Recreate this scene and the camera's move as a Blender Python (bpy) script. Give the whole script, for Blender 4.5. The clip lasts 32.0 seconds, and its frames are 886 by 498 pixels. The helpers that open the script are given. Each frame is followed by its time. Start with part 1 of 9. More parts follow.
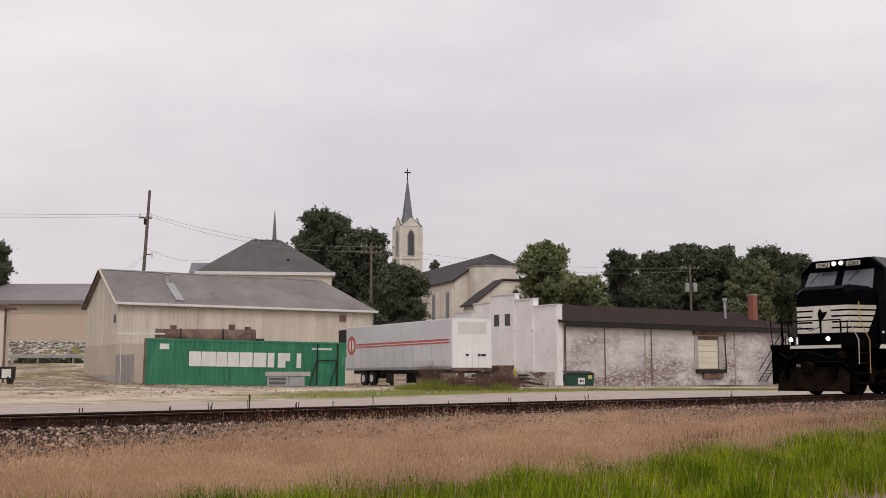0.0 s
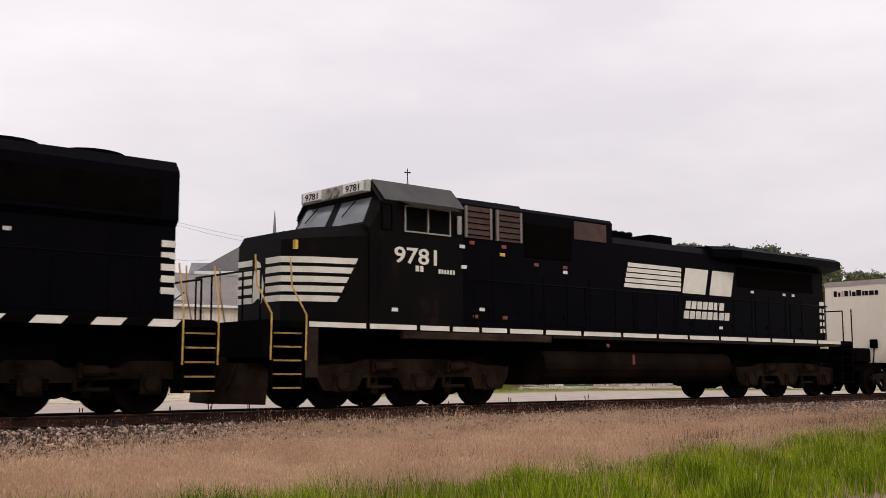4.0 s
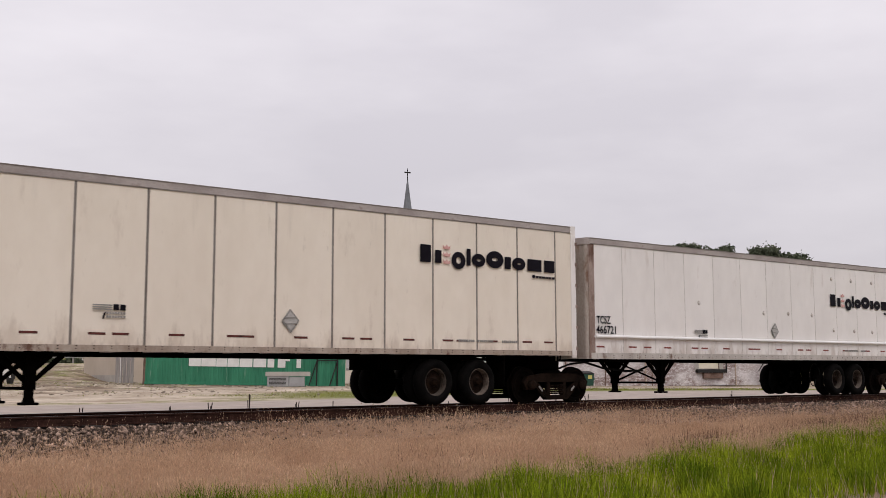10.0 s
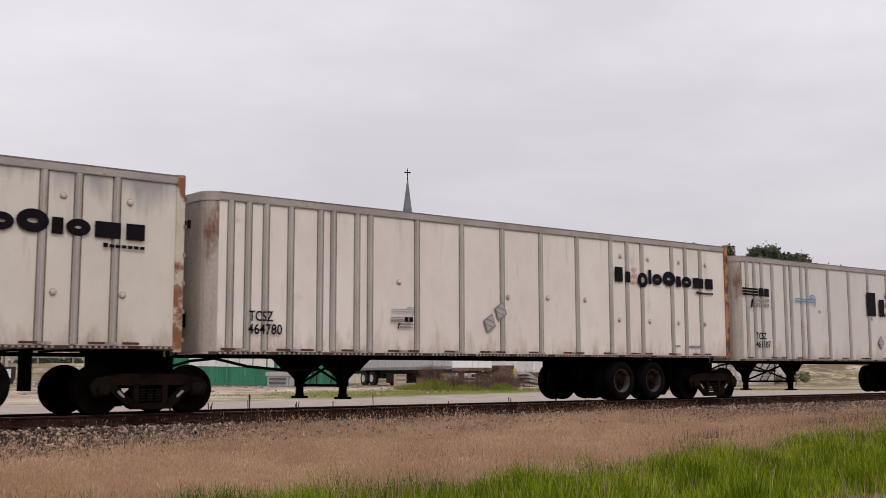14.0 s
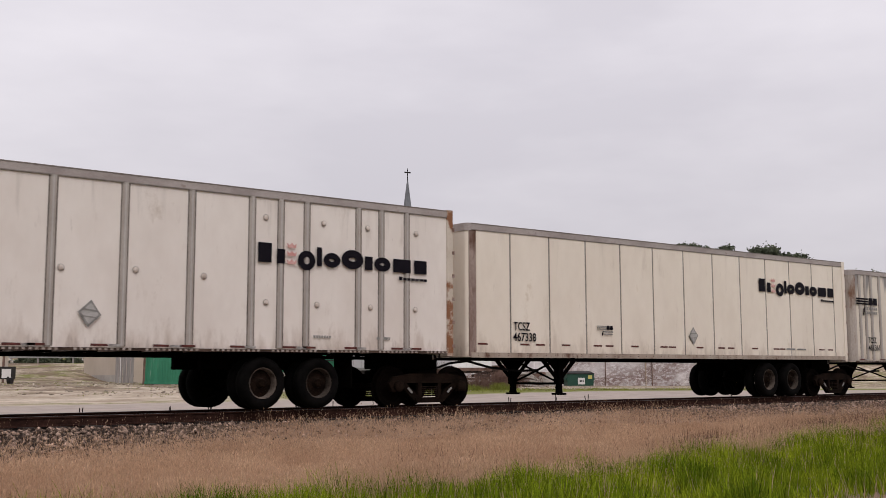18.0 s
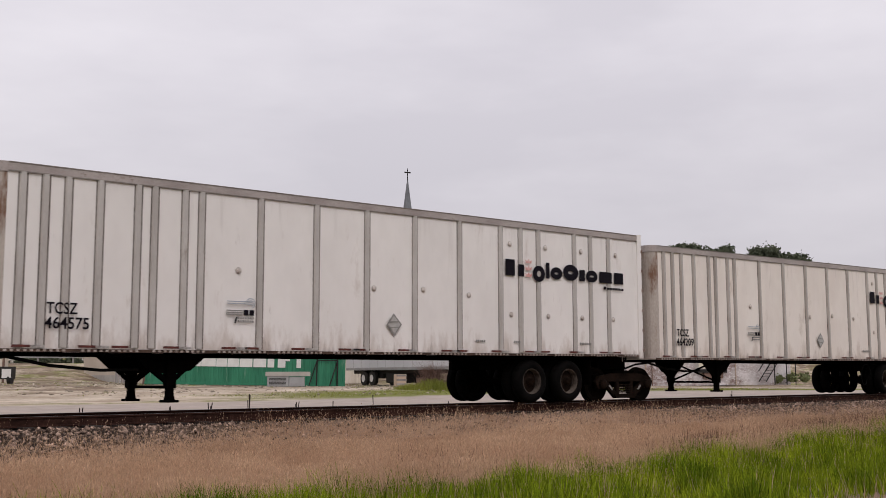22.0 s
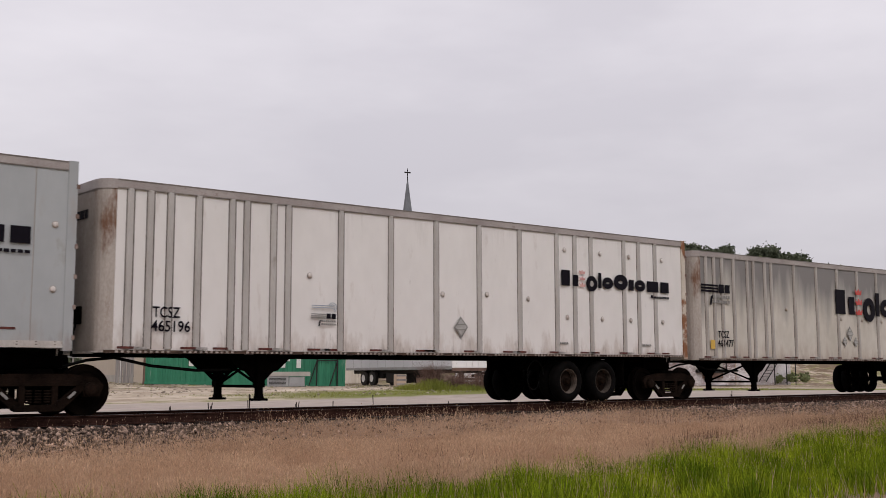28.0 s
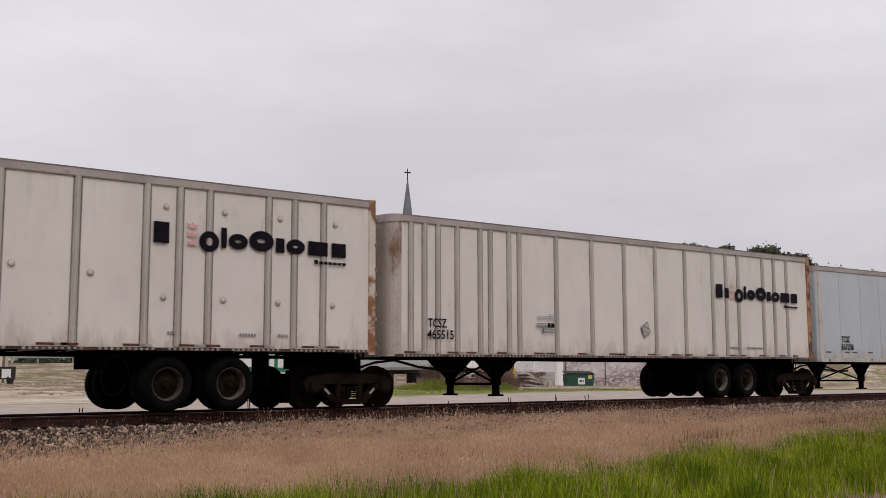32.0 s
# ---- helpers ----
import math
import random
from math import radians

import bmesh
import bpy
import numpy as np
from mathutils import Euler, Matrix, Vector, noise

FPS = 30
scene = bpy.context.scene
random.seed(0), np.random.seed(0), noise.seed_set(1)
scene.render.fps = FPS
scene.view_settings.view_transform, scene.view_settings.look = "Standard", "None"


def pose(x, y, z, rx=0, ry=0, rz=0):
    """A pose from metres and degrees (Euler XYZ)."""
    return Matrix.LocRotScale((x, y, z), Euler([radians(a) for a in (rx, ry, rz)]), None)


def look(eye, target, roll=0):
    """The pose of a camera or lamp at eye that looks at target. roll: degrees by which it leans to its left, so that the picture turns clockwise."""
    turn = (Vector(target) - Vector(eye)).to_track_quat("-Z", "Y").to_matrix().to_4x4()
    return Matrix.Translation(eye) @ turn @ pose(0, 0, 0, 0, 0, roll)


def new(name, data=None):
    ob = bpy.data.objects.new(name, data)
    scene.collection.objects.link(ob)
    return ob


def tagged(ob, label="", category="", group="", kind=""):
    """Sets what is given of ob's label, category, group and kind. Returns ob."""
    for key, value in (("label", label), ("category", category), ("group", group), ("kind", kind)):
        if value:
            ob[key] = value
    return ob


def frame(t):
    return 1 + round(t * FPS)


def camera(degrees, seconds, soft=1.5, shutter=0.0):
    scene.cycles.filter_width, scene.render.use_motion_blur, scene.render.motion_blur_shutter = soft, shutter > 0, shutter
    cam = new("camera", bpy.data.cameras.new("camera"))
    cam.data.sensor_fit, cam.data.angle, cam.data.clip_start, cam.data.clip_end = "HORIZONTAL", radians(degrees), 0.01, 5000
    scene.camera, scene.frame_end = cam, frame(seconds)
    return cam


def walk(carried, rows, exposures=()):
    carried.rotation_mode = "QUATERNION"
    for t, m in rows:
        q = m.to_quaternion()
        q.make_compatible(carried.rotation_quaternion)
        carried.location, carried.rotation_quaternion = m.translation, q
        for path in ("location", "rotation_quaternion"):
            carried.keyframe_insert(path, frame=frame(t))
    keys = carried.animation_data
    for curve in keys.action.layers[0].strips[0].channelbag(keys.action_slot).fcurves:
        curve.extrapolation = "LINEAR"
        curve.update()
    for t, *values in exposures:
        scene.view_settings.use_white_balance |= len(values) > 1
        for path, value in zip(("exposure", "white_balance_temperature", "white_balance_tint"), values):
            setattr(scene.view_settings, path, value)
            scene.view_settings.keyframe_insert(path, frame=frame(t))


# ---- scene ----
# World: x runs along the track, y away from the camera, z up; z = 0 is the top of the rail.
EYE = (0.0, -18.60, 0.65)
YAW = -41.04
cam = camera(44.74, 32.0, soft=0.75, shutter=0.07)
STAND = pose(*EYE, 96.72, 0.14, YAW)
walk(cam, [(0.0, STAND), (32.0, STAND)], exposures=[(0.0, 0.07, 6500, 10), (2.2, 0.05, 6500, 10), (3.0, 0.05, 6500, 10), (4.0, 0.26, 6500, 10), (4.5, 0.24, 6500, 10), (6.5, 0.06, 6480, 10), (9.0, 0.06, 6360, 10), (14.0, 0.05, 6330, 10), (22.0, 0.0, 6300, 10), (32.0, -0.03, 6300, 10)])

# ---- light: a white overcast sky and a very soft sun ----
SKY_STRENGTH = 0.10
world = bpy.data.worlds.new("overcast_sky")
scene.world = world
world.use_nodes = True
wn, wl = world.node_tree.nodes, world.node_tree.links
wn.clear()
w_out = wn.new("ShaderNodeOutputWorld")
w_bg = wn.new("ShaderNodeBackground")
w_sky = wn.new("ShaderNodeTexSky")
w_sky.sky_type, w_sky.sun_disc = "NISHITA", False
w_sky.sun_elevation, w_sky.sun_rotation = radians(48), radians(200)
w_sky.air_density, w_sky.dust_density, w_sky.ozone_density = 1.0, 4.0, 1.0
w_coord = wn.new("ShaderNodeTexCoord")
w_map = wn.new("ShaderNodeMapping")
w_map.inputs["Scale"].default_value = (1.0, 1.0, 3.2)
w_noise = wn.new("ShaderNodeTexNoise")
w_noise.inputs["Scale"].default_value = 2.3
w_noise.inputs["Detail"].default_value = 5.0
w_noise.inputs["Roughness"].default_value = 0.55
w_ramp = wn.new("ShaderNodeValToRGB")
w_ramp.color_ramp.elements[0].position, w_ramp.color_ramp.elements[1].position = 0.33, 0.68
w_ramp.color_ramp.elements[0].color = (7.2, 6.72, 7.05, 1)
w_ramp.color_ramp.elements[1].color = (8.9, 8.32, 8.55, 1)
w_mix = wn.new("ShaderNodeMixRGB")
w_mix.inputs[0].default_value = 0.93
wl.new(w_coord.outputs["Generated"], w_map.inputs["Vector"])
wl.new(w_map.outputs["Vector"], w_noise.inputs["Vector"])
wl.new(w_noise.outputs["Fac"], w_ramp.inputs["Fac"])
wl.new(w_sky.outputs["Color"], w_mix.inputs[1])
wl.new(w_ramp.outputs["Color"], w_mix.inputs[2])
# the cloud deck greys a little towards the horizon
w_sep = wn.new("ShaderNodeSeparateXYZ")
wl.new(w_coord.outputs["Generated"], w_sep.inputs[0])
w_low = wn.new("ShaderNodeMapRange")
w_low.inputs["From Min"].default_value, w_low.inputs["From Max"].default_value = 0.0, 0.30
w_low.inputs["To Min"].default_value, w_low.inputs["To Max"].default_value = 0.78, 1.02
wl.new(w_sep.outputs["Z"], w_low.inputs["Value"])
w_dim = wn.new("ShaderNodeMixRGB")
w_dim.blend_type = "MULTIPLY"
w_dim.inputs[0].default_value = 1.0
wl.new(w_mix.outputs["Color"], w_dim.inputs[1])
wl.new(w_low.outputs["Result"], w_dim.inputs[2])
wl.new(w_dim.outputs["Color"], w_bg.inputs["Color"])
w_bg.inputs["Strength"].default_value = SKY_STRENGTH
wl.new(w_bg.outputs["Background"], w_out.inputs["Surface"])

sun_data = bpy.data.lights.new("sun", "SUN")
sun_data.energy, sun_data.angle, sun_data.color = 0.9, radians(25), (1.0, 0.96, 0.9)
sun = new("sun", sun_data)
sun.matrix_world = look((-60, -120, 160), (0, 0, 0))


# ---- mesh helpers ----
def part(name, bm, material, parent=None, label="", m=None, smooth=False):
    """Links a bmesh as one mesh object under parent."""
    me = bpy.data.meshes.new(name)
    bm.to_mesh(me)
    bm.free()
    return piece(name, me, material, parent, label, m, smooth)


def piece(name, me, material=None, parent=None, label="", m=None, smooth=False):
    if material is not None and not me.materials:
        me.materials.append(material)
    if smooth:
        me.polygons.foreach_set("use_smooth", [True] * len(me.polygons))
    ob = new(name, me)
    if parent is not None:
        ob.parent = parent
    if m is not None:
        ob.matrix_basis = m
    if label:
        ob["label"] = label
    return ob


def thing(name, m, label, category, group="", kind=""):
    ob = new(name)
    ob.empty_display_size = 0.3
    ob.matrix_basis = m
    return tagged(ob, label, category, group, kind)


def bm_new():
    return bmesh.new()


def box(bm, x0, x1, y0, y1, z0, z1, bevel=0.0):
    """An axis-aligned box added to bm."""
    vs = [bm.verts.new((x, y, z)) for x in (x0, x1) for y in (y0, y1) for z in (z0, z1)]
    fs = []
    for a in ((0, 1, 3, 2), (4, 6, 7, 5), (0, 4, 5, 1), (2, 3, 7, 6), (0, 2, 6, 4), (1, 5, 7, 3)):
        fs.append(bm.faces.new([vs[i] for i in a]))
    if bevel > 0:
        es = {e for f in fs for e in f.edges}
        bmesh.ops.bevel(bm, geom=list(es), offset=bevel, segments=1, affect="EDGES")
    return bm


def bx(x0, x1, y0, y1, z0, z1, bevel=0.0):
    return box(bm_new(), x0, x1, y0, y1, z0, z1, bevel)


def prism(bm, profile, axis, a, b):
    """A closed outline of (p, q) pairs pulled along an axis from a to b. axis 'x': (y, z); 'y': (x, z); 'z': (x, y)."""
    def v(p, q, s):
        return {"x": (s, p, q), "y": (p, s, q), "z": (p, q, s)}[axis]
    lo = [bm.verts.new(v(p, q, a)) for p, q in profile]
    hi = [bm.verts.new(v(p, q, b)) for p, q in profile]
    n = len(profile)
    for i in range(n):
        bm.faces.new((lo[i], lo[(i + 1) % n], hi[(i + 1) % n], hi[i]))
    bm.faces.new(lo[::-1])
    bm.faces.new(hi)
    bmesh.ops.recalc_face_normals(bm, faces=bm.faces[:])
    return bm


def rod(bm, p, q, r, n=8, r2=None):
    """A round bar from p to q."""
    p, q = Vector(p), Vector(q)
    d = q - p
    side = d.orthogonal().normalized()
    up = d.normalized().cross(side)
    rings = []
    for c, rr in ((p, r), (q, r if r2 is None else r2)):
        rings.append([bm.verts.new(c + rr * (math.cos(2 * math.pi * i / n) * side + math.sin(2 * math.pi * i / n) * up)) for i in range(n)])
    for i in range(n):
        bm.faces.new((rings[0][i], rings[0][(i + 1) % n], rings[1][(i + 1) % n], rings[1][i]))
    bm.faces.new(rings[0][::-1])
    bm.faces.new(rings[1])
    return bm


def tube(bm, pts, r, n=6):
    for p, q in zip(pts, pts[1:]):
        rod(bm, p, q, r, n)
    return bm


def lathe(bm, profile, n=24, axis="y"):
    """A profile of (radius, along) turned round an axis."""
    rings = []
    for r, s in profile:
        ring = []
        for i in range(n):
            a = 2 * math.pi * i / n
            c, d = r * math.cos(a), r * math.sin(a)
            ring.append(bm.verts.new({"y": (c, s, d), "z": (c, d, s), "x": (s, c, d)}[axis]))
        rings.append(ring)
    for A, B in zip(rings, rings[1:]):
        for i in range(n):
            bm.faces.new((A[i], A[(i + 1) % n], B[(i + 1) % n], B[i]))
    bm.faces.new(rings[0][::-1])
    bm.faces.new(rings[-1])
    bmesh.ops.recalc_face_normals(bm, faces=bm.faces[:])
    return bm


def shell(profile, n=24):
    """An open turned surface round y, with no end caps: (radius, along) from front to back."""
    bm = bm_new()
    rings = [[bm.verts.new((r * math.cos(2 * math.pi * i / n), y, r * math.sin(2 * math.pi * i / n))) for i in range(n)] for r, y in profile]
    for A, B in zip(rings, rings[1:]):
        for i in range(n):
            bm.faces.new((A[i], A[(i + 1) % n], B[(i + 1) % n], B[i]))
    bmesh.ops.recalc_face_normals(bm, faces=bm.faces[:])
    return bm


def lettering(name, body, size, depth, material, parent, m, align="LEFT", width=None, bold=0.0, label=""):
    """Text in the built-in font, turned into a mesh; x along the writing, y up, scaled to a given width."""
    cu = bpy.data.curves.new(name, "FONT")
    cu.body, cu.size, cu.align_x, cu.extrude, cu.offset = body, size, align, depth, bold
    cu.resolution_u = 3
    tmp = bpy.data.objects.new(name, cu)
    me = bpy.data.meshes.new_from_object(tmp)
    bpy.data.objects.remove(tmp)
    co = np.empty(len(me.vertices) * 3)
    me.vertices.foreach_get("co", co)
    co = co.reshape(-1, 3)
    if width:
        co[:, 0] = (co[:, 0] - co[:, 0].min()) * width / (co[:, 0].max() - co[:, 0].min())
    me.vertices.foreach_set("co", co.ravel())
    me.materials.clear()
    return piece(name, me, material, parent, label, m)


def mesh_np(name, verts, faces_n, material):
    """A mesh from numpy arrays: verts (n, 3) and faces (m, k)."""
    me = bpy.data.meshes.new(name)
    m, k = faces_n.shape
    me.vertices.add(len(verts))
    me.vertices.foreach_set("co", np.asarray(verts, np.float32).ravel())
    me.loops.add(m * k)
    me.loops.foreach_set("vertex_index", faces_n.astype(np.int32).ravel())
    me.polygons.add(m)
    me.polygons.foreach_set("loop_start", np.arange(0, m * k, k, dtype=np.int32))
    me.update(calc_edges=True)
    me.materials.append(material)
    return me


VIEW = pose(EYE[0], EYE[1], 0, 0, 0, YAW)   # a frame for the far side: x to the right, y straight ahead, from the eye's foot


def far(r, f, z, turn=0.0):
    """A pose in the frame of the far side."""
    return VIEW @ pose(r, f, z, 0, 0, turn)
# ---- materials ----
def surface(name, a, b, scale=3.0, rough=0.7, metal=0.0, bump=0.2, fine=40.0, streak=(1, 1, 1), spots=None, spot_scale=8.0, spot_amount=0.5,
            per_object=0.0, island=0.0, spec=0.4, rough_var=0.12, coord="Object"):
    """A node material: two colours mixed at a broad and a fine scale, optional stains, bump and uneven gloss."""
    mt = bpy.data.materials.new(name)
    mt.use_nodes = True
    nt = mt.node_tree
    n, l = nt.nodes, nt.links
    bs = n["Principled BSDF"]
    co = n.new("ShaderNodeTexCoord")
    mp = n.new("ShaderNodeMapping")
    mp.inputs["Scale"].default_value = streak
    l.new(co.outputs[coord], mp.inputs["Vector"])
    big = n.new("ShaderNodeTexNoise")
    big.inputs["Scale"].default_value, big.inputs["Detail"].default_value = scale, 6.0
    big.inputs["Roughness"].default_value = 0.62
    l.new(mp.outputs["Vector"], big.inputs["Vector"])
    fin = n.new("ShaderNodeTexNoise")
    fin.inputs["Scale"].default_value, fin.inputs["Detail"].default_value = fine, 3.0
    l.new(mp.outputs["Vector"], fin.inputs["Vector"])
    ad = n.new("ShaderNodeMath")
    ad.operation = "MULTIPLY_ADD"
    ad.inputs[1].default_value = 0.35
    l.new(fin.outputs["Fac"], ad.inputs[0])
    sub = n.new("ShaderNodeMath")
    sub.operation = "SUBTRACT"
    sub.inputs[1].default_value = 0.175
    l.new(big.outputs["Fac"], sub.inputs[0])
    l.new(sub.outputs[0], ad.inputs[2])
    rp = n.new("ShaderNodeValToRGB")
    rp.color_ramp.elements[0].position, rp.color_ramp.elements[1].position = 0.34, 0.68
    rp.color_ramp.elements[0].color, rp.color_ramp.elements[1].color = (*a, 1), (*b, 1)
    l.new(ad.outputs[0], rp.inputs["Fac"])
    last = rp.outputs["Color"]
    if spots is not None:
        sn = n.new("ShaderNodeTexNoise")
        sn.inputs["Scale"].default_value, sn.inputs["Detail"].default_value = spot_scale, 8.0
        sn.inputs["Roughness"].default_value = 0.7
        l.new(mp.outputs["Vector"], sn.inputs["Vector"])
        sr = n.new("ShaderNodeValToRGB")
        lo = 0.72 - 0.32 * spot_amount
        sr.color_ramp.elements[0].position, sr.color_ramp.elements[1].position = lo, lo + 0.09
        l.new(sn.outputs["Fac"], sr.inputs["Fac"])
        mx = n.new("ShaderNodeMixRGB")
        l.new(sr.outputs["Color"], mx.inputs[0])
        l.new(last, mx.inputs[1])
        mx.inputs[2].default_value = (*spots, 1)
        last = mx.outputs["Color"]
    for amount, node, out in ((per_object, "ShaderNodeObjectInfo", "Random"), (island, "ShaderNodeNewGeometry", "Random Per Island")):
        if amount > 0:
            oi = n.new(node)
            ra = n.new("ShaderNodeMapRange")
            ra.inputs["To Min"].default_value, ra.inputs["To Max"].default_value = 1 - amount, 1 + amount
            l.new(oi.outputs[out], ra.inputs["Value"])
            hs = n.new("ShaderNodeHueSaturation")
            l.new(ra.outputs["Result"], hs.inputs["Value"])
            l.new(last, hs.inputs["Color"])
            last = hs.outputs["Color"]
    l.new(last, bs.inputs["Base Color"])
    rr = n.new("ShaderNodeMapRange")
    rr.inputs["To Min"].default_value, rr.inputs["To Max"].default_value = max(0.02, rough - rough_var), min(1.0, rough + rough_var)
    l.new(big.outputs["Fac"], rr.inputs["Value"])
    l.new(rr.outputs["Result"], bs.inputs["Roughness"])
    bs.inputs["Metallic"].default_value = metal
    bs.inputs["Specular IOR Level"].default_value = spec
    if bump > 0:
        bp = n.new("ShaderNodeBump")
        bp.inputs["Strength"].default_value, bp.inputs["Distance"].default_value = bump, 0.02
        l.new(ad.outputs[0], bp.inputs["Height"])
        l.new(bp.outputs["Normal"], bs.inputs["Normal"])
    return mt


def glowing(name, col, strength):
    mt = bpy.data.materials.new(name)
    mt.use_nodes = True
    bs = mt.node_tree.nodes["Principled BSDF"]
    bs.inputs["Base Color"].default_value = (*col, 1)
    bs.inputs["Emission Color"].default_value = (*col, 1)
    bs.inputs["Emission Strength"].default_value = strength
    return mt


STONE = surface("ballast_stone", (0.030, 0.016, 0.011), (0.50, 0.36, 0.285), 14.0, 0.9, bump=0.2, fine=60, island=0.7, spec=0.06)
RAIL = surface("rusty_rail", (0.020, 0.0095, 0.0075), (0.058, 0.028, 0.021), 5.0, 0.85, bump=0.2, spec=0.05)
RAILHEAD = surface("worn_railhead", (0.09, 0.07, 0.065), (0.15, 0.12, 0.115), 3.0, 0.45, metal=0.5, bump=0.05)
TIE = surface("creosoted_tie", (0.010, 0.006, 0.005), (0.034, 0.022, 0.017), 5.0, 0.9, bump=0.5, per_object=0.3)
BLACK = surface("black_locomotive_paint", (0.0008, 0.0006, 0.0016), (0.0020, 0.0015, 0.0030), 1.4, 0.5, bump=0.05, spots=(0.0050, 0.0034, 0.0028), spot_scale=1.6, spot_amount=0.35, spec=0.025)
BLACK_DUSTY = surface("dust_streaked_black_paint", (0.0014, 0.0010, 0.0013), (0.0050, 0.0034, 0.0030), 1.1, 0.5, bump=0.05, spots=(0.013, 0.0080, 0.0058), spot_scale=1.1, spot_amount=0.45, spec=0.045, streak=(1, 1, 0.5))
GRIME = surface("grimy_underframe", (0.008, 0.006, 0.005), (0.022, 0.016, 0.0125), 1.2, 0.85, bump=0.3, spec=0.06)
GREEN_BOX = surface("green_container_paint", (0.020, 0.15, 0.080), (0.040, 0.225, 0.125), 0.9, 0.55, bump=0.1, streak=(2.5, 2.5, 0.3), spots=(0.13, 0.26, 0.185), spot_scale=1.6, spot_amount=0.38)
GREY_ROOF = surface("weathered_sheet_roof", (0.175, 0.155, 0.15), (0.26, 0.235, 0.225), 0.35, 0.9, bump=0.1, fine=5.0, spec=0.15, spots=(0.14, 0.12, 0.11), spot_scale=1.0, spot_amount=0.35)
DARK_ROOF = surface("dark_shingle_roof", (0.020, 0.012, 0.011), (0.044, 0.028, 0.026), 0.9, 0.95, bump=0.4, fine=20.0, spec=0.1)
LIMESTONE = surface("cream_limestone", (0.61, 0.545, 0.465), (0.77, 0.71, 0.63), 0.5, 0.9, bump=0.2, fine=6.0, spots=(0.40, 0.34, 0.27), spot_scale=1.2, spot_amount=0.3)
SLATE = surface("dark_slate", (0.032, 0.027, 0.029), (0.06, 0.052, 0.054), 0.6, 0.85, bump=0.2)
LEAD = surface("grey_spire_slate", (0.13, 0.135, 0.15), (0.20, 0.205, 0.22), 0.8, 0.7, bump=0.2)
BARK = surface("tree_bark", (0.05, 0.04, 0.032), (0.11, 0.09, 0.075), 3.0, 0.95, bump=0.5)
GREEN_BLADE = surface("green_grass_blades", (0.048, 0.090, 0.004), (0.295, 0.35, 0.019), 1.3, 0.8, bump=0.0, island=0.6, spec=0.03)
DRY_BLADE = surface("dry_grass_blades", (0.395, 0.245, 0.155), (0.625, 0.43, 0.287), 0.7, 0.85, bump=0.0, island=0.22, spec=0.08)
WOOD_POLE = surface("weathered_pole", (0.10, 0.075, 0.065), (0.19, 0.15, 0.13), 3.0, 0.9, bump=0.4, streak=(6, 6, 1))
# ---- ground ----
def smooth(a, b, v):
    t = np.clip((v - a) / (b - a), 0.0, 1.0)
    return t * t * (3 - 2 * t)


def ground_z(x, y):
    """Height of the ground: a shallow ditch on the camera's side, the track bed, the paved strip and the yard that rises to one side."""
    x, y = np.asarray(x, float), np.asarray(y, float)
    c, s = math.cos(radians(YAW)), math.sin(radians(YAW))
    r = c * (x - EYE[0]) + s * (y - EYE[1])
    f = -s * (x - EYE[0]) + c * (y - EYE[1])
    near = -0.85 + 0.13 * smooth(-9.5, -3.2, y)
    bed = -0.20
    z = near + (bed - near) * np.clip((y + 3.0) / 1.6, 0.0, 1.0)
    z = z + (-0.30 - z) * smooth(1.9, 4.5, y)
    yard = -0.13 + 0.012 * (9.0 - np.clip(r, -30, 40))
    z = z + (yard - z) * smooth(40.0, 58.0, f) * smooth(8.0, 16.0, y)
    left = smooth(-23.0, -27.5, r)
    z = z + 0.75 * left * smooth(70.0, 84.0, f) + 0.75 * left * smooth(84.0, 96.0, f) + 2.3 * left * smooth(100.0, 110.0, f)
    z = z + 5.0 * smooth(112.0, 150.0, f)
    return z


def grid_sheet(name, xs, ys, material, lift=0.0):
    X, Y = np.meshgrid(xs, ys)
    Z = ground_z(X, Y) + lift
    v = np.stack([X.ravel(), Y.ravel(), Z.ravel()], 1)
    nx, ny = len(xs), len(ys)
    i = (np.arange(ny - 1)[:, None] * nx + np.arange(nx - 1)[None, :]).ravel()
    return mesh_np(name, v, np.stack([i, i + 1, i + nx + 1, i + nx], 1), material)


def steps(*spans):
    out = []
    for a, b, d in spans:
        out.extend(np.arange(a, b, d))
    out.append(spans[-1][1])
    return np.array(out)


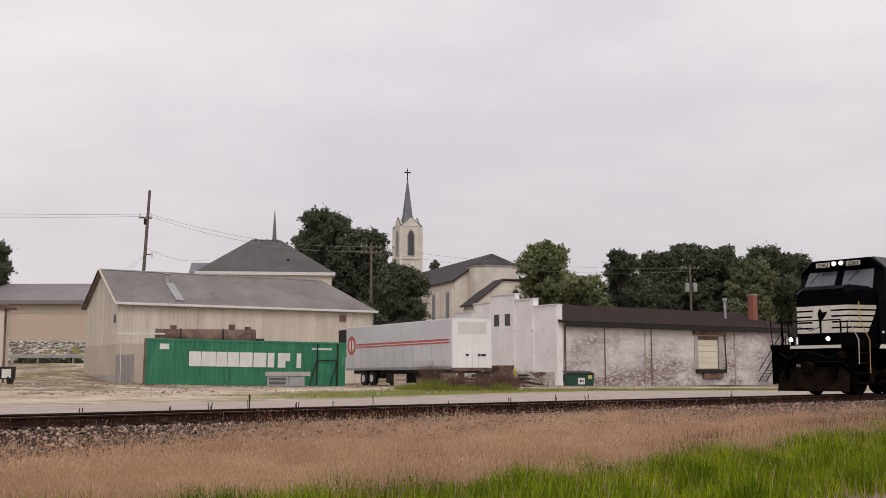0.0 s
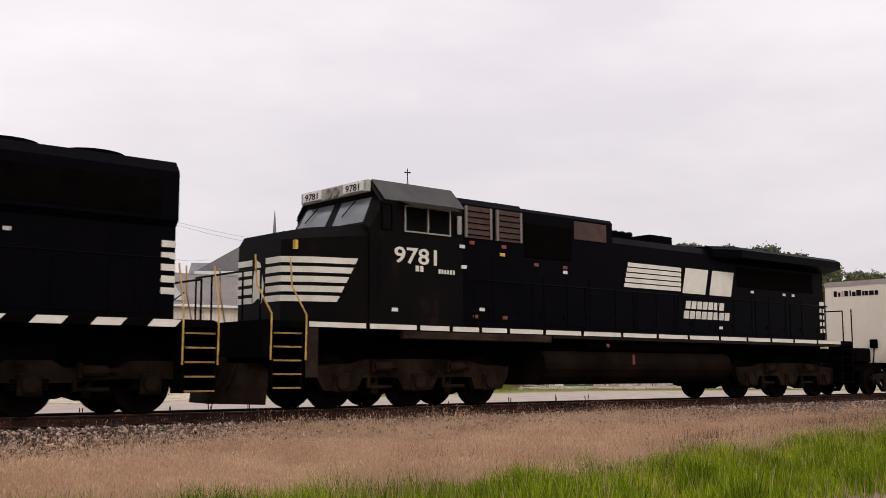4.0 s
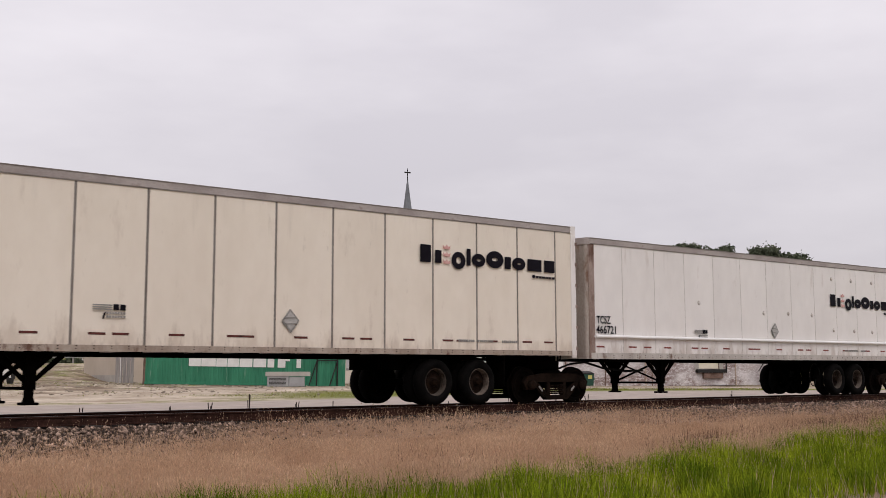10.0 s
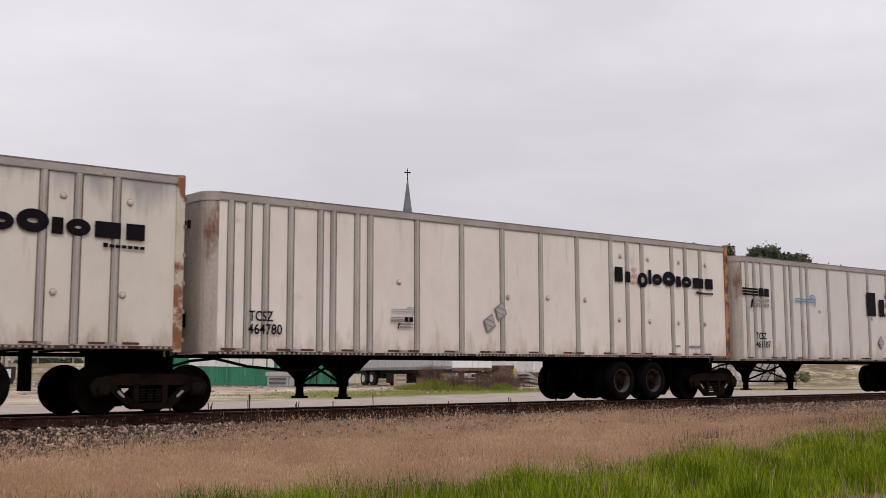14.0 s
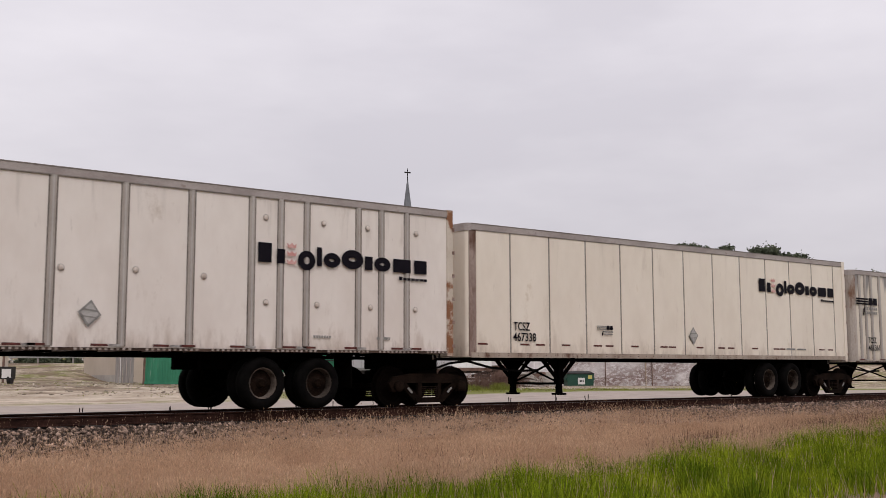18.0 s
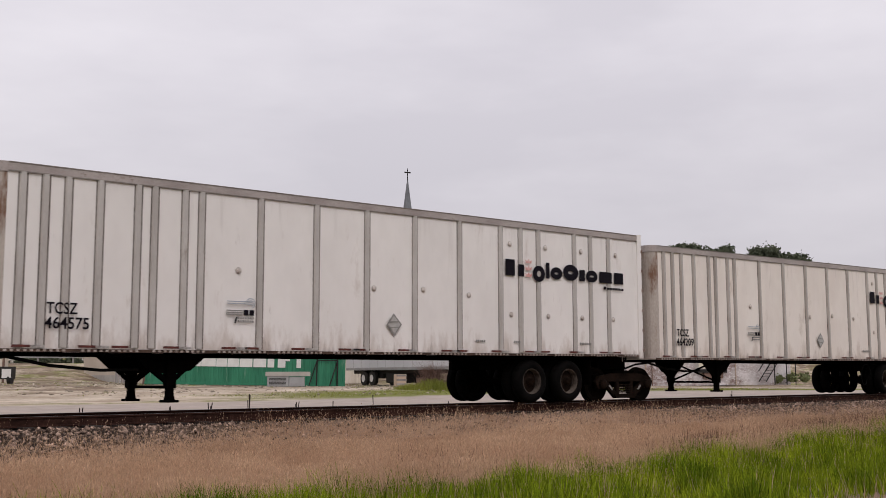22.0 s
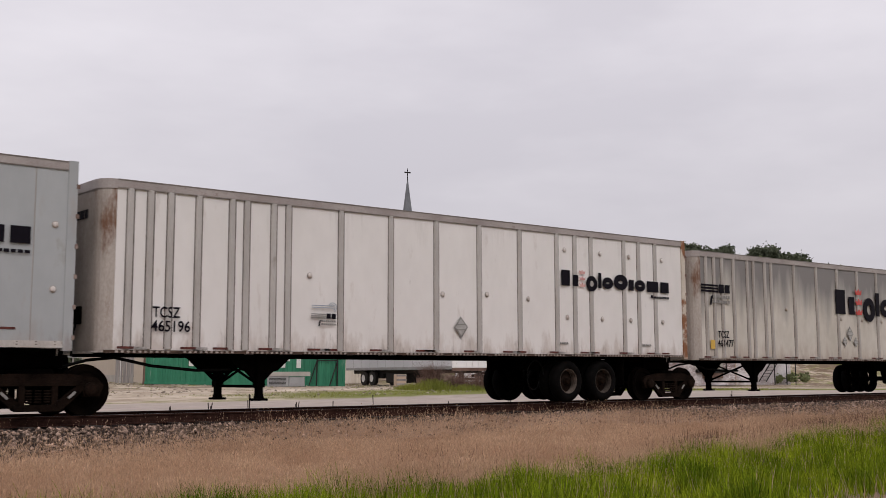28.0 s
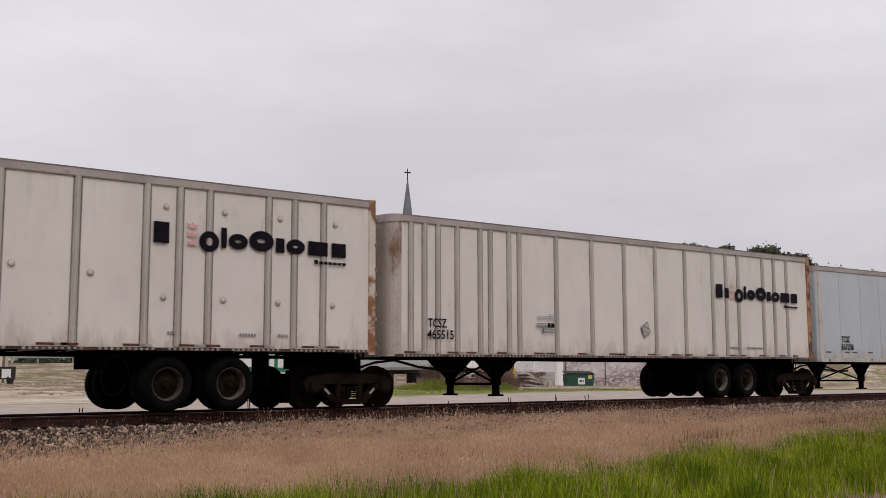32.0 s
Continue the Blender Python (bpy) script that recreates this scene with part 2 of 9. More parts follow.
def ground_cover():
    """The ground's own colours by where it lies: turf, dry thatch, ballast, paved strip, gravel with tufts of grass."""
    mt = surface("ground_cover", (0.32, 0.24, 0.165), (0.66, 0.56, 0.445), 0.4, 0.95, bump=0.5, fine=6.0, coord="Object")
    nt = mt.node_tree
    n, l = nt.nodes, nt.links
    bs = n["Principled BSDF"]
    gravel = bs.inputs["Base Color"].links[0].from_socket
    co = n.new("ShaderNodeTexCoord")
    sp = n.new("ShaderNodeSeparateXYZ")
    l.new(co.outputs["Object"], sp.inputs[0])
    no = n.new("ShaderNodeTexNoise")
    no.inputs["Scale"].default_value, no.inputs["Detail"].default_value = 0.9, 5.0
    l.new(co.outputs["Object"], no.inputs["Vector"])
    ma = n.new("ShaderNodeMath")
    ma.operation = "MULTIPLY_ADD"
    ma.inputs[1].default_value = 1.6
    l.new(no.outputs["Fac"], ma.inputs[0])
    l.new(sp.outputs["Y"], ma.inputs[2])
    ra = n.new("ShaderNodeMapRange")
    ra.inputs["From Min"].default_value, ra.inputs["From Max"].default_value = -20.0, 60.0
    l.new(ma.outputs[0], ra.inputs["Value"])
    rp = n.new("ShaderNodeValToRGB")
    cr = rp.color_ramp
    stops = ((-20, (0.09, 0.12, 0.02)), (-9.0, (0.10, 0.12, 0.025)), (-8.2, (0.42, 0.285, 0.20)), (-3.0, (0.36, 0.245, 0.175)), (-2.5, (0.030, 0.017, 0.012)), (3.2, (0.03, 0.018, 0.013)),
             (4.0, (0.28, 0.235, 0.20)), (5.0, (0.40, 0.33, 0.285)), (17.5, (0.41, 0.34, 0.295)), (19.0, (0.45, 0.37, 0.28)))
    for i, (y, c) in enumerate(stops):
        el = cr.elements[i] if i < 2 else cr.elements.new(0.5)
        el.position = (y + 20.8) / 80.0
        el.color = (*c, 1)
    l.new(ra.outputs["Result"], rp.inputs["Fac"])
    mx = n.new("ShaderNodeMixRGB")
    r2 = n.new("ShaderNodeMapRange")
    r2.inputs["From Min"].default_value, r2.inputs["From Max"].default_value = 17.5, 19.5
    l.new(ma.outputs[0], r2.inputs["Value"])
    l.new(r2.outputs["Result"], mx.inputs[0])
    l.new(rp.outputs["Color"], mx.inputs[1])
    l.new(gravel, mx.inputs[2])
    # a strip of low grass beyond the paved ground, thinning into the gravel, and worn turf further out
    gn = n.new("ShaderNodeTexNoise")
    gn.inputs["Scale"].default_value, gn.inputs["Detail"].default_value, gn.inputs["Roughness"].default_value = 0.42, 10.0, 0.80
    l.new(co.outputs["Object"], gn.inputs["Vector"])

    def span(socket, lo, hi, flip=False):
        m_ = n.new("ShaderNodeMapRange")
        m_.inputs["From Min"].default_value, m_.inputs["From Max"].default_value = lo, hi
        if flip:
            m_.inputs["To Min"].default_value, m_.inputs["To Max"].default_value = 1.0, 0.0
        l.new(socket, m_.inputs["Value"])
        return m_.outputs["Result"]

    def mul(*socks):
        out = socks[0]
        for q in socks[1:]:
            m_ = n.new("ShaderNodeMath")
            m_.operation = "MULTIPLY"
            l.new(out, m_.inputs[0])
            l.new(q, m_.inputs[1])
            out = m_.outputs[0]
        return out
    strip_mask = mul(span(ma.outputs[0], 17.6, 18.6), span(ma.outputs[0], 22.8, 25.5, True), span(sp.outputs["X"], 22.0, 27.0), span(gn.outputs["Fac"], 0.28, 0.40))
    edge_mask = mul(span(ma.outputs[0], 18.2, 19.0), span(ma.outputs[0], 20.6, 21.8, True), span(gn.outputs["Fac"], 0.46, 0.58))
    far_mask = mul(span(ma.outputs[0], 30.0, 46.0), span(gn.outputs["Fac"], 0.47, 0.55))
    gm = n.new("ShaderNodeMath")
    gm.operation = "MAXIMUM"
    g2 = n.new("ShaderNodeMath")
    g2.operation = "MAXIMUM"
    l.new(strip_mask, g2.inputs[0])
    l.new(edge_mask, g2.inputs[1])
    l.new(g2.outputs[0], gm.inputs[0])
    l.new(far_mask, gm.inputs[1])
    m3 = n.new("ShaderNodeMixRGB")
    l.new(gm.outputs[0], m3.inputs[0])
    l.new(mx.outputs["Color"], m3.inputs[1])
    m3.inputs[2].default_value = (0.175, 0.182, 0.030, 1)
    # trodden brown earth in ragged patches across the gravel
    dn = n.new("ShaderNodeTexNoise")
    dn.inputs["Scale"].default_value, dn.inputs["Detail"].default_value, dn.inputs["Roughness"].default_value = 0.33, 10.0, 0.78
    dm = n.new("ShaderNodeMapping")
    dm.inputs["Location"].default_value = (7.0, 3.0, 0.0)
    l.new(co.outputs["Object"], dm.inputs["Vector"])
    l.new(dm.outputs["Vector"], dn.inputs["Vector"])
    dirt_mask = mul(span(ma.outputs[0], 27.0, 33.0), span(dn.outputs["Fac"], 0.46, 0.54))
    m4 = n.new("ShaderNodeMixRGB")
    l.new(dirt_mask, m4.inputs[0])
    l.new(m3.outputs["Color"], m4.inputs[1])
    m4.inputs[2].default_value = (0.185, 0.125, 0.078, 1)
    # thatch of dead grass that has crept over the ballast
    m6 = n.new("ShaderNodeMixRGB")
    l.new(mul(span(sp.outputs["X"], 7.5, 11.0), span(sp.outputs["X"], 26.5, 21.5), span(ma.outputs[0], -0.3, -1.0), span(no.outputs["Fac"], 0.30, 0.48)), m6.inputs[0])
    l.new(m4.outputs["Color"], m6.inputs[1])
    m6.inputs[2].default_value = (0.34, 0.225, 0.155, 1)
    # a trodden patch of bare earth on the camera's side
    dv = n.new("ShaderNodeVectorMath")
    dv.operation = "DISTANCE"
    dv.inputs[1].default_value = (12.8, -12.5, -0.85)
    l.new(co.outputs["Object"], dv.inputs[0])
    m5 = n.new("ShaderNodeMixRGB")
    l.new(span(dv.outputs["Value"], 2.4, 1.3), m5.inputs[0])
    l.new(m6.outputs["Color"], m5.inputs[1])
    m5.inputs[2].default_value = (0.21, 0.145, 0.105, 1)
    # worn lighter and darker blotches over all of it
    wn_ = n.new("ShaderNodeTexNoise")
    wn_.inputs["Scale"].default_value, wn_.inputs["Detail"].default_value, wn_.inputs["Roughness"].default_value = 1.1, 10.0, 0.75
    l.new(co.outputs["Object"], wn_.inputs["Vector"])
    wv = n.new("ShaderNodeMapRange")
    wv.inputs["From Min"].default_value, wv.inputs["From Max"].default_value = 0.3, 0.7
    wv.inputs["To Min"].default_value, wv.inputs["To Max"].default_value = 0.72, 1.2
    l.new(wn_.outputs["Fac"], wv.inputs["Value"])
    hs = n.new("ShaderNodeHueSaturation")
    l.new(wv.outputs["Result"], hs.inputs["Value"])
    l.new(m5.outputs["Color"], hs.inputs["Color"])
    l.new(hs.outputs["Color"], bs.inputs["Base Color"])
    return mt


ground = piece("ground", grid_sheet("ground", steps((-1500, -100, 100), (-100, 160, 2.0), (160, 1500, 100)),
                                    steps((-600, -20, 60), (-20, 16, 0.3), (16, 200, 2.0), (200, 2000, 150)), ground_cover()), smooth=True)
tagged(ground, "pale gravel yard and paved strip beside the railway", "ground", kind="structure")

# ---- track ----
track = thing("railway_track", pose(0, 0, 0), "single railway track on weedy dark ballast", "railway track", kind="structure")
for y in (-0.7525, 0.7525):
    bm = bm_new()
    prof = [(-0.075, -0.17), (0.075, -0.17), (0.075, -0.155), (0.012, -0.135), (0.012, -0.04), (0.036, -0.03), (0.036, -0.003),
            (-0.036, -0.003), (-0.036, -0.03), (-0.012, -0.04), (-0.012, -0.135), (-0.075, -0.155)]
    prism(bm, [(y + p, q) for p, q in prof], "x", -70, 420)
    rail = part("rail", bm, RAIL, track, "rust-brown steel rail")
    part("railhead", bx(-70, 420, y - 0.034, y + 0.034, -0.004, 0.0), RAILHEAD, rail, "worn shiny running surface")


def ballast_stones():
    """Loose stones of the near and far shoulders, as small uneven octahedra."""
    rng = np.random.default_rng(5)
    n = 40000
    x = rng.uniform(2, 62, n) ** 1.0
    y = np.where(rng.random(n) < 0.85, rng.uniform(-3.0, -1.28, n), rng.uniform(0.9, 2.6, n))
    h = np.arctan2(x - EYE[0], y - EYE[1]) - radians(-YAW)
    grown = 0.85 * smooth(8.0, 11.5, x) * (1.0 - 0.75 * smooth(21.5, 26.0, x))      # where grass has crept over them
    keep = (np.abs(h) < radians(24)) & (rng.random(n) > np.where(y < 0, grown, 0.0))
    x, y = x[keep], y[keep]
    n = len(x)
    s = rng.uniform(0.014, 0.036, n) + 0.034 * rng.random(n) ** 3
    z = ground_z(x, y) + 0.3 * s
    base = np.array([(1, 0, 0), (-1, 0, 0), (0, 1, 0), (0, -1, 0), (0, 0, 1), (0, 0, -1)], float)
    v = base[None] * rng.uniform(0.6, 1.25, (n, 6, 1)) * s[:, None, None] * np.array([1.1, 1.0, 0.75])
    a = rng.uniform(0, 6.28, n)
    ca, sa = np.cos(a)[:, None], np.sin(a)[:, None]
    vx = v[..., 0] * ca - v[..., 1] * sa
    vy = v[..., 0] * sa + v[..., 1] * ca
    v = np.stack([vx + x[:, None], vy + y[:, None], v[..., 2] + z[:, None]], -1)
    tri = np.array([(0, 2, 4), (2, 1, 4), (1, 3, 4), (3, 0, 4), (2, 0, 5), (1, 2, 5), (3, 1, 5), (0, 3, 5)])
    f = (tri[None] + 6 * np.arange(n)[:, None, None]).reshape(-1, 3)
    return mesh_np("ballast", v.reshape(-1, 3), f, STONE)


def yard_stones():
    """Loose pebbles and clods over the yard's gravel."""
    rng = np.random.default_rng(8)
    n = 9000
    r, f = rng.uniform(-26, 22, n), rng.uniform(46, 76, n)
    c, s_ = math.cos(radians(YAW)), math.sin(radians(YAW))
    x, y = EYE[0] + c * r - s_ * f, EYE[1] + s_ * r + c * f
    ok = (y > 19.0) & (np.sin(r * 0.7) * np.sin(f * 0.9 + r * 0.3) + rng.normal(0, 0.5, n) > 0.1)
    x, y = x[ok], y[ok]
    n = len(x)
    s = 0.025 + 0.075 * rng.random(n) ** 3
    base = np.array([(1, 0, 0), (-1, 0, 0), (0, 1, 0), (0, -1, 0), (0, 0, 1), (0, 0, -1)], float)
    v = base[None] * rng.uniform(0.6, 1.25, (n, 6, 1)) * s[:, None, None] * np.array([1.3, 1.1, 0.6])
    v = v + np.stack([x, y, ground_z(x, y) + 0.15 * s], -1)[:, None, :]
    tri = np.array([(0, 2, 4), (2, 1, 4), (1, 3, 4), (3, 0, 4), (2, 0, 5), (1, 2, 5), (3, 1, 5), (0, 3, 5)])
    return mesh_np("gravel", v.reshape(-1, 3), (tri[None] + 6 * np.arange(n)[:, None, None]).reshape(-1, 3), YARD_STONE)


YARD_STONE = surface("yard_pebbles", (0.20, 0.15, 0.11), (0.52, 0.46, 0.38), 3.0, 0.95, bump=0.1, island=0.4, spec=0.1)
tagged(piece("gravel", yard_stones()), "scattered tan pebbles and clods over the yard", "gravel", kind="stuff")
tagged(piece("ballast", ballast_stones()), "loose grey-brown ballast stones along the rails", "ballast", kind="stuff")
# ---- the far side of the track ----
def brick_wall_paint(name, paint_a, paint_b, brick, amount, spot_scale=0.9):
    """Painted brick with courses in relief and paint worn off in ragged patches down to red brick."""
    mt = surface(name, paint_a, paint_b, 0.6, 0.92, bump=0.0, fine=12.0)
    n, l = mt.node_tree.nodes, mt.node_tree.links
    bs = n["Principled BSDF"]
    paint = bs.inputs["Base Color"].links[0].from_socket
    co = n.new("ShaderNodeTexCoord")
    mp = n.new("ShaderNodeMapping")
    mp.inputs["Rotation"].default_value = (radians(90), 0, 0)
    l.new(co.outputs["Object"], mp.inputs["Vector"])
    bk = n.new("ShaderNodeTexBrick")
    bk.inputs["Scale"].default_value = 1.0
    bk.inputs["Brick Width"].default_value, bk.inputs["Row Height"].default_value, bk.inputs["Mortar Size"].default_value = 0.21, 0.075, 0.008
    bk.inputs["Color1"].default_value = (*brick, 1)
    bk.inputs["Color2"].default_value = (brick[0] * 0.7, brick[1] * 0.65, brick[2] * 0.65, 1)
    bk.inputs["Mortar"].default_value = (0.36, 0.31, 0.28, 1)
    l.new(mp.outputs["Vector"], bk.inputs["Vector"])
    flat = n.new("ShaderNodeMapping")      # flaking follows the courses, so it is longer than high
    flat.inputs["Scale"].default_value = (0.62, 0.62, 1.25)
    l.new(co.outputs["Object"], flat.inputs["Vector"])

    def field(scale, detail, rough, lo, hi, top=0.85):
        no = n.new("ShaderNodeTexNoise")
        no.inputs["Scale"].default_value, no.inputs["Detail"].default_value, no.inputs["Roughness"].default_value = scale, detail, rough
        l.new(flat.outputs["Vector"], no.inputs["Vector"])
        ra = n.new("ShaderNodeMapRange")
        ra.inputs["From Min"].default_value, ra.inputs["From Max"].default_value = lo, hi
        ra.inputs["To Max"].default_value = top
        l.new(no.outputs["Fac"], ra.inputs["Value"])
        return ra.outputs["Result"]

    def combine(op, p, q):
        m_ = n.new("ShaderNodeMath")
        m_.operation = op
        for i, v in enumerate((p, q)):
            if isinstance(v, float):
                m_.inputs[i].default_value = v
            else:
                l.new(v, m_.inputs[i])
        return m_.outputs[0]
    # worn zones, broken up by fine flakes, and the splashed foot of the wall
    zone = field(spot_scale * 0.6, 6.0, 0.65, 0.44, 0.62, 1.0)
    flake = field(3.4, 9.0, 0.78, 0.62 - 0.09 * amount, 0.67 - 0.09 * amount, 0.85)
    speck = field(9.0, 8.0, 0.80, 0.60 - 0.04 * amount, 0.68 - 0.04 * amount, 0.75)
    sp = n.new("ShaderNodeSeparateXYZ")
    l.new(co.outputs["Object"], sp.inputs[0])
    foot = n.new("ShaderNodeMapRange")
    foot.inputs["From Min"].default_value, foot.inputs["From Max"].default_value = 2.9, 0.7
    l.new(sp.outputs["Z"], foot.inputs["Value"])
    zone = combine("MAXIMUM", zone, combine("MULTIPLY", foot.outputs["Result"], field(0.45, 4.0, 0.6, 0.40, 0.55, min(1.0, amount))))
    mm = n.new("ShaderNodeMath")
    mm.operation = "MAXIMUM"
    l.new(combine("MULTIPLY", zone, flake), mm.inputs[0])
    l.new(combine("MULTIPLY", speck, combine("ADD", combine("MULTIPLY", zone, 0.6), 0.35)), mm.inputs[1])
    mx = n.new("ShaderNodeMixRGB")
    l.new(mm.outputs[0], mx.inputs[0])
    l.new(paint, mx.inputs[1])
    l.new(bk.outputs["Color"], mx.inputs[2])
    l.new(mx.outputs["Color"], bs.inputs["Base Color"])
    bp = n.new("ShaderNodeBump")
    bp.inputs["Strength"].default_value, bp.inputs["Distance"].default_value = 0.4, 0.01
    l.new(bk.outputs["Fac"], bp.inputs["Height"])
    bp.invert = True
    l.new(bp.outputs["Normal"], bs.inputs["Normal"])
    return mt


PEELING_BRICK = brick_wall_paint("peeling_whitewashed_brick", (0.54, 0.505, 0.51), (0.75, 0.71, 0.71), (0.165, 0.068, 0.052), 1.95, 0.46)
WHITE_PARAPET = brick_wall_paint("white_painted_brick", (0.80, 0.765, 0.77), (0.89, 0.865, 0.87), (0.30, 0.22, 0.20), 0.55, 1.6)
CHIMNEY_BRICK = brick_wall_paint("red_chimney_brick", (0.24, 0.085, 0.06), (0.32, 0.125, 0.095), (0.30, 0.10, 0.07), 0.2)
SIDING = surface("cream_ribbed_siding", (0.53, 0.465, 0.385), (0.68, 0.61, 0.525), 0.5, 0.7, bump=0.1, streak=(2.5, 2.5, 0.25), spots=(0.38, 0.325, 0.265), spot_scale=1.6, spot_amount=0.45)
LOWER_PAINT = surface("tan_lower_wall", (0.46, 0.385, 0.31), (0.54, 0.465, 0.385), 0.4, 0.8, bump=0.1)
WHITE_TRIM = surface("white_gutter", (0.62, 0.60, 0.58), (0.72, 0.70, 0.68), 1.0, 0.5, bump=0.05)
TAN_WALL = surface("tan_render", (0.52, 0.40, 0.31), (0.58, 0.46, 0.365), 0.3, 0.85, bump=0.05)
MAUVE_ROOF = surface("grey_mauve_roof", (0.19, 0.165, 0.17), (0.25, 0.22, 0.225), 0.25, 0.8, bump=0.1)
VAN_GREY = surface("pale_grey_trailer_side", (0.55, 0.55, 0.57), (0.63, 0.63, 0.65), 0.4, 0.45, bump=0.03)
DOOR_WHITE = surface("white_trailer_door", (0.80, 0.79, 0.79), (0.88, 0.87, 0.87), 0.6, 0.45, bump=0.03)
RUST = surface("brown_rust", (0.075, 0.04, 0.03), (0.25, 0.165, 0.13), 1.2, 0.9, bump=0.3)
GREY_WOOD = surface("grey_weathered_boards", (0.20, 0.18, 0.175), (0.31, 0.285, 0.275), 2.0, 0.9, bump=0.3, streak=(6, 6, 0.5), per_object=0.2)
CONCRETE = surface("stained_concrete", (0.34, 0.31, 0.28), (0.46, 0.43, 0.39), 0.8, 0.9, bump=0.2)
DARK_GLASS = surface("dark_window_glass", (0.02, 0.02, 0.024), (0.04, 0.04, 0.045), 1.0, 0.2, bump=0.0, spec=0.8)
DOCK_DOOR = surface("cream_dock_door", (0.66, 0.60, 0.47), (0.74, 0.68, 0.55), 0.8, 0.6, bump=0.05)
DUMPSTER_GREEN = surface("dark_green_dumpster_paint", (0.008, 0.045, 0.03), (0.016, 0.07, 0.045), 1.5, 0.6, bump=0.15)
GALV = surface("galvanised_grey", (0.30, 0.30, 0.30), (0.42, 0.42, 0.42), 1.5, 0.5, metal=0.4, bump=0.05)
RUBBLE = surface("pale_rubble", (0.22, 0.195, 0.175), (0.55, 0.51, 0.47), 2.0, 0.9, bump=0.3, island=0.35)


LOCO_WHITE_PLAIN = surface("white_container_marking", (0.66, 0.65, 0.62), (0.78, 0.77, 0.74), 1.5, 0.6, bump=0.0)
LOCO_WHITE_WORN = surface("flaking_white_paint", (0.62, 0.61, 0.58), (0.76, 0.75, 0.72), 1.5, 0.6, bump=0.0, spots=(0.02, 0.19, 0.10), spot_scale=5.0, spot_amount=0.22)
UNDER_BLACK = surface("black_bar_paint", (0.007, 0.0065, 0.006), (0.018, 0.016, 0.014), 3.0, 0.7, bump=0.1)
DOOR_TAN = surface("tan_door", (0.46, 0.35, 0.26), (0.54, 0.42, 0.32), 0.8, 0.7, bump=0.05)
DARK_TIMBER = surface("rotting_dark_timber", (0.018, 0.012, 0.010), (0.07, 0.05, 0.042), 3.0, 0.95, bump=0.4, streak=(0.4, 3, 3), spec=0.1)
STICKER_PALE = surface("pale_yellow_sticker", (0.50, 0.46, 0.12), (0.60, 0.55, 0.18), 3.0, 0.6, bump=0.0)
STICKER_BOLLARD = surface("yellow_bollard_paint", (0.55, 0.40, 0.04), (0.66, 0.50, 0.08), 3.0, 0.6, bump=0.05)
HOSE_BLACK = surface("grey_wire", (0.20, 0.19, 0.19), (0.27, 0.255, 0.25), 3.0, 0.7, bump=0.0)


def corrugated(bm, x0, x1, y, z0, z1, pitch, depth):
    """A trapezoid-corrugated sheet in the plane y, facing -y."""
    n = max(1, round((x1 - x0) / pitch))
    p = (x1 - x0) / n
    pts = []
    for i in range(n):
        a = x0 + i * p
        pts += [(a, 0.0), (a + 0.28 * p, 0.0), (a + 0.42 * p, depth), (a + 0.82 * p, depth), (a + 0.96 * p, 0.0)]
    pts.append((x1, 0.0))
    lo = [bm.verts.new((x, y + d, z0)) for x, d in pts]
    hi = [bm.verts.new((x, y + d, z1)) for x, d in pts]
    for i in range(len(pts) - 1):
        bm.faces.new((lo[i], lo[i + 1], hi[i + 1], hi[i]))
    return bm


def gable_roof(bm, x0, x1, y0, y1, eave, ridge, t=0.12, over=0.3, hip0=0.0, hip1=0.0):
    """Two roof slopes with thickness; the ridge runs along x, drawn in at the ends where it is hipped."""
    ym = (y0 + y1) / 2
    k = (ridge - eave) / (ym - y0)
    def slope(ya, za):
        vs = [(x0 - over, ya, za), (x1 + over, ya, za), (x1 + over - hip1, ym, ridge), (x0 - over + hip0, ym, ridge)]
        lo = [bm.verts.new(v) for v in vs]
        hi = [bm.verts.new((v[0], v[1], v[2] + t)) for v in vs]
        bm.faces.new(lo)
        bm.faces.new(hi)
        for i in range(4):
            bm.faces.new((lo[i], lo[(i + 1) % 4], hi[(i + 1) % 4], hi[i]))
    slope(y0 - over, eave - over * k)
    slope(y1 + over, eave - over * k)
    for x, hip, s in ((x0, hip0, -1), (x1, hip1, 1)):
        if hip:
            a = [bm.verts.new(v) for v in ((x + s * over, y0 - over, eave - over * k + t), (x + s * over, y1 + over, eave - over * k + t), (x + s * (over - hip), ym, ridge + t))]
            bm.faces.new(a)
    bmesh.ops.recalc_face_normals(bm, faces=bm.faces[:])
    return bm


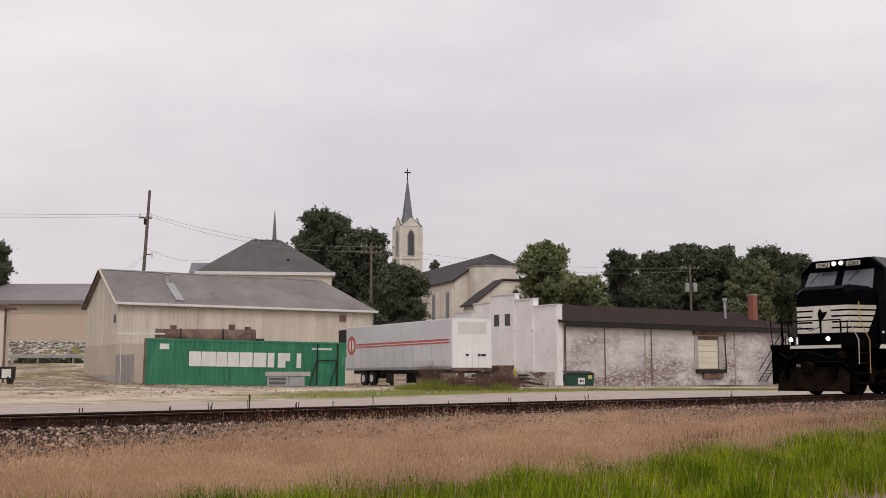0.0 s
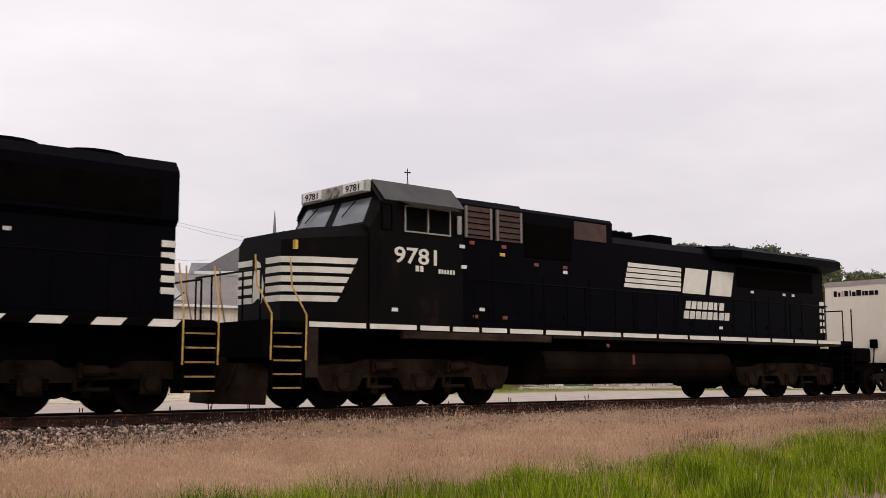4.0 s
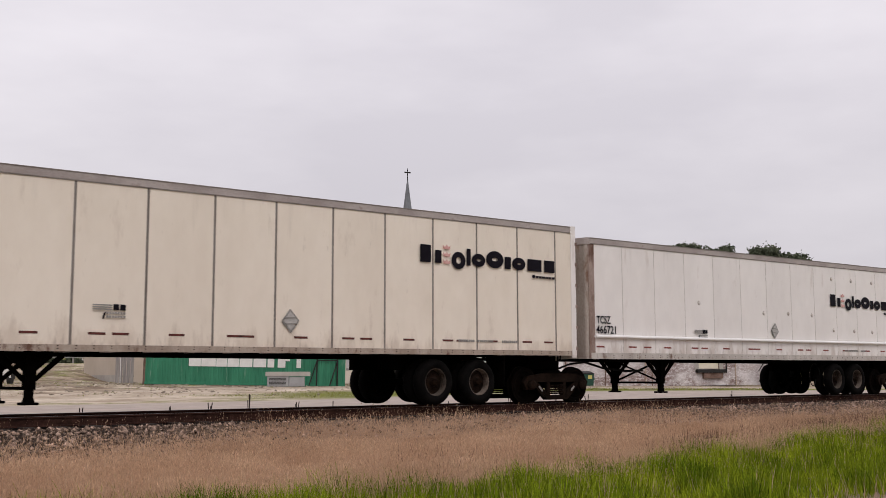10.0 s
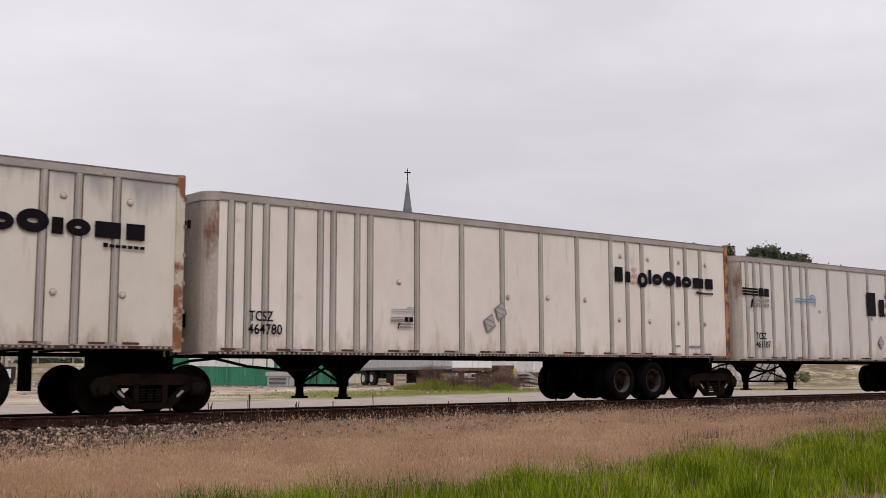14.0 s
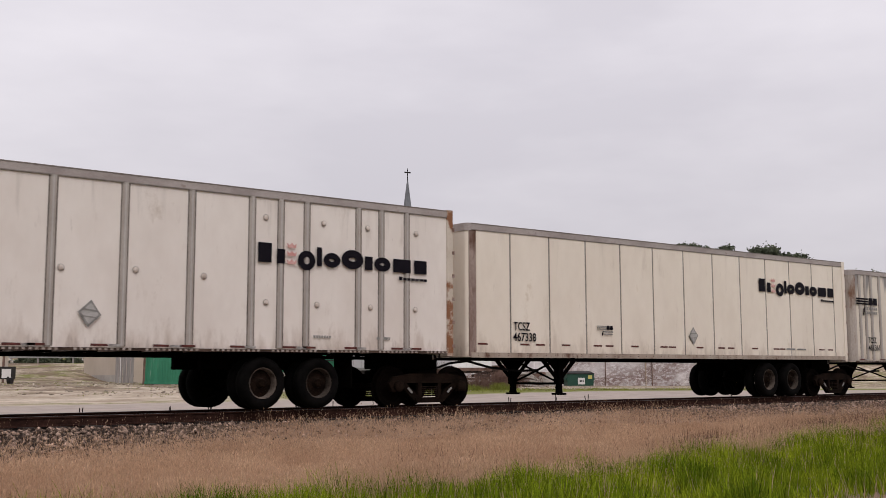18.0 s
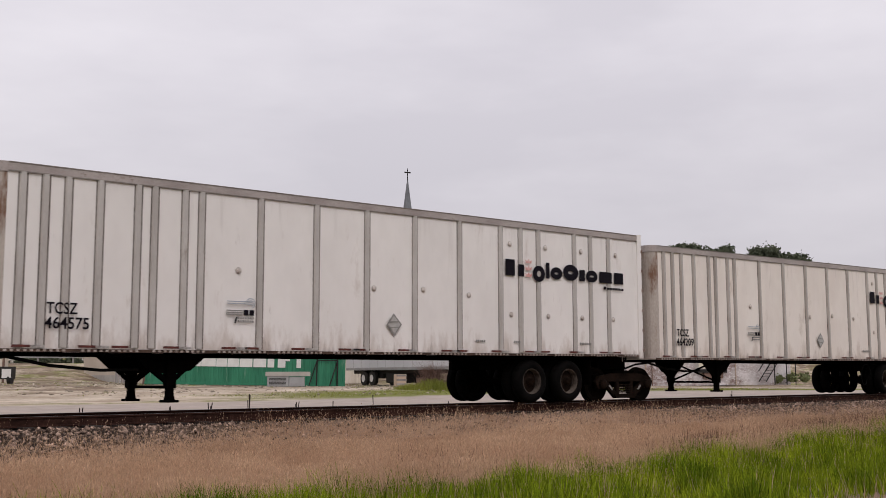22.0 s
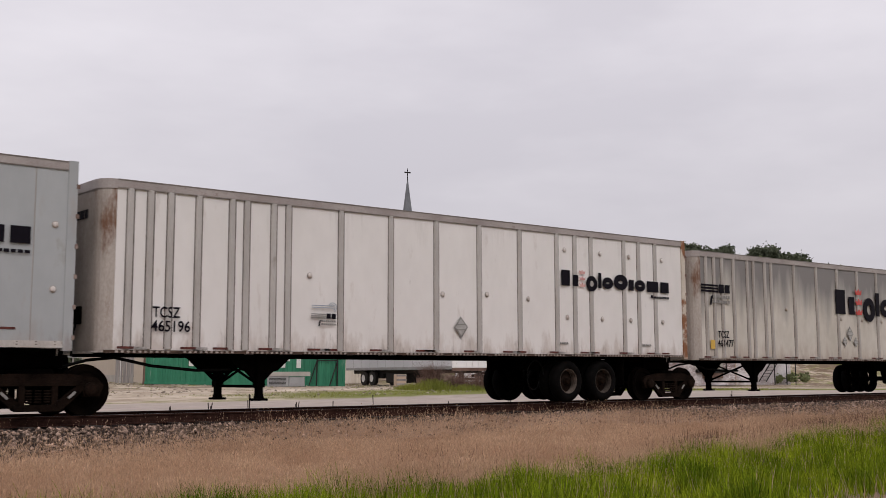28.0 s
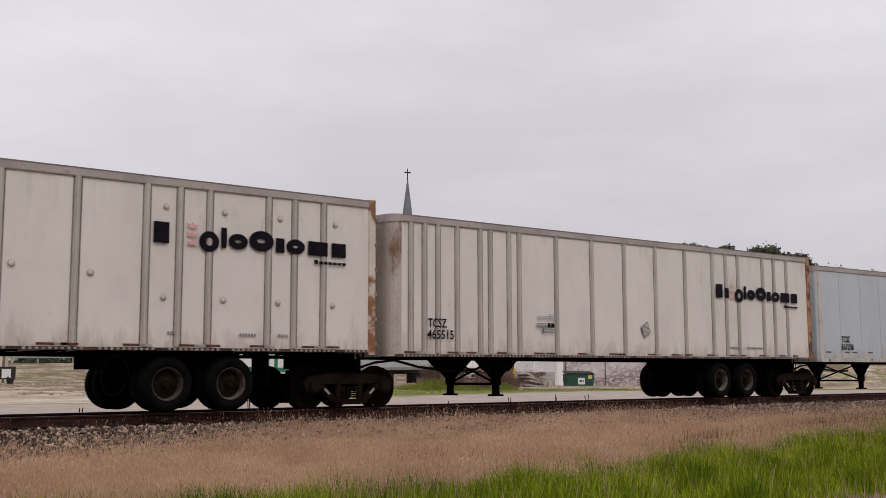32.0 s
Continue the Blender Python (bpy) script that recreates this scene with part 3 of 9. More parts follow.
def blocks(parent, x, z, height, spans, y, material, name="marking_block", lean=0.0, t=0.004):
    """A row of plain upright blocks in place of a brand's letters: (from, to, low, high[, middle, hollow]) in parts of the height."""
    for a, b, lo, hi, *hollow in spans:
        z0, z1 = z + lo * height, z + hi * height
        r = min(0.30 * (b - a), 0.26 * (z1 - z0)) if hollow else min(0.03 * (b - a), 0.03 * (z1 - z0))
        l0, l1 = lean * (z0 - z), lean * (z1 - z)
        pts = [(x + a + l0 + r, z0), (x + b + l0 - r, z0), (x + b + l0, z0 + r), (x + b + l1, z1 - r), (x + b + l1 - r, z1), (x + a + l1 + r, z1), (x + a + l1, z1 - r), (x + a + l0, z0 + r)]
        if not hollow:
            part(name, prism(bm_new(), pts, "y", y - t, y), material, parent)
            continue
        bm = bm_new()
        zc, xc, k = z + height * hollow[0], x + (a + b) / 2, hollow[1]
        inner = [(xc + (p - xc) * k, zc + (max(q, z) - zc) * k * 0.9) for p, q in pts]
        rows = [[bm.verts.new((p, yy, q)) for p, q in ring] for yy, ring in ((y - t, pts), (y - t, inner), (y, inner), (y, pts))]
        for A, B in zip(rows, rows[1:] + rows[:1]):
            for i in range(8):
                bm.faces.new((A[i], A[(i + 1) % 8], B[(i + 1) % 8], B[i]))
        bmesh.ops.recalc_face_normals(bm, faces=bm.faces[:])
        part(name, bm, material, parent)


def container():
    t = thing("shipping_container", far(-16.86, 60.83, 0.22, 15.5) @ pose(0, 0, 0, 0, 1.0, 0), "green corrugated shipping container with white faded lettering blocks", "shipping container")
    L, W, H = 11.5, 2.44, 2.59
    bm = bm_new()
    corrugated(bm, 0.12, L - 0.12, 0.0, 0.16, H - 0.10, 0.28, 0.036)
    corrugated(bm, 0.12, L - 0.12, W - 0.04, 0.16, H - 0.10, 0.28, 0.036)
    part("side_wall", bm, GREEN_BOX, t)
    part("core", bx(0.06, L - 0.06, 0.06, W - 0.06, 0.10, H - 0.02), GREEN_BOX, t)
    bm = bm_new()
    corrugated(bm, 0.10, W - 0.10, 0.0, 0.16, H - 0.10, 0.28, 0.036)
    part("end_wall", bm, GREEN_BOX, t, m=pose(0.0, W, 0, 0, 0, -90))
    for x in (0.0, L - 0.12):
        for y in (-0.01, W - 0.11):
            part("corner_post", bx(x, x + 0.12, y, y + 0.12, 0.0, H), RUST if (x == 0 and y < 0) else GREEN_BOX, t, "rust-streaked corner post" if (x == 0 and y < 0) else "")
    for z0, z1 in ((0.02, 0.17), (H - 0.12, H)):
        for y in (-0.015, W - 0.085):
            part("rail_beam", bx(0.1, L - 0.1, y, y + 0.10, z0, z1), GREEN_BOX, t)
    # a faded row of plain white blocks; the last ones are half worn away
    for x0, x1 in ((2.49, 3.14), (3.18, 3.98), (4.02, 4.60), (4.65, 5.28), (5.33, 6.05), (6.12, 6.84), (6.93, 7.30), (7.52, 7.95)):
        blocks(t, x0, 1.06, 0.84, [(0.0, x1 - x0 + 0.015, 0, 1)], -0.012, LOCO_WHITE_WORN, "lettering_block", t=0.008)
    blocks(t, 7.95, 1.06, 0.84, [(0, 0.28, 0.45, 1), (0.66, 0.92, 0, 1)], -0.012, LOCO_WHITE_WORN, "lettering_block", t=0.008)
    part("sign_plate", bx(0.85, 1.36, -0.03, -0.004, 1.98, 2.30), LOCO_WHITE_PLAIN, t, "small white sign plate")
    blocks(t, 9.5, 2.12, 0.12, [(i * 0.12, i * 0.12 + 0.08, 0, 1) for i in range(10)], -0.012, LOCO_WHITE_PLAIN, "small_marking", t=0.006)
    for x in (9.77, 10.98):
        part("lashing_bar", bx(x, x + 0.07, -0.10, -0.03, 0.05, 2.5), UNDER_BLACK, t)
        part("lashing_brace", rod(bm_new(), (x + 0.03, -0.08, 1.5), (x - 0.45, -0.35, 0.05), 0.035, 6), UNDER_BLACK, t)
    part("lashing_rail", bx(9.78, 11.05, -0.08, -0.04, 1.50, 1.56), UNDER_BLACK, t)


container()


def parked_trailer():
    """A white road trailer with a red stripe, its doors towards the track."""
    t = thing("box_trailer", far(0.52, 60.3, 0.0, 30.0), "white parked box trailer with a red side stripe", "trailer")
    # local: x across the doors, y along the trailer away from the camera
    L, z0, z1 = 14.0, 1.02, 3.86
    part("body", bx(0.0, 2.58, 0.05, L, z0, z1, 0.03), VAN_GREY, t)
    for i in range(2):
        d = part("rear_door", bx(0.08 + i * 1.22, 1.28 + i * 1.22, -0.02, 0.05, z0 + 0.08, z1 - 0.12, 0.01), DOOR_WHITE, t, "white rear door")
        part("lock_rod", rod(bm_new(), (0.9 + i * 0.8, -0.05, z0 + 0.1), (0.9 + i * 0.8, -0.05, z1 - 0.15), 0.014, 6), DOOR_WHITE, d)
        part("latch", bx(0.86 + i * 0.8, 1.02 + i * 0.8, -0.08, -0.02, z0 + 0.75, z0 + 0.85), UNDER_BLACK, d)
    bm = bm_new()
    box(bm, 0.0, 0.09, -0.03, 0.05, z0 - 0.05, z1)
    box(bm, 2.49, 2.58, -0.03, 0.05, z0 - 0.05, z1)
    box(bm, 0.0, 2.58, -0.03, 0.05, z1 - 0.12, z1 + 0.01)
    part("rear_frame", bm, DOOR_WHITE, t)
    part("rear_sill", bx(0.0, 2.58, -0.04, 0.06, z0 - 0.10, z0 + 0.06), RUST, t, "rusty rear sill")
    part("repair_patch", bx(0.35, 2.25, -0.035, -0.021, z1 - 0.85, z1 - 0.2), WHITE_TRIM, t)
    part("notice_plate", bx(1.9, 2.2, -0.035, -0.021, 1.75, 1.87), UNDER_BLACK, t)
    st = surface("red_trailer_stripe", (0.42, 0.06, 0.05), (0.52, 0.10, 0.08), 1.0, 0.5, bump=0.0)
    part("side_stripe", bx(-0.008, 0.0, 0.3, L - 1.6, 2.62, 2.72), st, t, "long red stripe")
    part("side_stripe", bx(-0.008, 0.0, 0.3, L - 4.2, 2.47, 2.55), st, t, "long red stripe")
    for i in range(12):
        part("name_bar", bx(-0.008, 0.0, L - 4.6 + i * 0.26, L - 4.42 + i * 0.26, 2.44, 2.56), st, t)
    em = part("round_emblem", lathe(bm_new(), [(0.62, -0.012), (0.62, 0.0), (0.40, 0.0), (0.40, -0.012)], 24, "x"), st, t, "red ring emblem", m=pose(0, L - 0.85, 2.65))
    part("emblem_disc", rod(bm_new(), (-0.016, 0, 0), (-0.003, 0, 0), 0.42, 20), WHITE_TRIM, em, "white emblem centre")
    part("emblem_bar", bx(-0.022, -0.002, -0.10, 0.10, -0.4, 0.4), st, em)
    part("nose_unit", bx(0.1, 2.48, L, L + 1.5, 1.9, z1 - 0.1, 0.05), UNDER_BLACK, t, "dark front cooling unit")
    part("bottom_rail", bx(-0.012, 0.0, 0.05, L, z0, z0 + 0.16), GALV, t)
    part("underframe", bx(0.5, 2.1, 0.2, L - 0.2, 0.80, z0), UNDER_BLACK, t)
    for y in (L - 3.6, L - 2.4):
        for x in (0.12, 2.18):
            w = part("tyre", lathe(bm_new(), [(0.24, 0.0), (0.46, 0.02), (0.50, 0.08), (0.50, 0.22), (0.46, 0.28), (0.24, 0.30)], 22, "x"), UNDER_BLACK, t, m=pose(x, y, 0.50))
            part("rim", lathe(bm_new(), [(0.24, -0.005), (0.20, 0.06), (0.10, 0.07), (0.05, 0.02)], 16, "x"), WHITE_TRIM, w)
    for x in (0.5, 2.1):
        part("support_leg", bx(x - 0.07, x + 0.07, 2.6, 2.74, -0.0, 0.9), UNDER_BLACK, t)
    # Two black boxes added to give the deep shade beneath the floor.
    part("sliding_subframe", bx(0.45, 2.15, L - 4.6, L - 1.4, 0.52, 0.80), UNDER_BLACK, t)
    part("spare_rack", bx(0.35, 2.25, L - 7.2, L - 5.2, 0.22, 0.80, 0.03), UNDER_BLACK, t, "added dark box in place of the shade under the floor")
    part("impact_guard", bx(0.3, 2.28, 0.02, 0.12, 0.42, 0.54), UNDER_BLACK, t)
    for x in (0.7, 1.8):
        part("guard_strut", bx(x, x + 0.08, 0.04, 0.12, 0.54, z0 - 0.08), UNDER_BLACK, t)
    for i in range(1, 12):
        part("side_seam", bx(-0.006, 0.0, i * L / 12 - 0.012, i * L / 12 + 0.012, z0 + 0.16, 2.44), GALV, t)
    part("dock_step", bx(0.2, 0.9, 3.2, 4.6, 0.0, 0.55, 0.02), RUST, t)


parked_trailer()


def loft_bar(p, q, w, t=0.05):
    """A flat bar from p to q, w wide along x and t thick."""
    bm = bm_new()
    a = [bm.verts.new((p[0] + dx, p[1], p[2] + dz)) for dx, dz in ((-w / 2, 0), (w / 2, 0), (w / 2, t), (-w / 2, t))]
    b = [bm.verts.new((q[0] + dx, q[1], q[2] + dz)) for dx, dz in ((-w / 2, 0), (w / 2, 0), (w / 2, t), (-w / 2, t))]
    for i in range(4):
        bm.faces.new((a[i], a[(i + 1) % 4], b[(i + 1) % 4], b[i]))
    bm.faces.new(a[::-1])
    bm.faces.new(b)
    bmesh.ops.recalc_face_normals(bm, faces=bm.faces[:])
    return bm


def warehouse():
    t = thing("warehouse", far(-22.65, 75.0, 0.0, 32.8), "cream metal-sided warehouse with a grey gabled roof", "warehouse")
    L, W, E, R = 20.3, 8.3, 5.85, 8.35
    bm = bm_new()
    corrugated(bm, 0.0, L, 0.0, 0.1, E, 0.30, 0.03)
    part("front_wall", bm, SIDING, t)
    bm = bm_new()
    prism(bm, [(0.05, 0.0), (W - 0.05, 0.0), (W - 0.05, E - 0.03), (W / 2, R - 0.05), (0.05, E - 0.03)], "x", 0.03, L - 2.9)
    part("wall_core", bm, SIDING, t)
    part("end_wall", bx(L - 3.0, L - 0.03, 0.05, W - 0.05, 0.0, E - 0.03), SIDING, t)
    part("lower_wall", bx(-0.03, 0.03, 0.03, W, -0.4, 2.9), LOWER_PAINT, t, "darker tan lower wall")
    part("base_wall", bx(-0.07, 0.04, 0.02, W, -0.4, 0.75), CONCRETE, t)
    part("front_lower", bx(-0.02, 3.0, -0.02, 0.0, 0.0, 2.95), LOWER_PAINT, t)
    rf = part("roof", gable_roof(bm_new(), 0.0, L, 0.0, W, E, R, 0.10, 0.25, 0.0, 2.7), GREY_ROOF, t, "weathered grey roof")
    part("ridge_cap", bx(-0.2, L - 2.5, W / 2 - 0.12, W / 2 + 0.12, R + 0.06, R + 0.14), GALV, rf)
    part("gutter", bx(-0.28, L + 0.3, -0.38, -0.22, E - 0.22, E - 0.04, 0.02), WHITE_TRIM, t, "white gutter along the eave")
    part("barge_board", loft_bar((-0.27, -0.25, E - 0.10), (-0.27, W / 2, R + 0.06), 0.16), LOWER_PAINT, t)
    part("barge_board", loft_bar((-0.27, W + 0.25, E - 0.10), (-0.27, W / 2, R + 0.06), 0.16), RUST, t)
    vp = part("roof_vent", rod(bm_new(), (4.4, 2.9, 7.4), (4.4, 2.9, 8.25), 0.16, 12), GALV, t, "galvanised roof vent")
    part("vent_cap", rod(bm_new(), (4.4, 2.9, 8.2), (4.4, 2.9, 8.32), 0.24, 12, 0.08), GALV, vp)
    part("patched_strip", loft_bar((4.5, 0.1, E + 0.24), (4.5, 2.6, 7.53), 0.6, 0.03), GALV, rf, "pale patched strip of roof")
    part("wall_vent", bx(17.3, 17.9, -0.05, 0.01, 4.9, 5.4), RUST, t)
    part("gable_window", bx(-0.06, -0.02, 0.5, 0.8, 4.4, 5.0), DARK_GLASS, t)
    part("downpipe", rod(bm_new(), (L - 0.1, -0.15, 0.1), (L - 0.1, -0.15, E - 0.2), 0.06, 8), GALV, t)


warehouse()


def brick_building():
    t = thing("brick_building", far(9.22, 86.0, -0.25, 34.5), "long whitewashed brick building with a white stepped gable", "building")
    L, W, E, R = 28.6, 14.2, 5.2, 7.0
    # the front wall is built round the dock opening
    a, b, d0, d1 = 16.0, 18.7, 1.47, 4.35
    bm = bm_new()
    box(bm, 0.0, a, 0.0, 0.35, 0.0, E)
    box(bm, b, L, 0.0, 0.35, 0.0, E)
    box(bm, a, b, 0.0, 0.35, 0.0, d0)
    box(bm, a, b, 0.0, 0.35, d1, E)
    part("front_wall", bm, PEELING_BRICK, t, "peeling whitewashed brick wall")
    part("back_wall", bx(0.0, L, W - 0.35, W, 0.0, E), PEELING_BRICK, t)
    part("end_wall", prism(bm_new(), [(0.35, 0.0), (W - 0.35, 0.0), (W - 0.35, E), (W / 2, R), (0.35, E)], "x", L - 0.35, L), PEELING_BRICK, t)
    part("roof", gable_roof(bm_new(), 0.35, L, 0.0, W, E, R, 0.16, 0.45), DARK_ROOF, t, "dark brown shingle roof")
    part("fascia", bx(0.4, L + 0.4, -0.52, -0.44, E - 0.42, E - 0.02), UNDER_BLACK, t)
    par = prism(bm_new(), [(-0.06, 0.0), (W, 0.0), (W, 6.5), (W - 2.9, 6.5), (W - 2.9, 7.15), (W - 5.4, 7.15), (W - 5.4, 7.7), (5.4, 7.7), (5.4, 7.15), (2.9, 7.15), (2.9, 6.5), (-0.06, 6.5)], "x", -0.12, 0.36)
    pw = part("stepped_gable", par, WHITE_PARAPET, t, "white painted stepped gable wall")
    for y0, y1, z in ((-0.1, 2.9, 6.5), (2.86, 5.4, 7.15), (5.36, W - 5.36, 7.7), (W - 5.4, W - 2.86, 7.15), (W - 2.9, W + 0.05, 6.5)):
        part("coping_stone", bx(-0.20, 0.42, y0, y1, z, z + 0.10), WHITE_TRIM, pw)
    for y in (0.0, 2.9, 5.4, 8.8, 11.3):
        part("pilaster", bx(-0.20, -0.12, y, y + 0.30, 0.0, 6.4 if y in (0.0, 11.3) else 7.1), WHITE_PARAPET, pw)
    for y in (6.1, 7.6):
        part("gable_window", bx(-0.14, -0.10, y, y + 0.7, 5.1, 6.1), DARK_GLASS, pw, "small dark window")
    for x in (4.9, 9.5, 10.25, 20.8):
        part("downpipe", rod(bm_new(), (x, -0.08, 0.0), (x, -0.08, E - 0.3), 0.04, 8), DOOR_TAN if x in (9.5, 20.8) else RUST, t)
    part("corner_pipe", rod(bm_new(), (0.6, -0.1, 0.0), (0.6, -0.1, E - 0.3), 0.07, 8), RUST, t)
    # dock door
    dk = part("dock_frame", bx(a - 0.45, a, -0.06, 0.05, d0 - 0.15, d1 + 0.1), CONCRETE, t, "pale dock door surround")
    part("dock_jamb", bx(b, b + 0.45, -0.06, 0.05, d0 - 0.15, d1 + 0.1), CONCRETE, dk)
    part("dock_lintel", bx(a - 0.6, b + 0.75, -0.25, 0.0, d1 + 0.1, d1 + 0.42), RUST, dk)
    n = 5
    for i in range(n):
        z = d0 + (d1 - 0.35 - d0) * i / n
        part("door_panel", bx(a, b, 0.10, 0.16, z + 0.01, z + (d1 - 0.35 - d0) / n - 0.01, 0.01), DOCK_DOOR, dk, "cream roller door panel")
    part("door_head", bx(a, b, 0.08, 0.16, d1 - 0.34, d1), RUST, dk)
    part("dock_bumper", bx(a - 0.35, b + 0.6, -0.30, 0.0, d0 - 0.35, d0 - 0.05), UNDER_BLACK, dk)
    part("dock_pit", bx(a + 0.5, b + 0.3, -0.2, 0.0, d0 - 0.85, d0 - 0.36), RUST, dk)
    part("dock_chain", rod(bm_new(), (b + 0.85, -0.12, 1.1), (b + 0.75, -0.12, d1 + 0.2), 0.05, 6), UNDER_BLACK, dk)
    # fire stairs by the far end
    sx0, sx1, sz0, sz1 = 23.6, 27.9, 0.3, 4.7
    for dz, y in ((0.0, -0.35), (0.95, -0.35), (0.0, -1.15), (0.95, -1.15)):
        part("stair_rail" if dz else "stair_stringer", rod(bm_new(), (sx0, y, sz0 + dz), (sx1, y, sz1 + dz), 0.045, 6), UNDER_BLACK, t)
    for i in range(15):
        q = (i + 0.5) / 15
        part("stair_tread", bx(sx0 + (sx1 - sx0) * q - 0.12, sx0 + (sx1 - sx0) * q + 0.12, -1.15, -0.35, sz0 + (sz1 - sz0) * q - 0.02, sz0 + (sz1 - sz0) * q + 0.02), UNDER_BLACK, t)
    for x, z in ((24.9, 1.6), (26.6, 3.4), (27.9, 4.7)):
        part("stair_post", rod(bm_new(), (x, -1.1, 0.0), (x, -1.1, z + 0.95), 0.05, 6), UNDER_BLACK, t)
    ch = part("chimney", bx(27.55, 28.2, 3.25, 3.9, 5.6, 8.6, 0.02), CHIMNEY_BRICK, t, "red brick chimney")
    part("chimney_cap", bx(27.5, 28.25, 3.2, 3.95, 8.6, 8.7), CONCRETE, ch)
    vp = part("roof_vent", rod(bm_new(), (23.9, 3.6, 5.9), (23.9, 3.6, 8.0), 0.13, 10), GALV, t)
    part("vent_cap", rod(bm_new(), (23.9, 3.6, 7.95), (23.9, 3.6, 8.2), 0.24, 10), GALV, vp)


brick_building()


def pointed(y0, y1, z0, z1, x0, x1):
    """A pointed-arch slab in the plane x, between y0 and y1."""
    ym = (y0 + y1) / 2
    zs = z1 - (y1 - y0) * 0.8
    prof = [(y0, z0), (y1, z0), (y1, zs), (y1 - (y1 - y0) * 0.18, zs + (z1 - zs) * 0.6), (ym, z1), (y0 + (y1 - y0) * 0.18, zs + (z1 - zs) * 0.6), (y0, zs)]
    return prism(bm_new(), prof, "x", x0, x1)


def church():
    """Local x points from the tower to the near end, y to the left of that way."""
    base = 5.0
    t = thing("church", far(-6.1, 185.0, base, -69.3), "cream stone church with a tall grey spire", "church")
    S, zt_ = 1.85, 21.2
    tw = part("tower", bx(-S, S, -S, S, -2.0, zt_, 0.05), LIMESTONE, t, "square cream stone bell tower")
    for sx in (-1, 1):
        for sy in (-1, 1):
            part("buttress", bx(sx * S - 0.24, sx * S + 0.24, sy * S - 0.24, sy * S + 0.24, -2.0, zt_ - 0.1, 0.03), LIMESTONE, tw)
            part("pinnacle", rod(bm_new(), (sx * S, sy * S, zt_ - 0.1), (sx * S, sy * S, zt_ + 0.35), 0.30, 4, 0.08), LEAD, tw)
    for k in range(4):
        part("gablet", prism(bm_new(), [(-S + 0.15, zt_), (S - 0.15, zt_), (0.0, zt_ + 1.55)], "x", S - 0.5, S + 0.06), LIMESTONE, tw, m=pose(0, 0, 0, 0, 0, 90 * k))
        cap = bm_new()
        for sgn in (-1, 1):
            rod(cap, (S - 0.1, sgn * (S - 0.1), zt_ + 0.05), (S - 0.1, 0, zt_ + 1.65), 0.13, 4)
        part("gablet_coping", cap, LEAD, tw, m=pose(0, 0, 0, 0, 0, 90 * k))
        part("belfry_window", pointed(-0.50, 0.50, zt_ - 5.0, zt_ - 0.7, S, S + 0.10), DARK_GLASS, tw, "tall louvred belfry window", m=pose(0, 0, 0, 0, 0, 90 * k))
        part("window_surround", pointed(-0.68, 0.68, zt_ - 5.2, zt_ - 0.4, S, S + 0.05), CONCRETE, tw, m=pose(0, 0, 0, 0, 0, 90 * k))
        part("string_course", bx(S, S + 0.15, -S, S, zt_ - 5.7, zt_ - 5.4), LIMESTONE, tw, m=pose(0, 0, 0, 0, 0, 90 * k))
    part("spire", lathe(bm_new(), [(1.75, zt_ - 0.1), (1.15, zt_ + 1.2), (0.92, zt_ + 2.2), (0.09, 29.6)], 8, "z"), LEAD, t, "steep grey octagonal spire")
    cr = part("cross", rod(bm_new(), (0, 0, 29.5), (0, 0, 31.6), 0.09, 6), UNDER_BLACK, t, "dark cross on the spire")
    part("cross_arm", bx(-0.08, 0.08, -0.55, 0.55, 30.8, 31.0), UNDER_BLACK, cr)
    # nave with a gable to the near end
    E, R, x0, x1 = 8.9, 12.5, 2.0, 36.0
    part("nave_wall", prism(bm_new(), [(-5.3, -2.0), (5.3, -2.0), (5.3, E), (0.0, R), (-5.3, E)], "x", x0, x1), LIMESTONE, t, "cream stone nave")
    part("nave_roof", gable_roof(bm_new(), x0, x1, -5.3, 5.3, E, R, 0.22, 0.35), SLATE, t, "dark slate nave roof")
    # sanctuary, higher at the eaves, under a hipped roof that meets the nave's ridge
    plan = [(x1 - 0.2, -3.3), (x1 + 2.6, -3.3), (x1 + 3.6, -2.2), (x1 + 3.6, 2.2), (x1 + 2.6, 3.3), (x1 - 0.2, 3.3)]
    sa = part("sanctuary", prism(bm_new(), plan, "z", -2.0, 10.9), LIMESTONE, t, "cream stone sanctuary")
    bm = bm_new()
    lo = [bm.verts.new((x1 + (x - x1) * 1.06, y * 1.08, 10.9)) for x, y in plan]
    tops = [bm.verts.new((x1 - 0.2, 0, 12.72)), bm.verts.new((x1 + 0.9, 0, 12.72))]
    bm.faces.new((lo[0], lo[1], tops[1], tops[0]))
    bm.faces.new((lo[4], lo[5], tops[0], tops[1]))
    for i in (1, 2, 3):
        bm.faces.new((lo[i], lo[i + 1], tops[1]))
    bm.faces.new(lo[::-1])
    bm.faces.new((lo[5], lo[0], tops[0]))
    bmesh.ops.recalc_face_normals(bm, faces=bm.faces[:])
    part("sanctuary_roof", bm, SLATE, sa)
    part("sanctuary_cornice", prism(bm_new(), [(x1 + (x - x1) * 1.03, y * 1.04) for x, y in plan], "z", 10.62, 10.89), CONCRETE, sa)
    part("rainpipe", rod(bm_new(), (x1 + 0.3, 3.4, 3.0), (x1 + 0.3, 3.4, 10.7), 0.10, 6), RUST, sa)
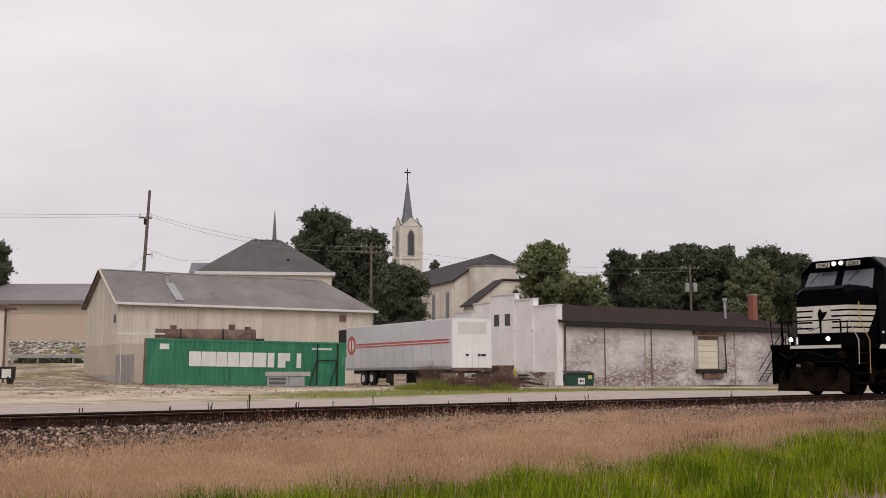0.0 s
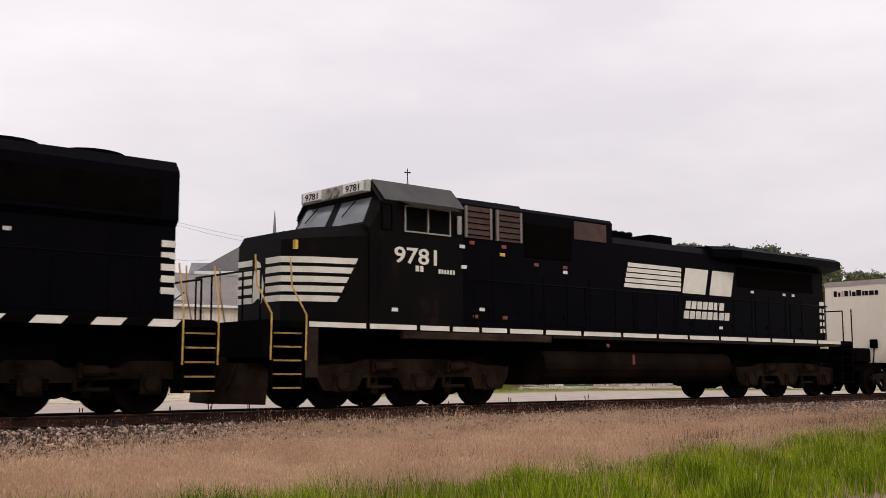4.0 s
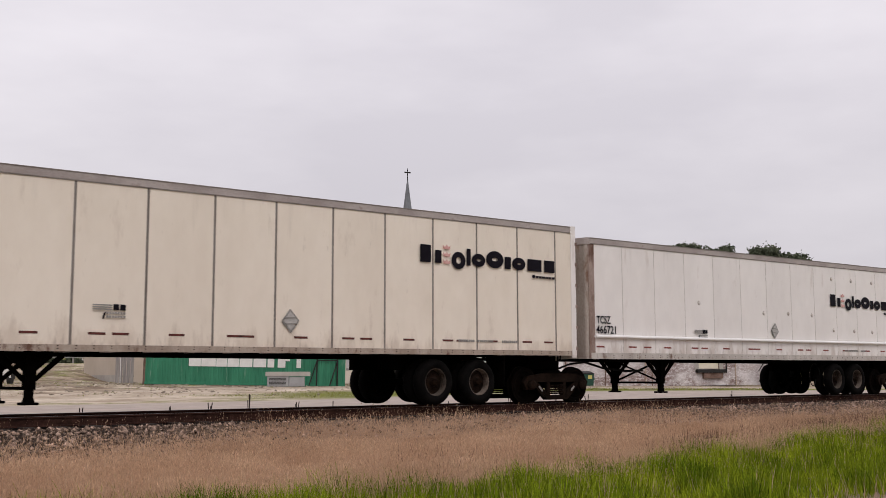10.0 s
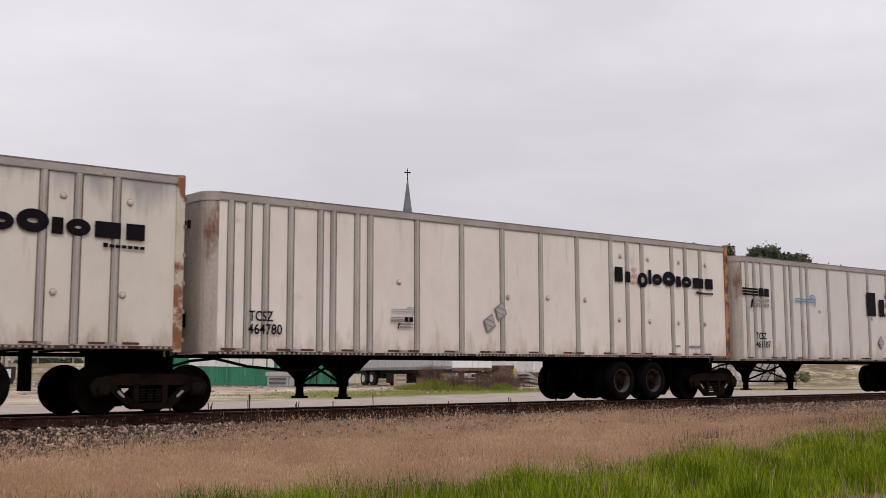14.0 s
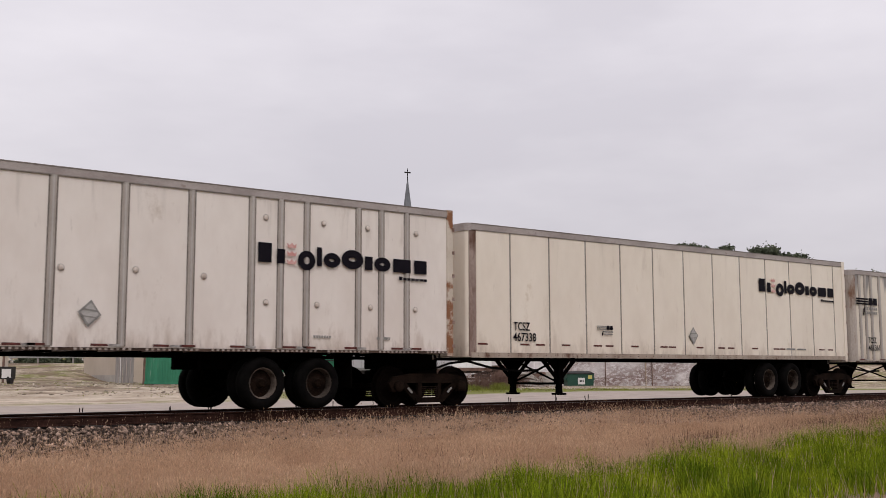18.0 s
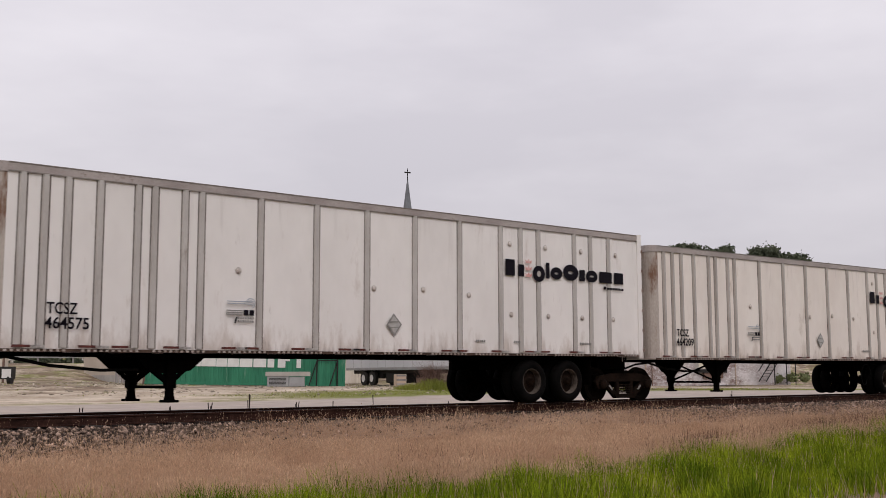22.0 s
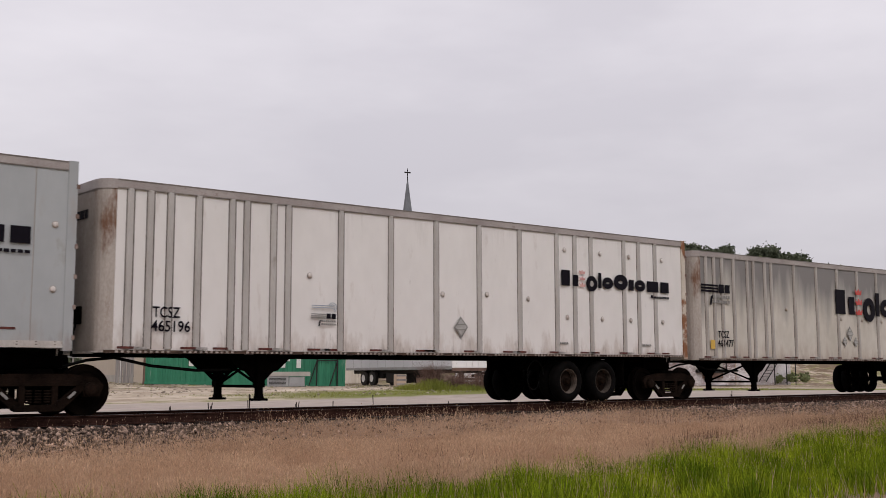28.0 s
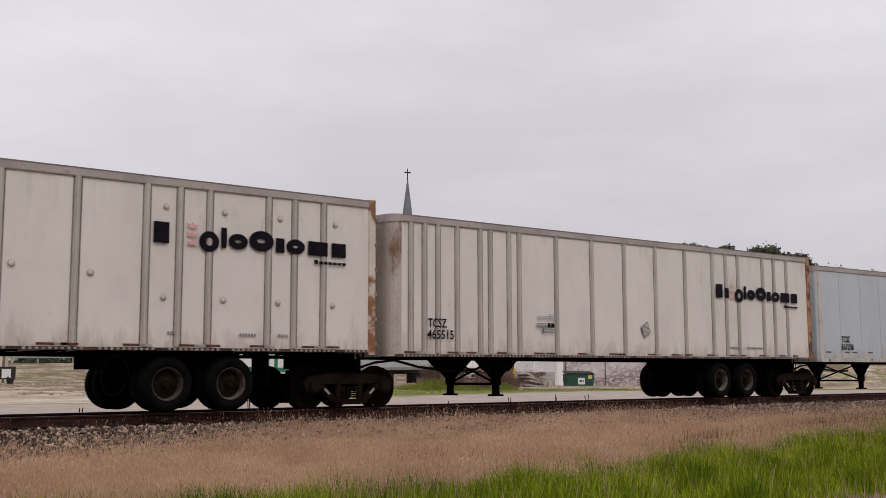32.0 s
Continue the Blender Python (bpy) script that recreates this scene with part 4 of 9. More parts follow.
    for i in range(6):
        x = x0 + 2.6 + i * 5.6
        for sd in (-1, 1):
            part("nave_window", bx(x, x + 1.2, sd * 5.3 - 0.06, sd * 5.3 + 0.06, 1.8, 7.2), DARK_GLASS, t, "tall narrow dark window")
            part("window_head", bx(x - 0.2, x + 1.4, sd * 5.3 - 0.09, sd * 5.3 + 0.09, 7.2, 7.5), CONCRETE, t)
            part("nave_buttress", bx(x + 2.6, x + 3.3, sd * 5.3 - 0.55, sd * 5.3 + 0.55, -2.0, 7.6), LIMESTONE, t)
    # sacristy with a clipped gable before the sanctuary
    c0, c1, cy = x1 + 3.0, x1 + 7.0, 0.8
    prof = [(cy - 6.0, -2.0), (cy + 6.0, -2.0), (cy + 6.0, 5.2), (cy + 1.9, 8.3), (cy - 1.9, 8.3), (cy - 6.0, 5.2)]
    ch = part("sacristy_wall", prism(bm_new(), prof, "x", c0, c1), LIMESTONE, t, "low cream sacristy with a clipped gable")
    bm = bm_new()
    for p, q in (((cy + 6.5, 4.85), (cy + 1.8, 8.42)), ((cy + 1.85, 8.40), (cy - 1.85, 8.40)), ((cy - 1.8, 8.42), (cy - 6.5, 4.85))):
        prism(bm, [p, q, (q[0], q[1] + 0.2), (p[0], p[1] + 0.2)], "x", c0 - 0.2, c1 + 0.3)
    part("sacristy_roof", bm, SLATE, ch)
    part("sacristy_window", pointed(cy - 0.75, cy + 0.75, 4.9, 7.3, c1, c1 + 0.08), DARK_GLASS, ch, "pointed dark window")
    part("window_hood", pointed(cy - 1.0, cy + 1.0, 4.8, 7.6, c1 - 0.02, c1 + 0.04), CONCRETE, ch)


church()


def hip_house():
    t = thing("parish_hall", far(-26.9, 118.0, 4.5, 8.0), "large hall under a dark grey pyramid roof with a finial", "building")
    L, W, E = 14.6, 13.0, 7.4
    part("wall", bx(0, L, 0, W, -3.0, E), LIMESTONE, t)
    part("cornice", bx(-0.4, L + 0.4, -0.4, W + 0.4, E - 0.1, E + 0.25), WHITE_TRIM, t, "white cornice")
    bm = bm_new()
    lo = [bm.verts.new(v) for v in ((-0.3, -0.3, E + 0.25), (L + 0.3, -0.3, E + 0.25), (L + 0.3, W + 0.3, E + 0.25), (-0.3, W + 0.3, E + 0.25))]
    hi = [bm.verts.new(v) for v in ((5.6, W / 2 - 1.2, 11.95), (8.7, W / 2 - 1.2, 11.95), (8.7, W / 2 + 1.2, 11.95), (5.6, W / 2 + 1.2, 11.95))]
    for i in range(4):
        bm.faces.new((lo[i], lo[(i + 1) % 4], hi[(i + 1) % 4], hi[i]))
    bm.faces.new(hi)
    bm.faces.new(lo[::-1])
    bmesh.ops.recalc_face_normals(bm, faces=bm.faces[:])
    rf = part("roof", bm, surface("dark_grey_shingle", (0.085, 0.078, 0.08), (0.125, 0.115, 0.118), 0.6, 0.9, bump=0.2), t, "dark grey pyramid roof")
    part("finial", rod(bm_new(), (8.1, W / 2, 11.9), (8.1, W / 2, 15.6), 0.28, 8, 0.03), LEAD, rf, "slender pointed finial")
    part("roof_vent", bx(9.6, 9.9, 1.5, 1.8, 8.6, 9.3), UNDER_BLACK, rf)
    for i, (x, q) in enumerate(((5.9, 0.97), (6.6, 0.96), (7.2, 0.97), (7.8, 0.96), (8.3, 0.93), (9.0, 0.90), (9.5, 0.89))):
        y, z = -0.3 + (W / 2 - 0.9) * q, E + 0.25 + (11.95 - E - 0.25) * q
        part("ridge_vent", bx(x, x + 0.22, y - 0.1, y + 0.1, z - 0.1, z + 0.12), UNDER_BLACK, rf)
    part("side_wing", bx(-0.9, 2.5, 2.0, 7.0, -3.0, 7.6), LIMESTONE, t)
    part("wing_roof", gable_roof(bm_new(), -0.9, 2.8, 2.0, 7.0, 7.6, 8.9, 0.15, 0.3), LEAD, t)


hip_house()


def tan_building():
    t = thing("tan_building", far(-58.0, 113.0, 3.9, 0.8), "long tan building under a grey-mauve roof", "building")
    L, W, E = 26.0, 14.0, 4.7
    part("wall", bx(0, L, 0, W, -1.5, E), TAN_WALL, t)
    part("upper_band", bx(-0.02, L + 0.02, -0.04, 0.0, 3.4, E), LOWER_PAINT, t)
    part("roof", gable_roof(bm_new(), 0, L, 0, W, E, 6.9, 0.2, 0.6), MAUVE_ROOF, t, "grey-mauve roof")
    part("fascia", bx(-0.6, L + 0.6, -0.68, -0.60, E - 0.36, E - 0.16), MAUVE_ROOF, t)
    part("downpipe", rod(bm_new(), (L - 0.3, -0.1, 0.0), (L - 0.3, -0.1, E - 0.2), 0.08, 8), RUST, t)
    part("doorway", bx(11.6, 12.8, -0.05, 0.0, 0.0, 2.2), DOOR_TAN, t)


tan_building()


def corner_shed():
    t = thing("shed", far(-29.85, 66.4, 0.2, 0.0), "pale sided shed with a brown roof edge", "shed")
    part("wall", bx(0, 2.9, 0, 0.7, -0.3, 4.6), SIDING, t)
    part("roof", prism(bm_new(), [(-0.2, 4.6), (3.2, 4.6), (3.2, 4.75), (-0.2, 5.7)], "y", -0.2, 0.9), RUST, t, "brown sloping roof")
    part("corner_trim", bx(2.84, 2.95, -0.05, 0.06, 0.0, 4.6), RUST, t)


corner_shed()


def dark_cart():
    t = thing("utility_trailer", far(-26.2, 60.0, 0.17, 2.0), "black utility trailer end with a white panel", "utility trailer")
    bm = bm_new()
    box(bm, 0.0, 2.3, 0.0, 0.6, 0.35, 1.05, 0.03)
    part("bed", bm, UNDER_BLACK, t)
    part("tail_panel", bx(1.75, 2.25, -0.03, 0.0, 0.42, 0.92), WHITE_TRIM, t, "white tail panel")
    for x in (0.3, 2.0):
        part("wheel", lathe(bm_new(), [(0.12, 0), (0.33, 0.02), (0.36, 0.06), (0.36, 0.16), (0.33, 0.2), (0.12, 0.22)], 18, "x"), UNDER_BLACK, t, m=pose(x, 0.3, 0.36))
    part("stand", bx(2.2, 2.3, 0.0, 0.1, 0.0, 0.4), UNDER_BLACK, t)


dark_cart()


def dumpster():
    t = thing("dumpster", far(9.15, 79.6, -0.22, 8.0), "dark green dumpster with a white notice, by the brick wall", "dumpster")
    bm = prism(bm_new(), [(0.0, 0.12), (1.95, 0.12), (2.0, 0.98), (-0.05, 0.98)], "y", 0.0, 1.2)
    part("bin", bm, DUMPSTER_GREEN, t)
    part("lid", loft_bar((0.97, -0.06, 0.98), (0.97, 1.25, 1.14), 2.1, 0.05), UNDER_BLACK, t, "black plastic lid")
    part("fork_pocket", bx(-0.12, -0.03, 0.1, 1.0, 0.5, 0.68), DUMPSTER_GREEN, t)
    part("fork_pocket", bx(1.98, 2.07, 0.1, 1.0, 0.5, 0.68), DUMPSTER_GREEN, t)
    part("notice", bx(0.78, 1.30, -0.02, 0.0, 0.22, 0.70), WHITE_TRIM, t, "white notice")
    blocks(t, 0.9, 0.40, 0.14, [(0, 0.08, 0, 1), (0.12, 0.2, 0, 1), (0.24, 0.3, 0, 1)], -0.022, UNDER_BLACK, "notice_bar", t=0.004)
    part("sticker", bx(1.55, 1.85, -0.02, 0.0, 0.62, 0.88), STICKER_PALE, t, "yellow sticker")
    for x in (0.2, 1.7):
        part("caster", rod(bm_new(), (x, 0.15, 0.07), (x + 0.05, 0.15, 0.07), 0.07, 10), UNDER_BLACK, t)


dumpster()


def yard_clutter():
    t = thing("metal_cabinet", far(-9.5, 58.6, 0.03, 6.0), "grey metal cabinet standing before the container", "cabinet")
    part("body", bx(0.0, 1.15, 0.0, 0.8, 0.06, 0.62, 0.015), GALV, t)
    part("body_low", bx(1.18, 2.0, 0.0, 0.8, 0.06, 0.60, 0.015), GALV, t)
    part("top", bx(-0.1, 2.3, -0.05, 0.85, 0.62, 0.86, 0.01), CONCRETE, t)
    for i in range(6):
        part("louver", bx(0.1, 1.0, -0.012, 0.0, 0.14 + i * 0.07, 0.17 + i * 0.07), UNDER_BLACK, t)
    for x in (0.05, 1.95):
        part("foot", bx(x, x + 0.12, 0.1, 0.3, 0.0, 0.06), UNDER_BLACK, t)
    t = thing("wooden_fence", far(-21.9, 72.4, 0.12, 12.0), "short grey weathered board fence by the warehouse", "fence")
    for i in range(5):
        part("board", bx(i * 0.24, i * 0.24 + 0.22, 0, 0.04, 0.0, 2.0 + 0.06 * math.sin(i * 2.1)), GREY_WOOD, t)
    for z in (0.5, 1.6):
        part("fence_rail", bx(0, 1.2, 0.04, 0.10, z, z + 0.1), GREY_WOOD, t)
    t = thing("rusted_tank", far(-18.0, 67.5, 0.12, 14.0), "long rust-brown tank on dark cradles with a white rail", "tank")
    part("shell", rod(bm_new(), (0, 0, 2.95), (6.2, 0, 2.95), 0.55, 18), RUST, t, smooth=True)
    for x in (0.6, 3.0, 5.4):
        part("cradle", bx(x, x + 0.2, -0.5, 0.5, 0.0, 2.6), UNDER_BLACK, t)
    for x in (0.05, 1.5, 2.55, 4.1, 6.0):
        part("hoop", rod(bm_new(), (x, 0, 2.95), (x + 0.10, 0, 2.95), 0.585, 18), UNDER_BLACK if x in (1.5, 4.1) else RUST, t)
    for x, h in ((1.1, 0.22), (4.7, 0.30), (5.7, 0.16)):
        part("manhole", rod(bm_new(), (x, 0, 3.45), (x, 0, 3.5 + h), 0.20, 12), RUST, t)
    part("end_valve", rod(bm_new(), (6.2, 0, 2.8), (6.75, 0, 2.8), 0.13, 10), UNDER_BLACK, t)
    part("walkway_rail", bx(-2.2, 0.6, -0.60, -0.50, 3.12, 3.22), WHITE_TRIM, t)
    part("walkway_post", rod(bm_new(), (-2.0, -0.45, 0.0), (-2.0, -0.45, 3.15), 0.022, 6), WHITE_TRIM, t)
    t = thing("bollard", far(4.9, 74.0, -0.05), "yellow steel bollard by the dock", "bollard")
    part("post", rod(bm_new(), (0, 0, 0), (0, 0, 1.15), 0.10, 12), STICKER_BOLLARD, t)
    part("cap", rod(bm_new(), (0, 0, 1.15), (0, 0, 1.22), 0.10, 12, 0.04), STICKER_BOLLARD, t)
    # concrete steps and scrap beside the stepped gable
    t = thing("concrete_steps", far(6.2, 79.0, -0.2, 30.0), "broken stained concrete steps", "steps")
    for i in range(4):
        part("step", bx(0.0 + i * 0.3, 2.4, 0, 1.6, i * 0.28, (i + 1) * 0.28, 0.02), CONCRETE, t)
    t = thing("wooden_crate", far(-2.55, 60.0, 0.02, 20.0), "weathered brown wooden crate under the parked trailer", "crate")
    part("box", bx(0.0, 0.55, 0.0, 0.6, 0.06, 0.72, 0.01), DOOR_TAN, t)
    for z in (0.12, 0.36, 0.60):
        part("slat", bx(-0.02, 0.57, -0.03, 0.0, z, z + 0.10), GREY_WOOD, t)
    for x in (0.02, 0.43):
        part("skid", bx(x, x + 0.1, 0.0, 0.6, 0.0, 0.06), GREY_WOOD, t)
    t = thing("slab_heap", far(5.9, 72.5, -0.1, 24.0), "heap of pale broken concrete slabs by the gable", "rubble")
    for i, (x, z, a) in enumerate(((0.0, 0.08, -6), (0.25, 0.30, -11), (0.10, 0.52, -14), (-0.15, 0.74, -18))):
        part("slab", bx(-0.75 + 0.08 * i, 0.75 - 0.10 * i, -0.5, 0.5, -0.07, 0.07, 0.02), CONCRETE, t, m=pose(x, 0.12 * i, z, 0, -a, 8 * i))
    rng = random.Random(9)
    for i in range(14):
        r, f = rng.uniform(2.6, 7.0), rng.uniform(74.5, 80.0)
        t = thing("timber_baulk", far(r, f, 0.0, rng.uniform(-25, 40)), "dark rotting timber baulk in a scrap pile", "timber", "scrap timbers")
        L = rng.uniform(1.2, 2.6)
        z = 0.0 if i < 7 else rng.uniform(0.25, 0.8)
        part("beam", bx(-L / 2, L / 2, -0.09, 0.09, -0.08, 0.12, 0.02), DARK_TIMBER if i % 3 else RUST, t, m=pose(0, 0, z + 0.08, 0, rng.uniform(-16, 16) if i >= 7 else rng.uniform(-4, 4), 0))
        if i >= 7:
            part("prop", bx(-0.1, 0.1, -0.1, 0.1, -0.2, z), RUST, t)
    t = thing("scrap_hopper", far(4.0, 79.5, -0.1, 30.0), "dark rusty scrap hopper by the gable wall", "hopper")
    part("bin", prism(bm_new(), [(0.3, 0.7), (1.2, 0.7), (1.5, 1.5), (0.1, 1.5)], "y", 0, 1.2), RUST, t)
    for x in (0.35, 1.1):
        part("leg", bx(x, x + 0.1, 0.1, 1.1, -0.1, 0.8), UNDER_BLACK, t)
    t = thing("guard_rail", far(-56.0, 98.0, 1.6, 0.0), "grey steel guard rail along the far road", "guard rail")
    part("beam", bx(0, 26, 0, 0.08, 0.75, 1.05, 0.02), GALV, t)
    for i in range(9):
        part("post", bx(i * 3.2, i * 3.2 + 0.12, 0.08, 0.2, -0.2, 1.05), GREY_WOOD, t)


yard_clutter()


def rubble_bank():
    rng = np.random.default_rng(3)
    n = 1100
    r, f = rng.uniform(-58, -33.5, n), rng.uniform(100.5, 111.5, n)
    s = rng.uniform(0.10, 0.32, n)
    c, sn = math.cos(radians(YAW)), math.sin(radians(YAW))
    x, y = EYE[0] + c * r - sn * f, EYE[1] + sn * r + c * f
    z = ground_z(x, y) + 0.2 * s
    base = np.array([(1, 0, 0), (-1, 0, 0), (0, 1, 0), (0, -1, 0), (0, 0, 1), (0, 0, -1)], float)
    v = base[None] * rng.uniform(0.6, 1.3, (n, 6, 1)) * s[:, None, None] * np.array([1.2, 1.0, 0.7])
    v = v + np.stack([x, y, z], 1)[:, None, :]
    tri = np.array([(0, 2, 4), (2, 1, 4), (1, 3, 4), (3, 0, 4), (2, 0, 5), (1, 2, 5), (3, 1, 5), (0, 3, 5)])
    fc = (tri[None] + 6 * np.arange(n)[:, None, None]).reshape(-1, 3)
    tagged(piece("rubble", mesh_np("rubble", v.reshape(-1, 3), fc, RUBBLE)), "pale broken rubble on the bank", "rubble", kind="stuff")


rubble_bank()


# ---- poles and wires ----
def utility_pole(r, f, z0, z1, lean=0.0, arms=(0.5,), gear=False, label="dark wooden utility pole with a crossarm"):
    t = thing("utility_pole", far(r, f, z0) @ pose(0, 0, 0, 0, lean, 0), label, "utility pole", "utility poles")
    h = z1 - z0
    part("pole", rod(bm_new(), (0, 0, -0.5), (0, 0, h), 0.19, 10, 0.12), WOOD_POLE, t)
    for a in arms:
        arm = part("crossarm", bx(-1.1, 1.1, -0.07, 0.07, h - a - 0.12, h - a), WOOD_POLE, t)
        for x in (-1.0, -0.5, 0.5, 1.0):
            part("insulator", rod(bm_new(), (x, 0, h - a), (x, 0, h - a + 0.2), 0.05, 8, 0.03), GALV, arm)
    if gear:
        for x in (-0.45, 0.45):
            tr_ = part("transformer", rod(bm_new(), (x, -0.25, h - 3.1), (x, -0.25, h - 2.1), 0.26, 14), GALV, t, "pale grey transformer can")
            part("bushing", rod(bm_new(), (x, -0.25, h - 1.9), (x, -0.25, h - 1.6), 0.06, 8), GALV, tr_)
    return t


POLE = utility_pole(-26.9, 95.0, 1.4, 17.2, 2.6, arms=())
part("bracket", bx(-0.75, 0.35, -0.06, 0.06, 13.25, 13.38), WOOD_POLE, POLE, "short side bracket")
for bx_ in (-0.7, 0.3):
    part("insulator", rod(bm_new(), (bx_, 0, 13.35), (bx_, 0, 13.72), 0.10, 8, 0.06), WHITE_TRIM, POLE)
part("switch_box", bx(-0.28, -0.12, -0.2, 0.1, 12.7, 13.2), UNDER_BLACK, POLE)
part("low_bracket", bx(0.1, 0.65, -0.05, 0.05, 10.0, 10.1), WOOD_POLE, POLE)
part("insulator", rod(bm_new(), (0.6, 0, 9.8), (0.6, 0, 10.25), 0.09, 8, 0.06), WHITE_TRIM, POLE)
utility_pole(-7.35, 110.0, 0.5, 14.2, 0, arms=(0.3, 0.9))
utility_pole(28.85, 125.0, 1.5, 13.4, 0, arms=(0.3,), gear=True, label="wooden utility pole with two transformer cans")


def wire(name_m, a, b, sag, label):
    """A sagging wire between two points of the far side."""
    a, b = VIEW @ Vector(a), VIEW @ Vector(b)
    pts = [a.lerp(b, i / 12) - Vector((0, 0, sag * 4 * (i / 12) * (1 - i / 12))) for i in range(13)]
    bm = bm_new()
    side = (b - a).cross(Vector((0, 0, 1))).normalized() * 0.013
    up = Vector((0, 0, 0.013))
    rings = [[bm.verts.new(p + o) for o in (side, up, -side, -up)] for p in pts]
    for A, B in zip(rings, rings[1:]):
        for i in range(4):
            bm.faces.new((A[i], A[(i + 1) % 4], B[(i + 1) % 4], B[i]))
    ob = part(name_m, bm, HOSE_BLACK)
    return tagged(ob, label, "power line")


LINE = "thin sagging overhead power line"
wire("power_line", (-62.0, 95.0, 16.2), (-26.2, 95.0, 15.05), 0.4, LINE)
wire("power_line", (-62.0, 95.5, 15.8), (-26.2, 95.0, 14.85), 0.4, LINE)
wire("power_line", (-26.2, 95.0, 15.05), (-7.35, 110.0, 13.9), 0.9, LINE)
wire("power_line", (-26.2, 95.0, 14.85), (-7.35, 110.0, 13.4), 1.0, LINE)
wire("power_line", (-26.3, 95.0, 12.0), (-25.5, 117.0, 13.4), 0.6, LINE)
wire("power_line", (-7.35, 110.0, 13.9), (28.85, 125.0, 13.1), 0.8, LINE)
wire("power_line", (-7.35, 110.0, 13.4), (28.85, 125.0, 12.7), 1.0, LINE)
for px_r in (-1.5, -2.3):
    wire("power_line", (-26.4, 95.0, 11.4), (-26.4 + px_r, 92.0, 9.0), 0.15, "short guy wire of a utility pole")


# ---- trees ----
def leaves(blobs, n, size, rng):
    """Leaf cards scattered through the outer part of uneven blobs."""
    blobs = np.array(blobs, float)
    wts = blobs[:, 3] ** 2
    which = rng.choice(len(blobs), n, p=wts / wts.sum())
    d = rng.normal(size=(n, 3))
    d /= np.linalg.norm(d, axis=1)[:, None]
    lump = 0.76 + 0.26 * np.sin(d[:, 0] * 5 + which) * np.cos(d[:, 2] * 6 + 2 * which) + 0.14 * np.sin(d[:, 1] * 13 + which * 3) * np.sin(d[:, 2] * 11)
    rad = blobs[which, 3] * lump * (rng.uniform(0.45, 1.03, n) ** 0.6 + 0.16 * np.abs(rng.normal(size=n)) * (rng.random(n) < 0.3))
    c = blobs[which, :3] + d * rad[:, None] * np.array([1, 1, 0.85])
    u = rng.normal(size=(n, 3))
    u /= np.linalg.norm(u, axis=1)[:, None]
    w = np.cross(u, d + 0.6 * rng.normal(size=(n, 3)))
    w /= np.linalg.norm(w, axis=1)[:, None] + 1e-9
    s = size * rng.uniform(0.6, 1.4, n)[:, None]
    v = np.stack([c - u * s * 0.5, c + w * s * 0.35, c + u * s * 0.5, c - w * s * 0.35], 1)
    return v.reshape(-1, 3), np.arange(4 * n).reshape(n, 4)


def tree(r, f, z, blobs, n, size, leaf, label, seed, trunk_r=0.35):
    rng = np.random.default_rng(seed)
    t = thing("tree", far(r, f, z), label, "tree", "trees behind the yard")
    top = max(b[2] for b in blobs)
    bm = bm_new()
    rod(bm, (0, 0, -0.5), (0.1, 0, top * 0.45), trunk_r, 9, trunk_r * 0.7)
    rod(bm, (0.1, 0, top * 0.45), (0, 0.1, top * 0.9), trunk_r * 0.7, 8, trunk_r * 0.2)
    tk = part("trunk", bm, BARK, t)
    for b in blobs:
        part("limb", rod(bm_new(), (0.05, 0, min(top * 0.5, b[2] * 0.7)), (b[0], b[1], b[2]), trunk_r * 0.35, 6, 0.04), BARK, tk)
    v, fc = leaves(blobs, n, size, rng)
    part_me = mesh_np("crown", v, fc, leaf)
    piece("crown", part_me, None, t)
    return t


def blob_set(seed, w, z0, z1, n, rmin, rmax, depth=3.5):
    """Clumps that fill a rounded, uneven crown from z0 to z1."""
    rng = random.Random(seed)
    out = []
    for i in range(n):
        q = (i + 0.5) / n
        z = z0 + (z1 - z0) * (q ** 0.85)
        half = w / 2 * math.sqrt(1 - ((q - 0.42) / 0.72) ** 2)
        r = rng.uniform(rmin, rmax) * (0.75 if q > 0.85 else 1.0)
        x = max(0.0, half - r * 0.75) * (2 * ((i * 0.618 + seed * 0.37) % 1.0) - 1)
        out.append((x, rng.uniform(-depth, depth) * (1 - 0.5 * q), min(z, z1 - r * 0.8), r))
    return out


LEAF_DARK = surface("dark_tree_leaves", (0.054, 0.064, 0.044), (0.130, 0.142, 0.092), 0.25, 0.85, bump=0.0, island=0.18, spec=0.06)
LEAF_MID = surface("mid_green_leaves", (0.095, 0.108, 0.058), (0.20, 0.215, 0.118), 0.25, 0.85, bump=0.0, island=0.2, spec=0.06)
LEAF_LIGHT = surface("light_green_leaves", (0.125, 0.145, 0.066), (0.245, 0.265, 0.130), 0.25, 0.8, bump=0.0, island=0.22, spec=0.06)

